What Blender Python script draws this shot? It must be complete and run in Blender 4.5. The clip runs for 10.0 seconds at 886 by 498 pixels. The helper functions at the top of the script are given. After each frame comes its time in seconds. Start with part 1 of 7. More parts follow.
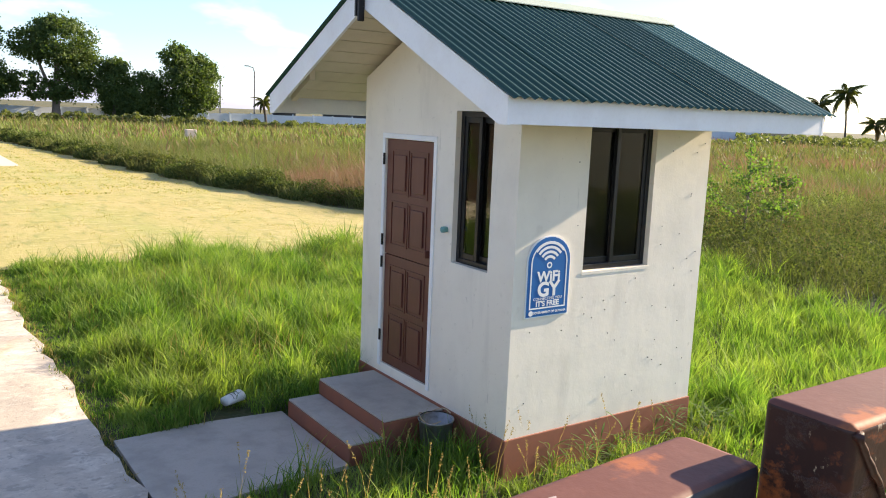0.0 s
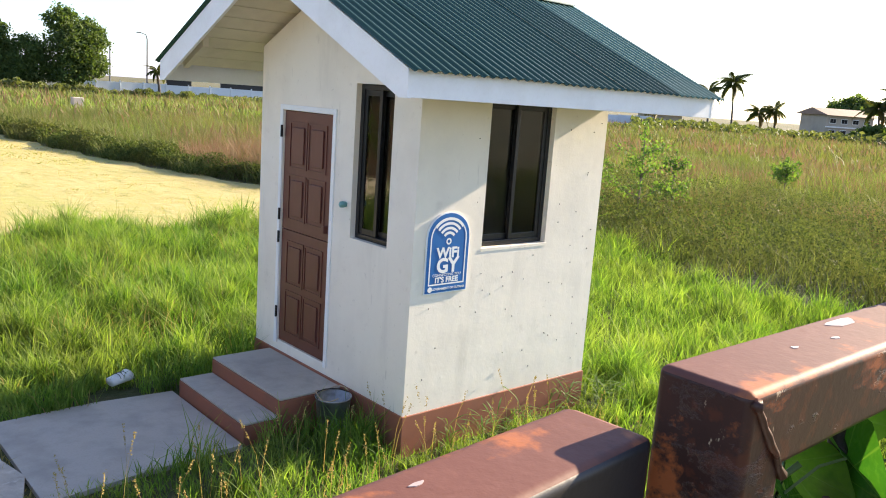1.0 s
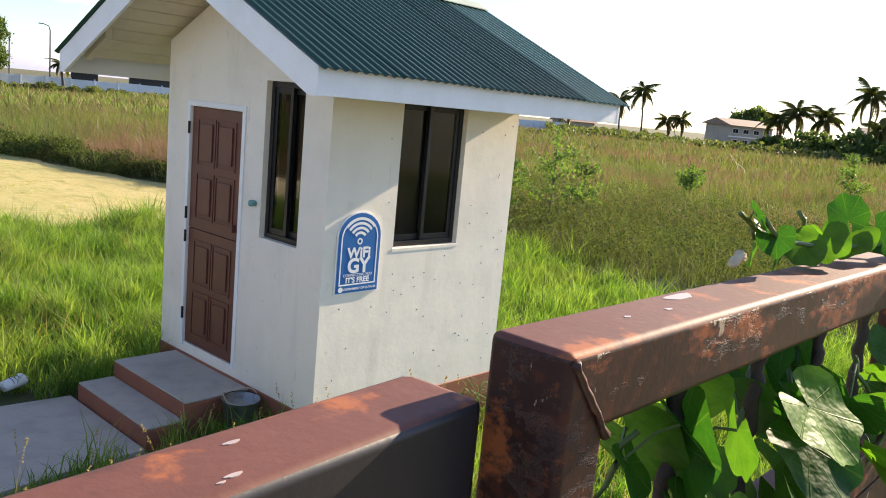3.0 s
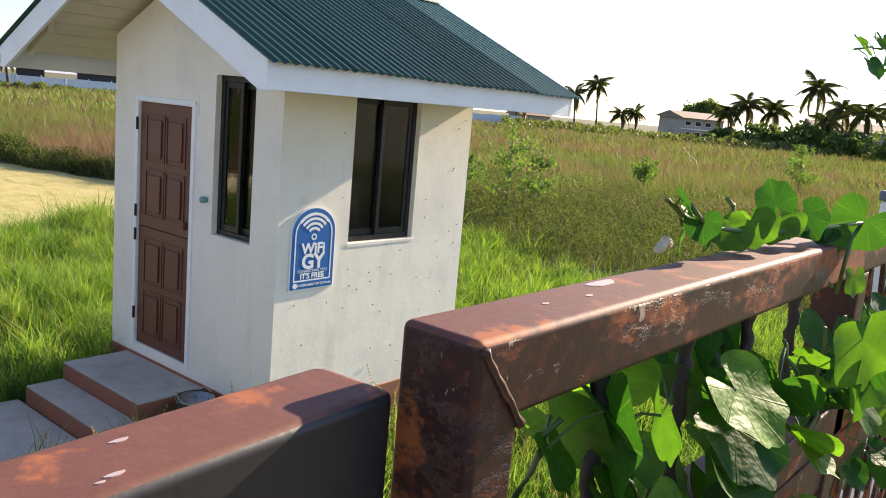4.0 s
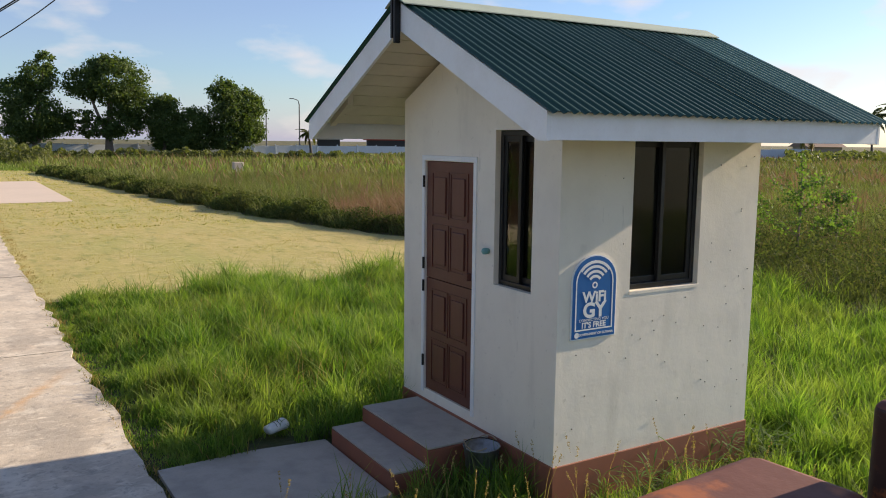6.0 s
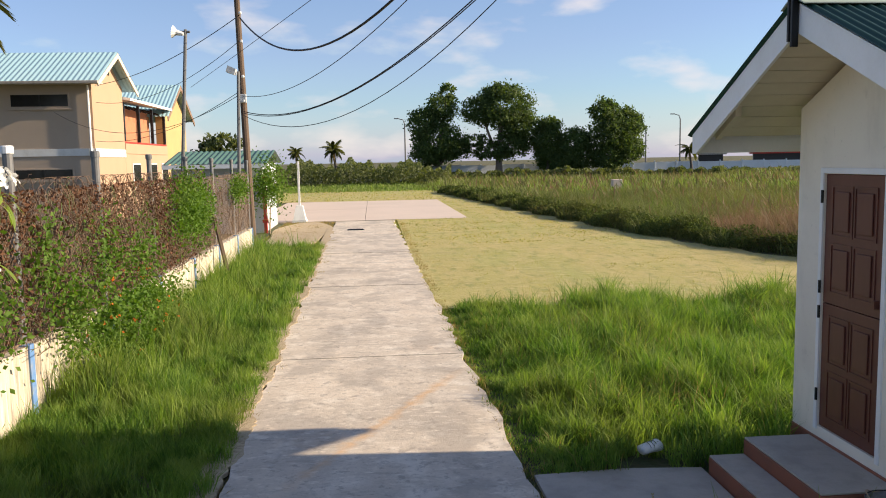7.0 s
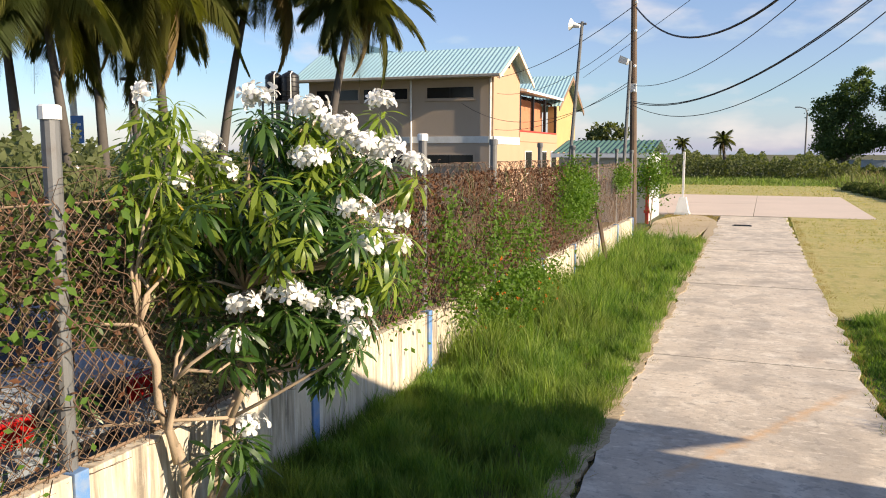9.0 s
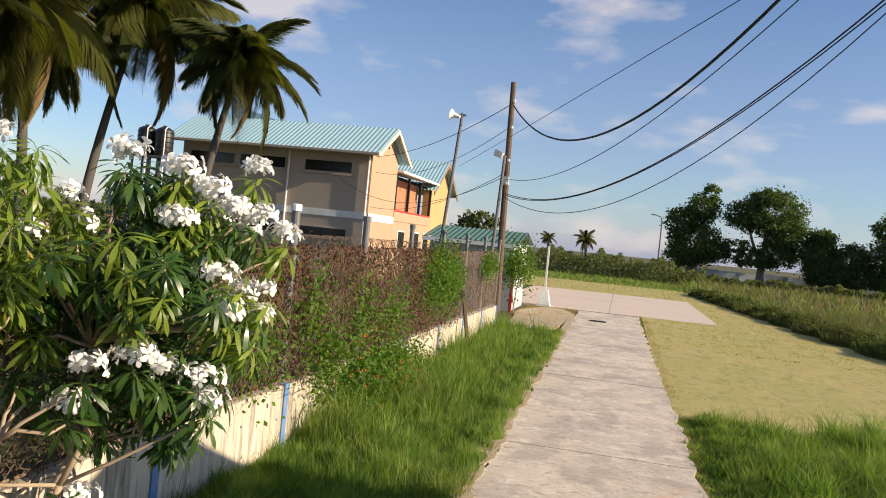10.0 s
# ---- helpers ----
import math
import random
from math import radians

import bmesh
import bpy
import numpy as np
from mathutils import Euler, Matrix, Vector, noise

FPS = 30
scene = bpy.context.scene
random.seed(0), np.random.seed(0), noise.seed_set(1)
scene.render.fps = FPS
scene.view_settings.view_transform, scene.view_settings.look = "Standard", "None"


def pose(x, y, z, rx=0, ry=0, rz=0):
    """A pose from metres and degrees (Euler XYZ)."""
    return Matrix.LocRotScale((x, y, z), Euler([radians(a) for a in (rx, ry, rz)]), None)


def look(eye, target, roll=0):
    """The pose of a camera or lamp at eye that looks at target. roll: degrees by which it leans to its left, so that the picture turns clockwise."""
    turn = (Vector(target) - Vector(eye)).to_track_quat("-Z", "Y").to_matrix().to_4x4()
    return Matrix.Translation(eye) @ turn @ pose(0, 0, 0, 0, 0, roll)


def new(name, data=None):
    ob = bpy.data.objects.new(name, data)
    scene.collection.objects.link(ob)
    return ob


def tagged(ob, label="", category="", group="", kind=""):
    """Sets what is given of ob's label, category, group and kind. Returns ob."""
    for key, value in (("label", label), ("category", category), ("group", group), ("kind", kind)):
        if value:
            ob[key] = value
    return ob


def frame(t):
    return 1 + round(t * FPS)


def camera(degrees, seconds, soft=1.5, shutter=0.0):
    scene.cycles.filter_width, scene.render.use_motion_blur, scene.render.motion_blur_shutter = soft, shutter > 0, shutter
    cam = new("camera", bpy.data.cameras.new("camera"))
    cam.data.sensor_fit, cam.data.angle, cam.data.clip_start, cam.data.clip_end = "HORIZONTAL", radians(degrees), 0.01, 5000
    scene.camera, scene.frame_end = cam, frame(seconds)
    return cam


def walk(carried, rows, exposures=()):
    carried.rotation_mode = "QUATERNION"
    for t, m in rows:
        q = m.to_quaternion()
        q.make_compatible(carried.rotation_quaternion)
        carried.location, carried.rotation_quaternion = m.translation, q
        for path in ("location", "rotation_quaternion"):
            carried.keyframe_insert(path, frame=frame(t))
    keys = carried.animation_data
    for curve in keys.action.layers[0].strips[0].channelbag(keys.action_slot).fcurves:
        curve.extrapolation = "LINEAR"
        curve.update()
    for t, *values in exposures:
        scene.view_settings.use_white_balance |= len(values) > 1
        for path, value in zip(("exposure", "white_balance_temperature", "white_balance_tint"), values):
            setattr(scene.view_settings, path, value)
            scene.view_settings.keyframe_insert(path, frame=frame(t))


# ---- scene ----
cam = camera(57.5, 10.0, soft=1.0)
PATH = [
    (0, (-3.585, -4.312, 2.590), (-2.465, -2.687, 2.264), 2.31),
    (0.5, (-3.578, -4.296, 2.586), (-2.332, -2.770, 2.240), 3.39),
    (1, (-3.535, -4.278, 2.567), (-2.227, -2.811, 2.200), 4.03),
    (1.5, (-3.528, -4.297, 2.577), (-2.156, -2.888, 2.215), 4.31),
    (2, (-3.524, -4.301, 2.567), (-2.114, -2.925, 2.222), 4.68),
    (3.5, (-3.503, -4.320, 2.553), (-2.018, -3.026, 2.204), 5.38),
    (4, (-3.487, -4.327, 2.551), (-1.964, -3.079, 2.203), 5.06),
    (4.5, (-3.454, -4.342, 2.545), (-1.900, -3.130, 2.201), 5.04),
    (5, (-3.454, -4.325, 2.547), (-1.942, -3.059, 2.210), 3.93),
    (5.2, (-3.459, -4.322, 2.545), (-2.002, -2.991, 2.219), 3.06),
    (6.3, (-3.508, -4.220, 2.540), (-2.720, -2.399, 2.288), 0.27),
    (6.5, (-3.512, -4.225, 2.530), (-2.903, -2.336, 2.281), 0.09),
    (7, (-3.508, -4.210, 2.538), (-3.340, -2.229, 2.319), -1.08),
    (7.5, (-3.516, -4.200, 2.545), (-3.673, -2.216, 2.352), -0.81),
    (8, (-3.530, -4.195, 2.545), (-3.977, -2.260, 2.308), -0.32),
    (8.5, (-3.535, -4.200, 2.545), (-4.194, -2.330, 2.284), -0.52),
    (9, (-3.530, -4.210, 2.550), (-4.263, -2.364, 2.313), 0.09),
    (9.5, (-3.520, -4.230, 2.555), (-4.193, -2.350, 2.433), 3.05),
    (10, (-3.515, -4.250, 2.555), (-3.951, -2.298, 2.525), 5.64),
]
walk(cam, [(t, look(eye, target, roll)) for t, eye, target, roll in PATH],
     exposures=[(0.0, 1.68), (0.5, 1.85), (1.5, 1.9), (2.0, 1.6), (3.5, 1.58), (4.5, 1.58), (5.1, 1.66), (6.4, 0.56), (7.2, 0.94), (9.0, 0.92), (10.0, 0.66)])

# ---------------------------------------------------------------- light
SUN = Vector((1.0, -0.078, 0.418)).normalized()
sun = new("sun", bpy.data.lights.new("sun", "SUN"))
sun.data.energy, sun.data.angle, sun.data.color = 5.0, radians(0.6), (1.0, 0.82, 0.60)
sun.matrix_world = look(SUN * 60, (0, 0, 0))

world = bpy.data.worlds.new("sky")
scene.world = world
world.use_nodes = True
wn, wl = world.node_tree.nodes, world.node_tree.links
wn.clear()
sky = wn.new("ShaderNodeTexSky")
sky.sky_type, sky.sun_disc = "NISHITA", False
sky.sun_elevation, sky.sun_rotation = math.asin(SUN.z), math.atan2(SUN.x, SUN.y)
sky.air_density, sky.dust_density, sky.ozone_density = 1.0, 0.5, 4.0
coord = wn.new("ShaderNodeTexCoord")
stretch = wn.new("ShaderNodeMapping")
stretch.inputs["Scale"].default_value = (3.2, 3.2, 8.5)
cloud = wn.new("ShaderNodeTexNoise")
cloud.inputs["Scale"].default_value, cloud.inputs["Detail"].default_value = 1.9, 7.0
ramp = wn.new("ShaderNodeValToRGB")
ramp.color_ramp.elements[0].position, ramp.color_ramp.elements[1].position = 0.53, 0.68
ramp.color_ramp.elements[1].color = (0.7, 0.7, 0.7, 1)
mixer = wn.new("ShaderNodeMix")
mixer.data_type = "RGBA"
mixer.inputs["B"].default_value = (6.0, 5.4, 5.3, 1)
back = wn.new("ShaderNodeBackground")
back.inputs["Strength"].default_value = 0.088
out = wn.new("ShaderNodeOutputWorld")
wl.new(coord.outputs["Generated"], stretch.inputs["Vector"])
wl.new(stretch.outputs["Vector"], cloud.inputs["Vector"])
wl.new(cloud.outputs["Fac"], ramp.inputs["Fac"])
wl.new(ramp.outputs["Color"], mixer.inputs["Factor"])
air = wn.new("ShaderNodeMix")
air.data_type, air.blend_type = "RGBA", "MULTIPLY"
air.inputs["Factor"].default_value, air.inputs["B"].default_value = 1.0, (1.0, 0.97, 1.03, 1)
wl.new(sky.outputs["Color"], air.inputs["A"])
wl.new(air.outputs["Result"], mixer.inputs["A"])
split = wn.new("ShaderNodeSeparateXYZ")
low = wn.new("ShaderNodeMapRange")
low.inputs["From Min"].default_value, low.inputs["From Max"].default_value = 0.0, 0.32
low.inputs["To Min"].default_value, low.inputs["To Max"].default_value = 0.6, 0.0
haze = wn.new("ShaderNodeMix")
haze.data_type, haze.blend_type = "RGBA", "LIGHTEN"
haze.inputs["B"].default_value = (2.9, 3.4, 4.8, 1)
wl.new(coord.outputs["Generated"], split.inputs["Vector"])
wl.new(split.outputs["Z"], low.inputs["Value"])
wl.new(low.outputs["Result"], haze.inputs["Factor"])
wl.new(mixer.outputs["Result"], haze.inputs["A"])
wl.new(haze.outputs["Result"], back.inputs["Color"])
wl.new(back.outputs["Background"], out.inputs["Surface"])

# ---------------------------------------------------------------- materials


def rgb(c):
    return (*c, 1.0)


class Surface:
    """A node material: Principled, with helpers that chain noise into its colour and relief."""

    def __init__(self, name, base, rough=0.7, metal=0.0):
        self.m = bpy.data.materials.new(name)
        self.m.use_nodes = True
        self.n, self.l = self.m.node_tree.nodes, self.m.node_tree.links
        self.bsdf = self.n["Principled BSDF"]
        self.bsdf.inputs["Base Color"].default_value = rgb(base)
        self.bsdf.inputs["Roughness"].default_value = rough
        self.bsdf.inputs["Metallic"].default_value = metal
        self.coord = self.n.new("ShaderNodeTexCoord").outputs["Object"]
        rgbn = self.n.new("ShaderNodeRGB")
        rgbn.outputs[0].default_value = rgb(base)
        self.col = rgbn.outputs[0]
        self.height = None

    def noise(self, scale, detail=6.0, stretch=(1, 1, 1), rough=0.6):
        mp = self.n.new("ShaderNodeMapping")
        mp.inputs["Scale"].default_value = stretch
        tx = self.n.new("ShaderNodeTexNoise")
        tx.inputs["Scale"].default_value, tx.inputs["Detail"].default_value = scale, detail
        tx.inputs["Roughness"].default_value = rough
        self.l.new(self.coord, mp.inputs["Vector"])
        self.l.new(mp.outputs["Vector"], tx.inputs["Vector"])
        return tx.outputs["Fac"]

    def band(self, fac, lo, hi, top=1.0):
        r = self.n.new("ShaderNodeMapRange")
        r.inputs["From Min"].default_value, r.inputs["From Max"].default_value = lo, hi
        r.inputs["To Max"].default_value = top
        self.l.new(fac, r.inputs["Value"])
        return r.outputs["Result"]

    def tint(self, fac, colour):
        """Mix a colour in by a factor."""
        x = self.n.new("ShaderNodeMix")
        x.data_type = "RGBA"
        self.l.new(fac, x.inputs["Factor"])
        self.l.new(self.col, x.inputs["A"])
        x.inputs["B"].default_value = rgb(colour)
        self.col = x.outputs["Result"]
        return self

    def stain(self, scale, lo, hi, colour, top=1.0, stretch=(1, 1, 1), detail=6.0):
        return self.tint(self.band(self.noise(scale, detail, stretch), lo, hi, top), colour)

    def bump(self, fac, strength=0.3, distance=0.01):
        b = self.n.new("ShaderNodeBump")
        b.inputs["Strength"].default_value, b.inputs["Distance"].default_value = strength, distance
        self.l.new(fac, b.inputs["Height"])
        if self.height:
            self.l.new(self.height, b.inputs["Normal"])
        self.height = b.outputs["Normal"]
        return self

    def random(self, island=True):
        if island:
            return self.n.new("ShaderNodeNewGeometry").outputs["Random Per Island"]
        return self.n.new("ShaderNodeObjectInfo").outputs["Random"]

    def glow_through(self, share, colour):
        """Thin leaf: part of the light passes through."""
        tr = self.n.new("ShaderNodeBsdfTranslucent")
        mx = self.n.new("ShaderNodeMixShader")
        mul = self.n.new("ShaderNodeMix")
        mul.data_type, mul.blend_type = "RGBA", "MULTIPLY"
        mul.inputs["Factor"].default_value = 1.0
        mul.inputs["B"].default_value = rgb(colour)
        self.l.new(self.col, mul.inputs["A"])
        self.l.new(mul.outputs["Result"], tr.inputs["Color"])
        mx.inputs["Fac"].default_value = share
        self.l.new(self.bsdf.outputs["BSDF"], mx.inputs[1])
        self.l.new(tr.outputs["BSDF"], mx.inputs[2])
        self.l.new(mx.outputs["Shader"], self.n["Material Output"].inputs["Surface"])
        return self

    def done(self):
        self.l.new(self.col, self.bsdf.inputs["Base Color"])
        if self.height:
            self.l.new(self.height, self.bsdf.inputs["Normal"])
        return self.m


def plain(name, base, rough=0.6, metal=0.0, dirt=None, scale=6.0, amount=0.5, relief=0.15):
    """Paint or plastic with soft dirt and fine grain."""
    s = Surface(name, base, rough, metal)
    dirt = dirt or tuple(c * 0.6 for c in base)
    s.stain(scale, 0.45, 0.75, dirt, amount).stain(scale * 14, 0.5, 0.8, dirt, amount * 0.5)
    s.bump(s.noise(scale * 25, 4), relief, 0.004)
    return s.done()


def leafy(name, base, second, third, share=0.35, rough=0.65, through_colour=(1.9, 2.0, 0.7), island=True, patch=0.35, gloss=0.2, tufts=None):
    """Foliage: a random tone a leaf, larger drifts of tone, light passing through."""
    s = Surface(name, base, rough)
    s.bsdf.inputs["Specular IOR Level"].default_value = gloss
    s.tint(s.band(s.random(island), 0.2, 1.0, 0.95), second)
    s.stain(patch, 0.48, 0.68, third, 0.75)
    if tufts:
        s.stain(tufts[0], 0.50, 0.62, tufts[1], 0.75, detail=2.0).stain(tufts[0] * 0.7, 0.55, 0.66, tufts[2], 0.8, detail=2.0)
    s.glow_through(share, through_colour)
    return s.done()


cream = Surface("cream_wall_paint", (0.82, 0.765, 0.67), 0.75)
cream.stain(1.6, 0.45, 0.75, (0.66, 0.61, 0.53), 0.6).stain(7, 0.62, 0.8, (0.52, 0.47, 0.40), 0.45)
cream.stain(3.0, 0.6, 0.78, (0.50, 0.46, 0.40), 0.4, (1, 1, 0.15))
cream.stain(17, 0.64, 0.72, (0.40, 0.36, 0.30), 0.35).stain(48, 0.69, 0.73, (0.27, 0.22, 0.17), 0.6).stain(9, 0.64, 0.72, (0.42, 0.38, 0.33), 0.4, (1.6, 1.6, 0.3))
cream.bump(cream.noise(55, 5), 0.25, 0.004).bump(cream.noise(3, 3), 0.2, 0.02)
CREAM = cream.done()
WHITE_TRIM = plain("white_trim_paint", (0.80, 0.81, 0.82), 0.5, dirt=(0.60, 0.58, 0.55), scale=3, amount=0.35)
SOFFIT = plain("cream_soffit_board", (0.66, 0.60, 0.48), 0.7, dirt=(0.5, 0.45, 0.36), scale=4)
PLINTH = plain("red_oxide_paint", (0.27, 0.095, 0.055), 0.7, dirt=(0.17, 0.08, 0.055), scale=5)
GREY_CEMENT = plain("grey_cement", (0.43, 0.385, 0.33), 0.85, dirt=(0.27, 0.245, 0.21), scale=4, amount=0.7, relief=0.4)
DOOR_PAINT = Surface("brown_door_paint", (0.125, 0.042, 0.030), 0.5)
DOOR_PAINT = DOOR_PAINT.stain(4, 0.45, 0.75, (0.10, 0.035, 0.027), 0.7).stain(30, 0.5, 0.8, (0.17, 0.065, 0.05), 0.4, (1, 1, 0.1)).done()
BLACK_FRAME = plain("black_aluminium", (0.018, 0.018, 0.02), 0.35, 0.3, dirt=(0.05, 0.048, 0.045), amount=0.3)
BLACK_IRON = plain("black_iron", (0.02, 0.02, 0.022), 0.5, 0.4)
TEAL = plain("teal_plastic", (0.16, 0.36, 0.35), 0.4)
roof = Surface("dark_green_roof_paint", (0.010, 0.050, 0.034), 0.5)
roof.bsdf.inputs["Specular IOR Level"].default_value = 0.3
roof.stain(2.0, 0.4, 0.75, (0.020, 0.065, 0.048), 0.7).stain(40, 0.55, 0.8, (0.05, 0.09, 0.08), 0.35).tint(roof.band(roof.random(False), 0.2, 1.0, 0.3), (0.03, 0.09, 0.072))
ROOF_GREEN = roof.done()
roof2 = Surface("pale_green_roof_paint", (0.085, 0.17, 0.13), 0.5)
roof2.stain(2.0, 0.4, 0.75, (0.06, 0.13, 0.10), 0.7)
ROOF_PALE = roof2.done()
RIDGE = plain("pale_green_ridge_metal", (0.36, 0.42, 0.34), 0.55, dirt=(0.25, 0.29, 0.24), scale=4)
SIGN_BLUE = plain("blue_sign_print", (0.012, 0.125, 0.40), 0.35, dirt=(0.014, 0.11, 0.35), scale=3, amount=0.4, relief=0.03)
SIGN_WHITE = plain("white_sign_print", (0.80, 0.82, 0.84), 0.35, dirt=(0.7, 0.72, 0.75), scale=3, amount=0.3, relief=0.03)

glass = Surface("tinted_window_glass", (0.30, 0.31, 0.30), 0.02)
glass.bsdf.inputs["Transmission Weight"].default_value = 1.0
glass.bsdf.inputs["IOR"].default_value = 1.5
GLASS = glass.m

concrete = Surface("weathered_concrete", (0.66, 0.565, 0.45), 0.9)
concrete.stain(0.45, 0.40, 0.66, (0.44, 0.385, 0.32), 0.85).stain(2.2, 0.5, 0.72, (0.74, 0.67, 0.57), 0.7).stain(0.7, 0.52, 0.64, (0.30, 0.265, 0.225), 0.6, (1.1, 0.7, 1)).stain(5, 0.58, 0.7, (0.30, 0.27, 0.235), 0.6, (0.5, 1.6, 1))
concrete.stain(0.9, 0.58, 0.72, (0.22, 0.20, 0.175), 0.5, (1.2, 0.5, 1)).stain(0.55, 0.62, 0.72, (0.55, 0.36, 0.20), 0.5).stain(28, 0.5, 0.8, (0.34, 0.30, 0.25), 0.6).stain(11, 0.55, 0.68, (0.82, 0.74, 0.62), 0.7, (0.6, 1.3, 1)).stain(2.6, 0.54, 0.64, (0.80, 0.73, 0.62), 0.6).stain(1.5, 0.52, 0.60, (0.34, 0.30, 0.255), 0.6, (1.0, 0.8, 1)).stain(6.5, 0.58, 0.64, (0.28, 0.25, 0.215), 0.6).stain(15, 0.57, 0.7, (0.30, 0.265, 0.22), 0.7)
concrete.tint(concrete.band(concrete.random(False), 0, 1, 0.25), (0.42, 0.37, 0.31))
# orange sand washed slantwise over the slabs
flat = concrete.n.new("ShaderNodeSeparateXYZ")
concrete.l.new(concrete.coord, flat.inputs["Vector"])


def reckon(operation, first, second):
    """One sum on two sockets or numbers, in the concrete's nodes."""
    node = concrete.n.new("ShaderNodeMath")
    node.operation = operation
    for k, value in enumerate((first, second)):
        if isinstance(value, float):
            node.inputs[k].default_value = value
        else:
            concrete.l.new(value, node.inputs[k])
    return node.outputs[0]


away = reckon("ABSOLUTE", reckon("ADD", reckon("SUBTRACT", flat.outputs["X"], reckon("MULTIPLY", flat.outputs["Y"], 0.51)), 5.25), 0.0)
away = reckon("ADD", away, reckon("MULTIPLY", concrete.noise(6, 6), 0.34))
trail = reckon("MULTIPLY", concrete.band(away, 0.27, 0.13, 0.75), reckon("MULTIPLY", concrete.band(flat.outputs["Y"], 1.7, 2.6), concrete.band(flat.outputs["Y"], 5.6, 4.7)))
concrete.tint(trail, (0.60, 0.38, 0.20))
concrete.bump(concrete.noise(60, 6), 0.5, 0.006).bump(concrete.noise(5, 5), 0.35, 0.02)
CONCRETE = concrete.done()
patchc = Surface("pale_pinkish_concrete", (0.60, 0.50, 0.42), 0.9)
patchc.stain(0.3, 0.4, 0.7, (0.52, 0.44, 0.37), 0.7).stain(6, 0.5, 0.8, (0.46, 0.40, 0.33), 0.5)
PALE_CONCRETE = patchc.done()

soil = Surface("grassy_soil", (0.05, 0.06, 0.02), 0.95)
soil.stain(0.05, 0.42, 0.62, (0.16, 0.115, 0.045), 0.8).stain(0.5, 0.4, 0.7, (0.06, 0.085, 0.02), 0.7).stain(9, 0.45, 0.75, (0.12, 0.10, 0.045), 0.6)
soil.bump(soil.noise(14, 6), 0.8, 0.08)
SOIL = soil.done()
lawn = Surface("mown_dry_lawn", (0.44, 0.365, 0.13), 0.95)
lawn.stain(0.22, 0.42, 0.62, (0.34, 0.35, 0.10), 0.8, (1, 0.5, 1)).stain(1.4, 0.45, 0.7, (0.50, 0.40, 0.18), 0.7, (1, 0.35, 1)).stain(18, 0.45, 0.75, (0.27, 0.26, 0.09), 0.7).stain(4, 0.52, 0.66, (0.22, 0.25, 0.07), 0.65, (1, 0.3, 1)).stain(7, 0.55, 0.68, (0.54, 0.45, 0.22), 0.7, (0.4, 1, 1)).stain(1.1, 0.56, 0.66, (0.26, 0.25, 0.085), 0.35, (0.3, 1.6, 1))
lawn.bump(lawn.noise(40, 6), 0.9, 0.03)
LAWN = lawn.done()

GRASS = leafy("fresh_grass", (0.078, 0.15, 0.028), (0.21, 0.305, 0.064), (0.25, 0.26, 0.078), 0.44, through_colour=(1.42, 1.65, 0.55), patch=0.9, tufts=(2.6, (0.28, 0.34, 0.095), (0.036, 0.07, 0.015)))
GRASS_DRY = leafy("straw_grass", (0.30, 0.24, 0.085), (0.40, 0.31, 0.13), (0.22, 0.21, 0.06), 0.35, through_colour=(1.4, 1.3, 0.8), patch=0.5)
LAWN_BLADE = leafy("mown_blades", (0.45, 0.385, 0.13), (0.31, 0.345, 0.10), (0.20, 0.26, 0.06), 0.36, through_colour=(1.45, 1.45, 0.7), patch=0.25, tufts=(2.5, (0.50, 0.42, 0.17), (0.15, 0.195, 0.048)))
WEED = leafy("field_weeds", (0.105, 0.12, 0.04), (0.18, 0.18, 0.072), (0.23, 0.165, 0.085), 0.34, through_colour=(1.15, 1.3, 0.6), patch=0.09, tufts=(1.1, (0.19, 0.215, 0.075), (0.085, 0.10, 0.032)))
THICKET_LEAF = leafy("thicket_leaf", (0.045, 0.055, 0.02), (0.13, 0.115, 0.045), (0.09, 0.085, 0.03), 0.25, through_colour=(1.2, 1.2, 0.6), patch=0.8)
BANK_LEAF = leafy("bank_weed_leaf", (0.06, 0.085, 0.026), (0.135, 0.155, 0.052), (0.125, 0.12, 0.045), 0.28, rough=0.8, through_colour=(1.2, 1.4, 0.55), patch=0.5, gloss=0.05)
FIELD_GREEN = leafy("green_field_grass", (0.14, 0.20, 0.045), (0.25, 0.31, 0.09), (0.20, 0.22, 0.07), 0.38, through_colour=(1.3, 1.5, 0.6), patch=0.2)
SEED_RED = leafy("reddish_seed_grass", (0.22, 0.13, 0.08), (0.27, 0.175, 0.11), (0.17, 0.15, 0.07), 0.33, through_colour=(1.1, 1.05, 0.9), patch=0.07)
TREE_LEAF = leafy("tree_foliage", (0.055, 0.09, 0.028), (0.105, 0.145, 0.042), (0.075, 0.10, 0.04), 0.3, patch=0.3)
SHRUB_LEAF = leafy("shrub_foliage", (0.085, 0.15, 0.04), (0.12, 0.19, 0.05), (0.11, 0.15, 0.05), 0.4, patch=0.8)
SHRUB_DARK = leafy("small_weed_leaf", (0.065, 0.088, 0.03), (0.145, 0.16, 0.062), (0.12, 0.12, 0.05), 0.32, rough=0.8, through_colour=(1.2, 1.3, 0.6), patch=0.4, gloss=0.04)
SCRUB_LEAF = leafy("scrub_foliage", (0.085, 0.105, 0.042), (0.125, 0.14, 0.058), (0.11, 0.115, 0.05), 0.3, patch=0.1)
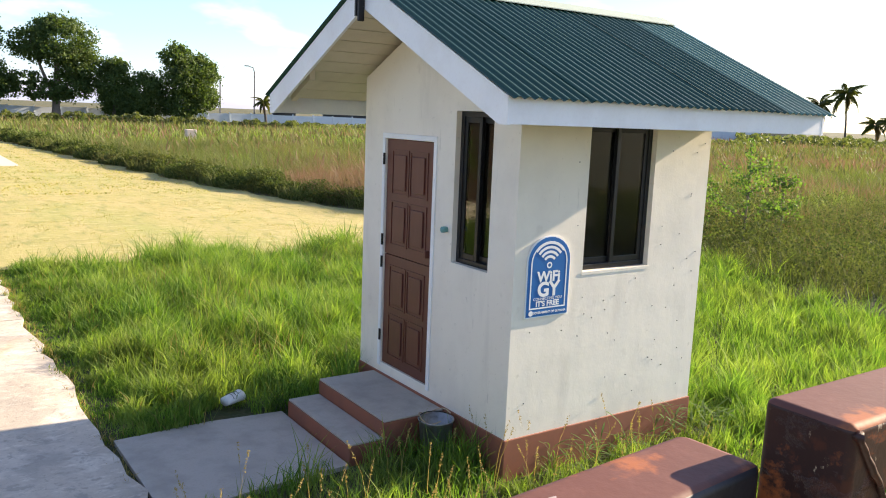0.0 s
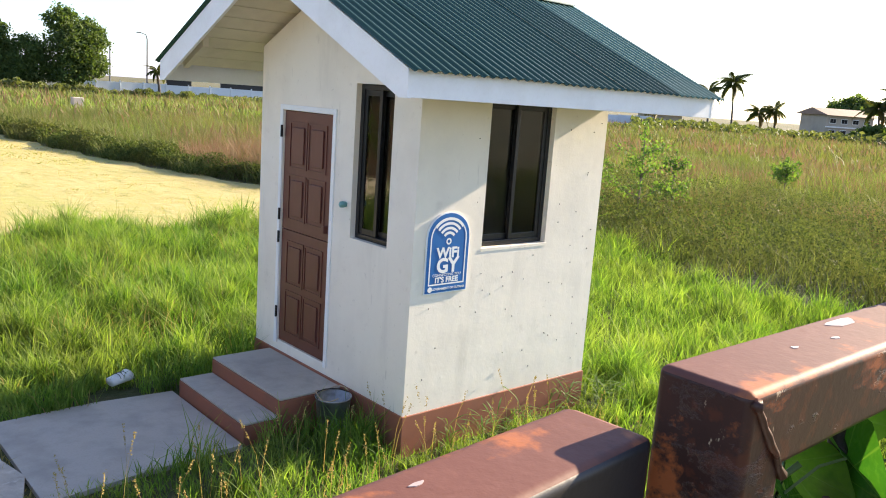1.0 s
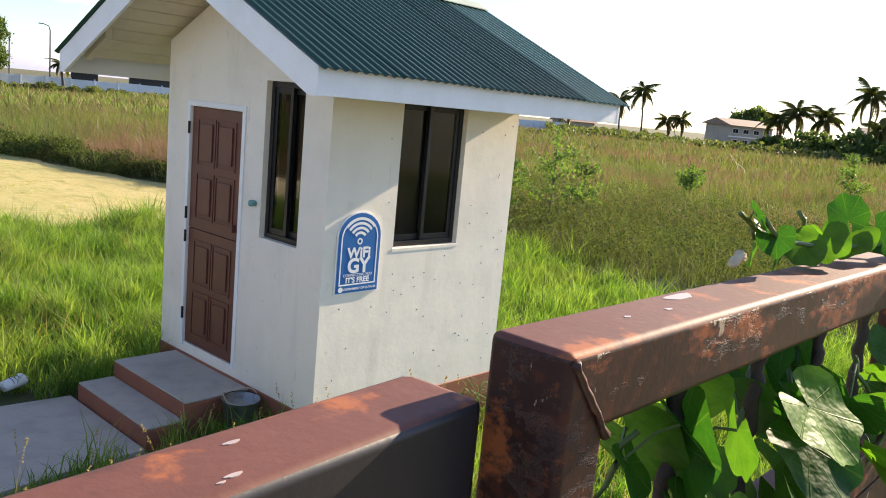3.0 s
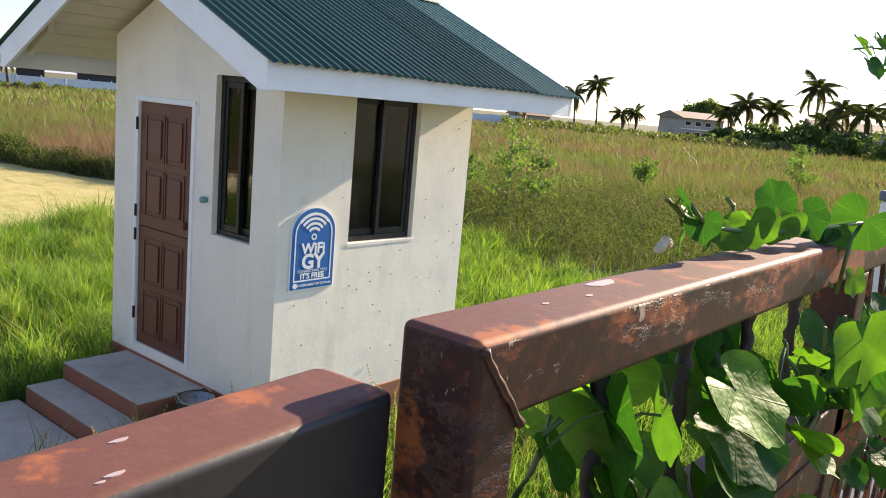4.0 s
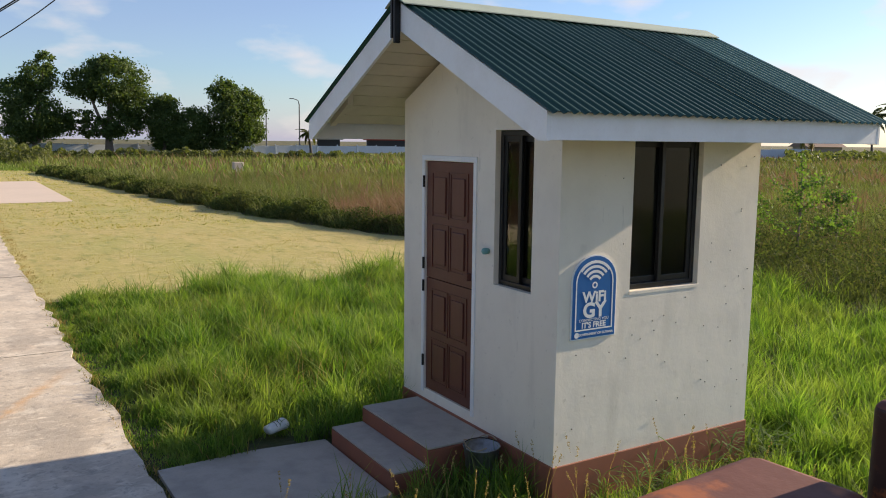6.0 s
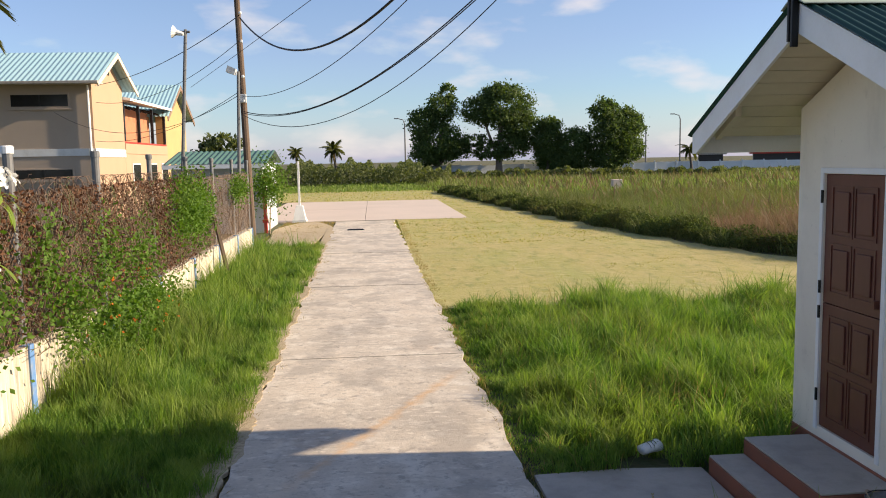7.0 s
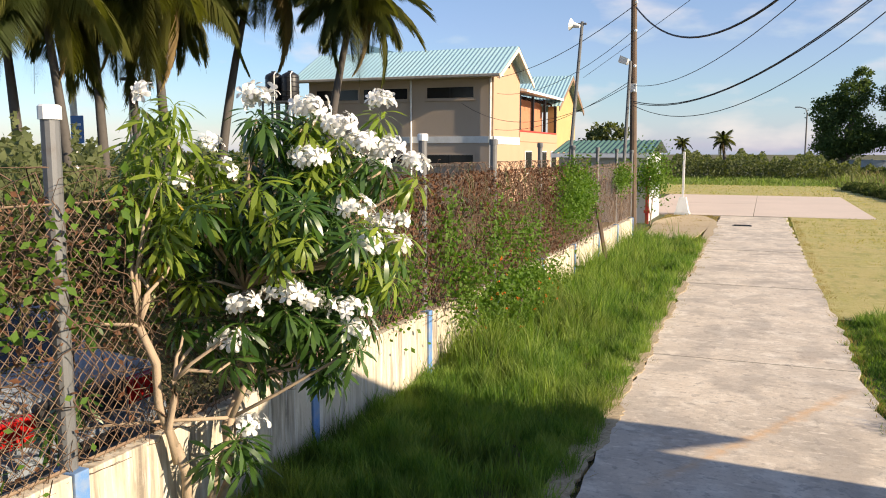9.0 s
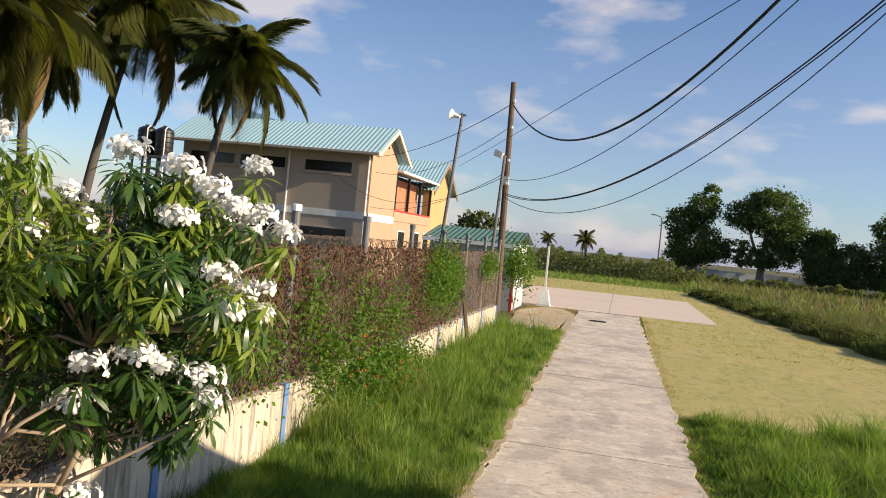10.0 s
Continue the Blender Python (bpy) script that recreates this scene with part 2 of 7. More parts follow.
VINE_LEAF = leafy("vine_foliage", (0.07, 0.14, 0.018), (0.12, 0.20, 0.03), (0.10, 0.15, 0.03), 0.35, patch=1.5)
DEAD_LEAF = leafy("dried_vine_leaf", (0.125, 0.056, 0.03), (0.19, 0.09, 0.046), (0.075, 0.045, 0.027), 0.2, through_colour=(1.2, 1, 0.8), patch=1.2)
PALM_LEAF = leafy("palm_frond", (0.05, 0.066, 0.017), (0.12, 0.125, 0.03), (0.16, 0.125, 0.036), 0.32, rough=0.5, island=False, patch=0.5)
PALM_DRY = leafy("dry_palm_frond", (0.19, 0.13, 0.05), (0.24, 0.17, 0.07), (0.16, 0.11, 0.045), 0.3, rough=0.6, island=False, patch=0.5)
BUSH_LEAF = leafy("frangipani_leaf", (0.03, 0.075, 0.014), (0.085, 0.155, 0.026), (0.05, 0.10, 0.02), 0.30, rough=0.33, patch=2.0, gloss=0.5)
YOUNG_LEAF = leafy("young_frangipani_leaf", (0.15, 0.215, 0.026), (0.26, 0.31, 0.04), (0.13, 0.19, 0.028), 0.4, rough=0.35, patch=2.0, gloss=0.5)
YELLOW_LEAF = leafy("yellowed_leaf", (0.5, 0.3, 0.02), (0.55, 0.36, 0.03), (0.4, 0.28, 0.03), 0.3, through_colour=(1.2, 1.1, 0.6))
PETAL = leafy("white_petal", (0.80, 0.79, 0.76), (0.82, 0.81, 0.79), (0.78, 0.77, 0.72), 0.25, through_colour=(1.1, 1.1, 1.05))
ORANGE_PETAL = leafy("orange_petal", (0.6, 0.14, 0.02), (0.65, 0.2, 0.03), (0.5, 0.1, 0.02), 0.25, through_colour=(1.1, 1, 0.8))
WILTED = plain("wilted_petal", (0.62, 0.52, 0.34), 0.8, relief=0.5, scale=60)
ivy = Surface("ivy_gourd_leaf", (0.02, 0.07, 0.016), 0.5)
ivy.bsdf.inputs["Specular IOR Level"].default_value = 0.12
ivy.tint(ivy.band(ivy.random(False), 0.4, 1.0, 0.9), (0.14, 0.27, 0.03)).stain(2.2, 0.45, 0.7, (0.03, 0.085, 0.014), 0.6).stain(14, 0.5, 0.75, (0.06, 0.13, 0.03), 0.4)
axes = ivy.n.new("ShaderNodeSeparateXYZ")
ivy.l.new(ivy.coord, axes.inputs["Vector"])
bearing = ivy.n.new("ShaderNodeMath")
bearing.operation = "ARCTAN2"
ivy.l.new(axes.outputs["X"], bearing.inputs[0])
ivy.l.new(axes.outputs["Y"], bearing.inputs[1])
spread_ = ivy.n.new("ShaderNodeMath")
spread_.operation = "PINGPONG"
spread_.inputs[1].default_value = 0.36
ivy.l.new(bearing.outputs["Value"], spread_.inputs[0])
vein = ivy.band(spread_.outputs["Value"], 0.03, 0.006, 0.2)
ivy.tint(vein, (0.17, 0.26, 0.08)).bump(vein, 0.5, 0.02)
ivy.bump(ivy.noise(4, 2), 0.15, 0.02)
ivy.glow_through(0.42, (1.8, 2.0, 0.55))
IVY_LEAF = ivy.done()
BARK = plain("grey_bark", (0.20, 0.155, 0.115), 0.9, dirt=(0.10, 0.08, 0.06), scale=9, relief=0.6)
PALE_BARK = plain("pale_bark", (0.38, 0.29, 0.20), 0.85, dirt=(0.22, 0.17, 0.12), scale=12, relief=0.5)
PALM_BARK = plain("palm_bark", (0.085, 0.075, 0.066), 0.9, dirt=(0.05, 0.045, 0.04), scale=7, relief=0.6)
TWIG = plain("dry_twig", (0.125, 0.078, 0.05), 0.9, dirt=(0.10, 0.06, 0.04), scale=8)
VINE_STEM = plain("green_vine_stem", (0.10, 0.15, 0.04), 0.6)
DARK_STEM = plain("dark_woody_stem", (0.05, 0.035, 0.028), 0.8, relief=0.6)

# rusty brown; base taken near black to put the sides' shade into it
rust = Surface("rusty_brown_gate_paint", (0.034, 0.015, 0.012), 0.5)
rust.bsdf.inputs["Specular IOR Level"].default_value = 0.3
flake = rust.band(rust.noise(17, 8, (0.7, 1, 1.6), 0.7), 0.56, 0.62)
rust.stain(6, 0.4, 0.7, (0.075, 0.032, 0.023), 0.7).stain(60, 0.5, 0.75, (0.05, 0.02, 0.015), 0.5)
rust.tint(rust.band(rust.noise(9, 8, (0.6, 1, 1.3), 0.7), 0.52, 0.57, 0.9), (0.32, 0.09, 0.025)).stain(70, 0.52, 0.6, (0.10, 0.03, 0.015), 0.6)
rust.tint(rust.band(rust.noise(26, 8, (1, 1, 0.5), 0.7), 0.655, 0.675, 0.9), (0.50, 0.38, 0.26))
rust.bump(flake, 0.5, 0.0015).bump(rust.noise(180, 4), 0.2, 0.001)
rmap = rust.band(rust.noise(9, 8, (0.6, 1, 1.3), 0.7), 0.5, 0.64)
rr = rust.n.new("ShaderNodeMapRange")
rr.inputs["To Min"].default_value, rr.inputs["To Max"].default_value = 0.42, 0.9
rust.l.new(rmap, rr.inputs["Value"])
rust.l.new(rr.outputs["Result"], rust.bsdf.inputs["Roughness"])
GATE_PAINT = rust.done()
# second leaf's rail: the first leaf's shadow painted in as near-black
dark_gate = Surface("shadowed_gate_paint", (0.016, 0.015, 0.018), 0.45)
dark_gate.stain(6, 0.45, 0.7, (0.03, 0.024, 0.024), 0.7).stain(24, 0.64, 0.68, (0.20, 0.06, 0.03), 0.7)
dark_gate.bump(dark_gate.noise(120, 5), 0.25, 0.001)
GATE_SHADED = dark_gate.done()
# dusty red for rail tops, the sun's brightness mixed into its colour
top_paint = Surface("lit_dusty_gate_paint", (0.135, 0.055, 0.042), 0.65)
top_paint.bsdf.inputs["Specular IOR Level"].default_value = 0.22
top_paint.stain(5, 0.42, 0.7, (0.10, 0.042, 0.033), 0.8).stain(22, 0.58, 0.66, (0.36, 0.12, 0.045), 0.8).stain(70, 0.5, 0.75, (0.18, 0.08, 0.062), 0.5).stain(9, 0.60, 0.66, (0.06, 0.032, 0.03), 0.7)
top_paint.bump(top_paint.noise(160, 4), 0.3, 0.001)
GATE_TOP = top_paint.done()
PAINT_CHIP = plain("pale_paint_splash", (0.42, 0.34, 0.32), 0.5, relief=0.05)

fencew = Surface("cream_block_wall", (0.60, 0.52, 0.40), 0.85)
fencew.stain(2.4, 0.42, 0.68, (0.40, 0.34, 0.26), 0.8, (1, 1, 0.25)).stain(9, 0.47, 0.66, (0.15, 0.125, 0.10), 0.85, (1, 1, 0.10)).stain(22, 0.52, 0.62, (0.66, 0.62, 0.54), 0.7, (1, 1, 0.08)).stain(40, 0.5, 0.8, (0.45, 0.37, 0.27), 0.5)
fencew.bump(fencew.noise(30, 6), 0.5, 0.008)
FENCE_WALL = fencew.done()
BLUE_POST = plain("faded_blue_paint", (0.10, 0.22, 0.46), 0.7, dirt=(0.30, 0.32, 0.34), scale=7, amount=0.8)
SLATE = plain("slate_blue_paint", (0.10, 0.13, 0.17), 0.6)
GALV = plain("galvanised_pipe", (0.15, 0.155, 0.16), 0.55, 0.2, dirt=(0.10, 0.08, 0.065), scale=8, amount=0.6)
WIRE = plain("rusty_wire", (0.28, 0.20, 0.135), 0.7, 0.4, dirt=(0.12, 0.06, 0.035), scale=4)
CABLE = plain("black_cable", (0.015, 0.015, 0.017), 0.6)
POLE_WOOD = plain("dark_pole_wood", (0.125, 0.085, 0.058), 0.9, dirt=(0.06, 0.045, 0.035), scale=5, relief=0.6)
HOUSE_WALL = plain("tan_render", (0.46, 0.37, 0.29), 0.85, dirt=(0.40, 0.32, 0.245), scale=0.8)
HOUSE_PEACH = plain("peach_render", (0.45, 0.295, 0.19), 0.85, dirt=(0.40, 0.26, 0.165), scale=0.8)
HOUSE_YELLOW = plain("yellow_render", (0.45, 0.31, 0.14), 0.85, dirt=(0.58, 0.40, 0.16), scale=0.8)
BLUE_ROOF = plain("pale_blue_roof", (0.33, 0.52, 0.58), 0.5, dirt=(0.38, 0.54, 0.58), scale=0.6)
DARK_LOUVRE = plain("dark_louvre_glass", (0.02, 0.02, 0.022), 0.15)
TERRACOTTA = plain("terracotta_blind", (0.46, 0.20, 0.105), 0.8)
STEEL_PLATE = plain("pale_grey_sheet", (0.48, 0.50, 0.51), 0.6, dirt=(0.36, 0.37, 0.38), scale=2)
RED_PAINT = plain("red_paint", (0.42, 0.04, 0.025), 0.5)
WHITE_PAINT = plain("white_paint", (0.78, 0.78, 0.76), 0.55, dirt=(0.55, 0.53, 0.48), scale=3)
WHITE_FENCE = plain("white_sheet_fence", (0.62, 0.66, 0.70), 0.6, dirt=(0.48, 0.52, 0.55), scale=0.4)
BLACK_PLASTIC = plain("black_plastic", (0.02, 0.02, 0.022), 0.45)
# pale car paint, darkened and blued to hold the shade it stands in
CAR_WHITE = plain("shaded_car_paint", (0.24, 0.27, 0.31), 0.28, dirt=(0.20, 0.225, 0.26), relief=0.0)
CAR_LAMP = plain("red_lamp_plastic", (0.5, 0.015, 0.012), 0.2, relief=0.0)
RUBBER = plain("black_rubber", (0.02, 0.02, 0.02), 0.8)
FAR_WALL = plain("far_cream_wall", (0.40, 0.35, 0.28), 0.8, scale=0.5)
FAR_ROOF = plain("far_rusty_roof", (0.24, 0.165, 0.12), 0.7, scale=0.5)
ZINC = plain("bucket_zinc", (0.30, 0.31, 0.32), 0.4, 0.7, dirt=(0.12, 0.11, 0.10), scale=14, amount=0.8)

# ---------------------------------------------------------------- mesh helpers


def part(name, bm, material, parent=None, label="", smooth=False):
    """One mesh object from a bmesh, under a thing or a part."""
    me = bpy.data.meshes.new(name)
    bm.to_mesh(me)
    bm.free()
    if smooth:
        me.polygons.foreach_set("use_smooth", [True] * len(me.polygons))
    me.materials.append(material)
    ob = new(name, me)
    ob.parent = parent
    return tagged(ob, label) if label else ob


def thing(name, at, label, category, group="", kind="", turn=0.0):
    ob = new(name)
    ob.matrix_world = pose(*at, 0, 0, turn)
    ob.empty_display_size = 0.2
    return tagged(ob, label, category, group, kind)


def add_box(bm, x0, x1, y0, y1, z0, z1, bevel=0.0):
    made = bmesh.ops.create_cube(bm, size=1.0, matrix=Matrix.Translation(((x0 + x1) / 2, (y0 + y1) / 2, (z0 + z1) / 2)) @ Matrix.Diagonal((x1 - x0, y1 - y0, z1 - z0, 1)))
    if bevel:
        edges = {e for v in made["verts"] for e in v.link_edges}
        bmesh.ops.bevel(bm, geom=list(edges), offset=bevel, segments=2, affect="EDGES", profile=0.6)
    return bm


def box(x0, x1, y0, y1, z0, z1, bevel=0.0):
    return add_box(bmesh.new(), x0, x1, y0, y1, z0, z1, bevel)


def add_prism(bm, outline, lift):
    """An outline of points, thickened along a vector."""
    a = [bm.verts.new(p) for p in outline]
    b = [bm.verts.new(Vector(p) + Vector(lift)) for p in outline]
    n = len(a)
    bm.faces.new(a[::-1])
    bm.faces.new(b)
    for i in range(n):
        bm.faces.new((a[i], a[(i + 1) % n], b[(i + 1) % n], b[i]))
    bmesh.ops.recalc_face_normals(bm, faces=bm.faces[:])
    return bm


def prism(outline, lift):
    return add_prism(bmesh.new(), outline, lift)


def add_tube(bm, points, radii, sides=6):
    """A tapered tube along points."""
    pts = [Vector(p) for p in points]
    if isinstance(radii, (int, float)):
        radii = [radii] * len(pts)
    rings = []
    for i, p in enumerate(pts):
        d = (pts[min(i + 1, len(pts) - 1)] - pts[max(i - 1, 0)]).normalized()
        u = d.orthogonal().normalized() if abs(d.z) > 0.9 else d.cross(Vector((0, 0, 1))).normalized()
        v = d.cross(u)
        rings.append([bm.verts.new(p + (u * math.cos(a) + v * math.sin(a)) * radii[i]) for a in (2 * math.pi * k / sides for k in range(sides))])
    for r, s in zip(rings, rings[1:]):
        for k in range(sides):
            bm.faces.new((r[k], r[(k + 1) % sides], s[(k + 1) % sides], s[k]))
    bm.faces.new(rings[0][::-1])
    bm.faces.new(rings[-1])
    return bm


def tube(points, radii, sides=6):
    return add_tube(bmesh.new(), points, radii, sides)


def tri_object(name, verts, tris, material, parent=None, smooth=False):
    """A mesh object from arrays of vertices and triangles."""
    me = bpy.data.meshes.new(name)
    verts, tris = np.asarray(verts, np.float32), np.asarray(tris, np.int32)
    me.vertices.add(len(verts))
    me.vertices.foreach_set("co", verts.ravel())
    me.loops.add(tris.size)
    me.loops.foreach_set("vertex_index", tris.ravel())
    me.polygons.add(len(tris))
    me.polygons.foreach_set("loop_start", np.arange(0, tris.size, 3, dtype=np.int32))
    me.update(calc_edges=True)
    if smooth:
        me.polygons.foreach_set("use_smooth", [True] * len(tris))
    me.materials.append(material)
    ob = new(name, me)
    ob.parent = parent
    return ob


def drift(xy, scale, seed=0.0):
    """Smooth waves between 0 and 1 over the plan, for uneven heights and densities."""
    x, y = xy[:, 0] / scale + seed, xy[:, 1] / scale - seed
    w = np.sin(x * 2.1 + 1.3 * np.sin(y * 1.7)) + np.sin(y * 2.6 + 1.1 * np.sin(x * 1.9 + 2)) + 0.6 * np.sin(x * 5.3 + y * 4.1) + 0.6 * np.sin(y * 6.1 - x * 3.7)
    return np.clip(w / 6.4 + 0.5, 0, 1)


def blades(rng, xy, z, height, width, lean=0.5, wind=(0.0, 0.0)):
    """Arrays of bent grass blades at places xy: five vertices and three triangles each."""
    n = len(xy)
    a = rng.uniform(0, 2 * math.pi, n)
    side = np.stack([np.cos(a), np.sin(a), np.zeros(n)], 1) * (width * 0.5)[:, None]
    b = 2 * math.pi * 3 * drift(xy, 0.4, 1.0) + rng.normal(size=n) * 1.9
    k = rng.uniform(0.15, 1.0, n) * lean * height
    off = np.stack([np.cos(b) * k + wind[0] * height, np.sin(b) * k + wind[1] * height, np.zeros(n)], 1)
    base = np.column_stack([xy, z])
    up = np.column_stack([np.zeros(n), np.zeros(n), height])
    mid = base + up * 0.55 + off * 0.35
    tip = base + up * (1 - 0.25 * rng.uniform(0, 1, n) * lean)[:, None] + off
    v = np.stack([base - side, base + side, mid - side * 0.8, mid + side * 0.8, tip], 1).reshape(-1, 3)
    t = np.array([[0, 1, 3], [0, 3, 2], [2, 3, 4]])
    return v, (t[None] + 5 * np.arange(n)[:, None, None]).reshape(-1, 3)


def leaves(rng, centres, size, flat=0.0):
    """Arrays of folded leaves (two triangles each) turned at random round their places."""
    n = len(centres)
    size = np.broadcast_to(size, n)[:, None]
    d = rng.normal(size=(n, 3))
    d[:, 2] *= 1 - flat
    d /= np.linalg.norm(d, axis=1)[:, None]
    e = np.cross(d, rng.normal(size=(n, 3)))
    e /= np.linalg.norm(e, axis=1)[:, None]
    f = np.cross(d, e)
    v = np.stack([centres - d * size * 0.5, centres + e * size * 0.3 + f * size * 0.08, centres + d * size * 0.5, centres - e * size * 0.3 + f * size * 0.08], 1).reshape(-1, 3)
    t = np.array([[0, 1, 2], [0, 2, 3]])
    return v, (t[None] + 4 * np.arange(n)[:, None, None]).reshape(-1, 3)


def joined(pairs):
    """Several (vertices, triangles) as one."""
    vs, ts, k = [], [], 0
    for v, t in pairs:
        vs.append(v)
        ts.append(t + k)
        k += len(v)
    return np.concatenate(vs), np.concatenate(ts)


# ---------------------------------------------------------------- ground and road
rng = np.random.default_rng(7)


def build_ground():
    n = 90
    u = np.sinh(np.linspace(-5.2, 5.2, n)) / np.sinh(5.2) * 1500
    bm = bmesh.new()
    grid = [[bm.verts.new((x, y + 10, -0.05)) for x in u] for y in u]
    for r, s in zip(grid, grid[1:]):
        for k in range(n - 1):
            bm.faces.new((r[k], r[k + 1], s[k + 1], s[k]))
    tagged(part("ground", bm, SOIL), "rough grassy soil of the flat open field", "ground", kind="structure")


def edge_of_mown(y):
    """x of the line where the tall field grass begins."""
    return float(np.interp(y, (9, 13, 17, 23, 32, 43, 60, 75), (8.6, 7.4, 6.2, 5.0, 4.0, 3.1, 1.5, 1.0)))


def build_lawn():
    bm = bmesh.new()
    ys = np.linspace(9.5, 66, 80)
    left = [bm.verts.new((-2.52 if y < 33 else (0.62 if y < 48.5 else -14), y, -0.012)) for y in ys]
    right = [bm.verts.new((edge_of_mown(y) + 0.25 * math.sin(y * 1.9), y, -0.012)) for y in ys]
    for k in range(len(ys) - 1):
        bm.faces.new((left[k], right[k], right[k + 1], left[k + 1]))
    tagged(part("lawn", bm, LAWN), "dry yellow-green mown lawn beside the driveway", "lawn", kind="structure")


def build_road():
    road = thing("road", (0, 0, 0), "weathered concrete driveway with stained worn slabs", "driveway", kind="structure")
    r = random.Random(3)
    ys, y = [-6.0], -6.0
    while y < 30.5:
        y = min(y + 3.05, 31.0)
        ys.append(y)
    for y0, y1 in zip(ys, ys[1:]):
        steps = 10
        bm = bmesh.new()
        outline = []
        for k in range(steps + 1):
            yy = y0 + 0.006 + (y1 - y0 - 0.012) * k / steps
            right = -2.30 - 0.012 * yy + (0.0 if k in (0, steps) else r.uniform(-0.07, 0.05))
            outline.append((right, yy, -0.09))
        for k in range(steps, -1, -1):
            yy = y0 + 0.006 + (y1 - y0 - 0.012) * k / steps
            left = -4.76 - 0.012 * yy + (0.0 if k in (0, steps) else r.uniform(-0.05, 0.06))
            outline.append((left, yy, -0.09))
        add_prism(bm, outline, (0, 0, 0.09 + r.uniform(-0.006, 0.004)))
        part("slab", bm, CONCRETE, road)
    yard = thing("pavement", (0, 0, 0), "pale concrete parking pad at the end of the driveway", "pavement", kind="structure")
    xs, yy = (-9.0, -3.9, 0.62), (31.02, 39.6, 48.2)
    for x0, x1 in zip(xs, xs[1:]):
        for y0, y1 in zip(yy, yy[1:]):
            part("slab", box(x0 + 0.01, x1 - 0.01, y0 + 0.01, y1 - 0.01, -0.09, -0.004 + 0.006 * r.random(), 0.004), PALE_CONCRETE, yard)
    path = thing("footpath", (0, 0, 0), "short grey concrete path to the hut steps", "path", kind="structure")
    part("slab", prism([(-2.26, 0.62, -0.09), (-1.55, 0.70, -0.09), (-0.88, 0.74, -0.09), (-0.88, 2.0, -0.09), (-1.5, 2.06, -0.09), (-2.27, 2.02, -0.09)], (0, 0, 0.075)), GREY_CEMENT, path)


LITTER = plain("dry_leaf_litter", (0.46, 0.37, 0.24), 0.95, dirt=(0.20, 0.14, 0.08), scale=22, amount=0.9, relief=0.8)


def build_dirt():
    """Litter along the driveway's edge."""
    r = random.Random(17)
    ys = np.linspace(-2, 27, 500)
    one = [(-4.79 - 0.012 * y + 0.09 * (0.5 + 0.5 * math.sin(y * 2.3 + math.sin(y * 5.1))) + r.uniform(0.0, 0.04), y, -0.03) for y in ys]
    two = [(-4.98 - 0.012 * y, y, -0.03) for y in ys]
    tagged(part("edge_litter", prism(one + two[::-1], (0, 0, 0.034)), LITTER), "strip of dry leaf litter along the driveway", "litter", kind="structure")


def build_sandy_patch():
    """Bare sandy earth where the verge ends."""
    n = 40
    rim = [(-6.2 + (1.05 + 0.12 * math.sin(5 * a)) * math.cos(a), 25.6 + (5.3 + 0.3 * math.sin(3 * a)) * math.sin(a), -0.06) for a in (2 * math.pi * k / n for k in range(n))]
    tagged(part("bare_earth", prism(rim, (0, 0, 0.056)), LITTER), "pale sandy bare earth beside the driveway", "earth", kind="structure")


build_ground()
build_dirt()
build_sandy_patch()
build_lawn()
build_road()

# ---------------------------------------------------------------- the hut
HX, HY = 2.03, 2.20
EAVE_Y, EAVE_Z, RIDGE_Z, FRONT_X, FAR_X = 0.65, 2.72, 3.545, -0.65, 2.55
MID = HY / 2
SLOPE = (RIDGE_Z - EAVE_Z) / (MID + EAVE_Y)


def roof_z(y):
    return RIDGE_Z - abs(y - MID) * SLOPE


def wall_with_hole(axis, lo, hi, z0, top, thick, holes):
    """A wall panel of boxes round its holes (a0, a1, z0, z1), flush inside 0..thick; axis x runs along x at y 0, axis y along y at x 0."""
    bm = bmesh.new()
    cuts = sorted({lo, hi, *(h[0] for h in holes), *(h[1] for h in holes)})
    for a, b in zip(cuts, cuts[1:]):
        spans, z = [], z0
        for h in sorted(holes, key=lambda q: q[2]):
            if h[0] <= a + 1e-6 and h[1] >= b - 1e-6:
                if h[2] > z:
                    spans.append((z, h[2]))
                z = h[3]
        spans.append((z, None))
        for s0, s1 in spans:
            ta, tb = (top(a), top(b)) if s1 is None else (s1, s1)
            pts = [(a, s0), (b, s0), (b, tb), (a, ta)]
            if s1 is None and a < MID < b and axis == "y":
                pts = [(a, s0), (b, s0), (b, tb), (MID, top(MID)), (a, ta)]
            if axis == "y":
                add_prism(bm, [(0, p, q) for p, q in pts], (thick, 0, 0))
            else:
                add_prism(bm, [(p, 0, q) for p, q in pts], (0, thick, 0))
    bmesh.ops.remove_doubles(bm, verts=bm.verts[:], dist=1e-5)
    seen_faces = {}
    for f in bm.faces[:]:
        key = tuple(sorted(tuple(round(c, 4) for c in v.co) for v in f.verts))
        seen_faces.setdefault(key, []).append(f)
    doomed = [f for fs in seen_faces.values() if len(fs) > 1 for f in fs]
    if doomed:
        bmesh.ops.delete(bm, geom=doomed, context="FACES_ONLY")
    return bm


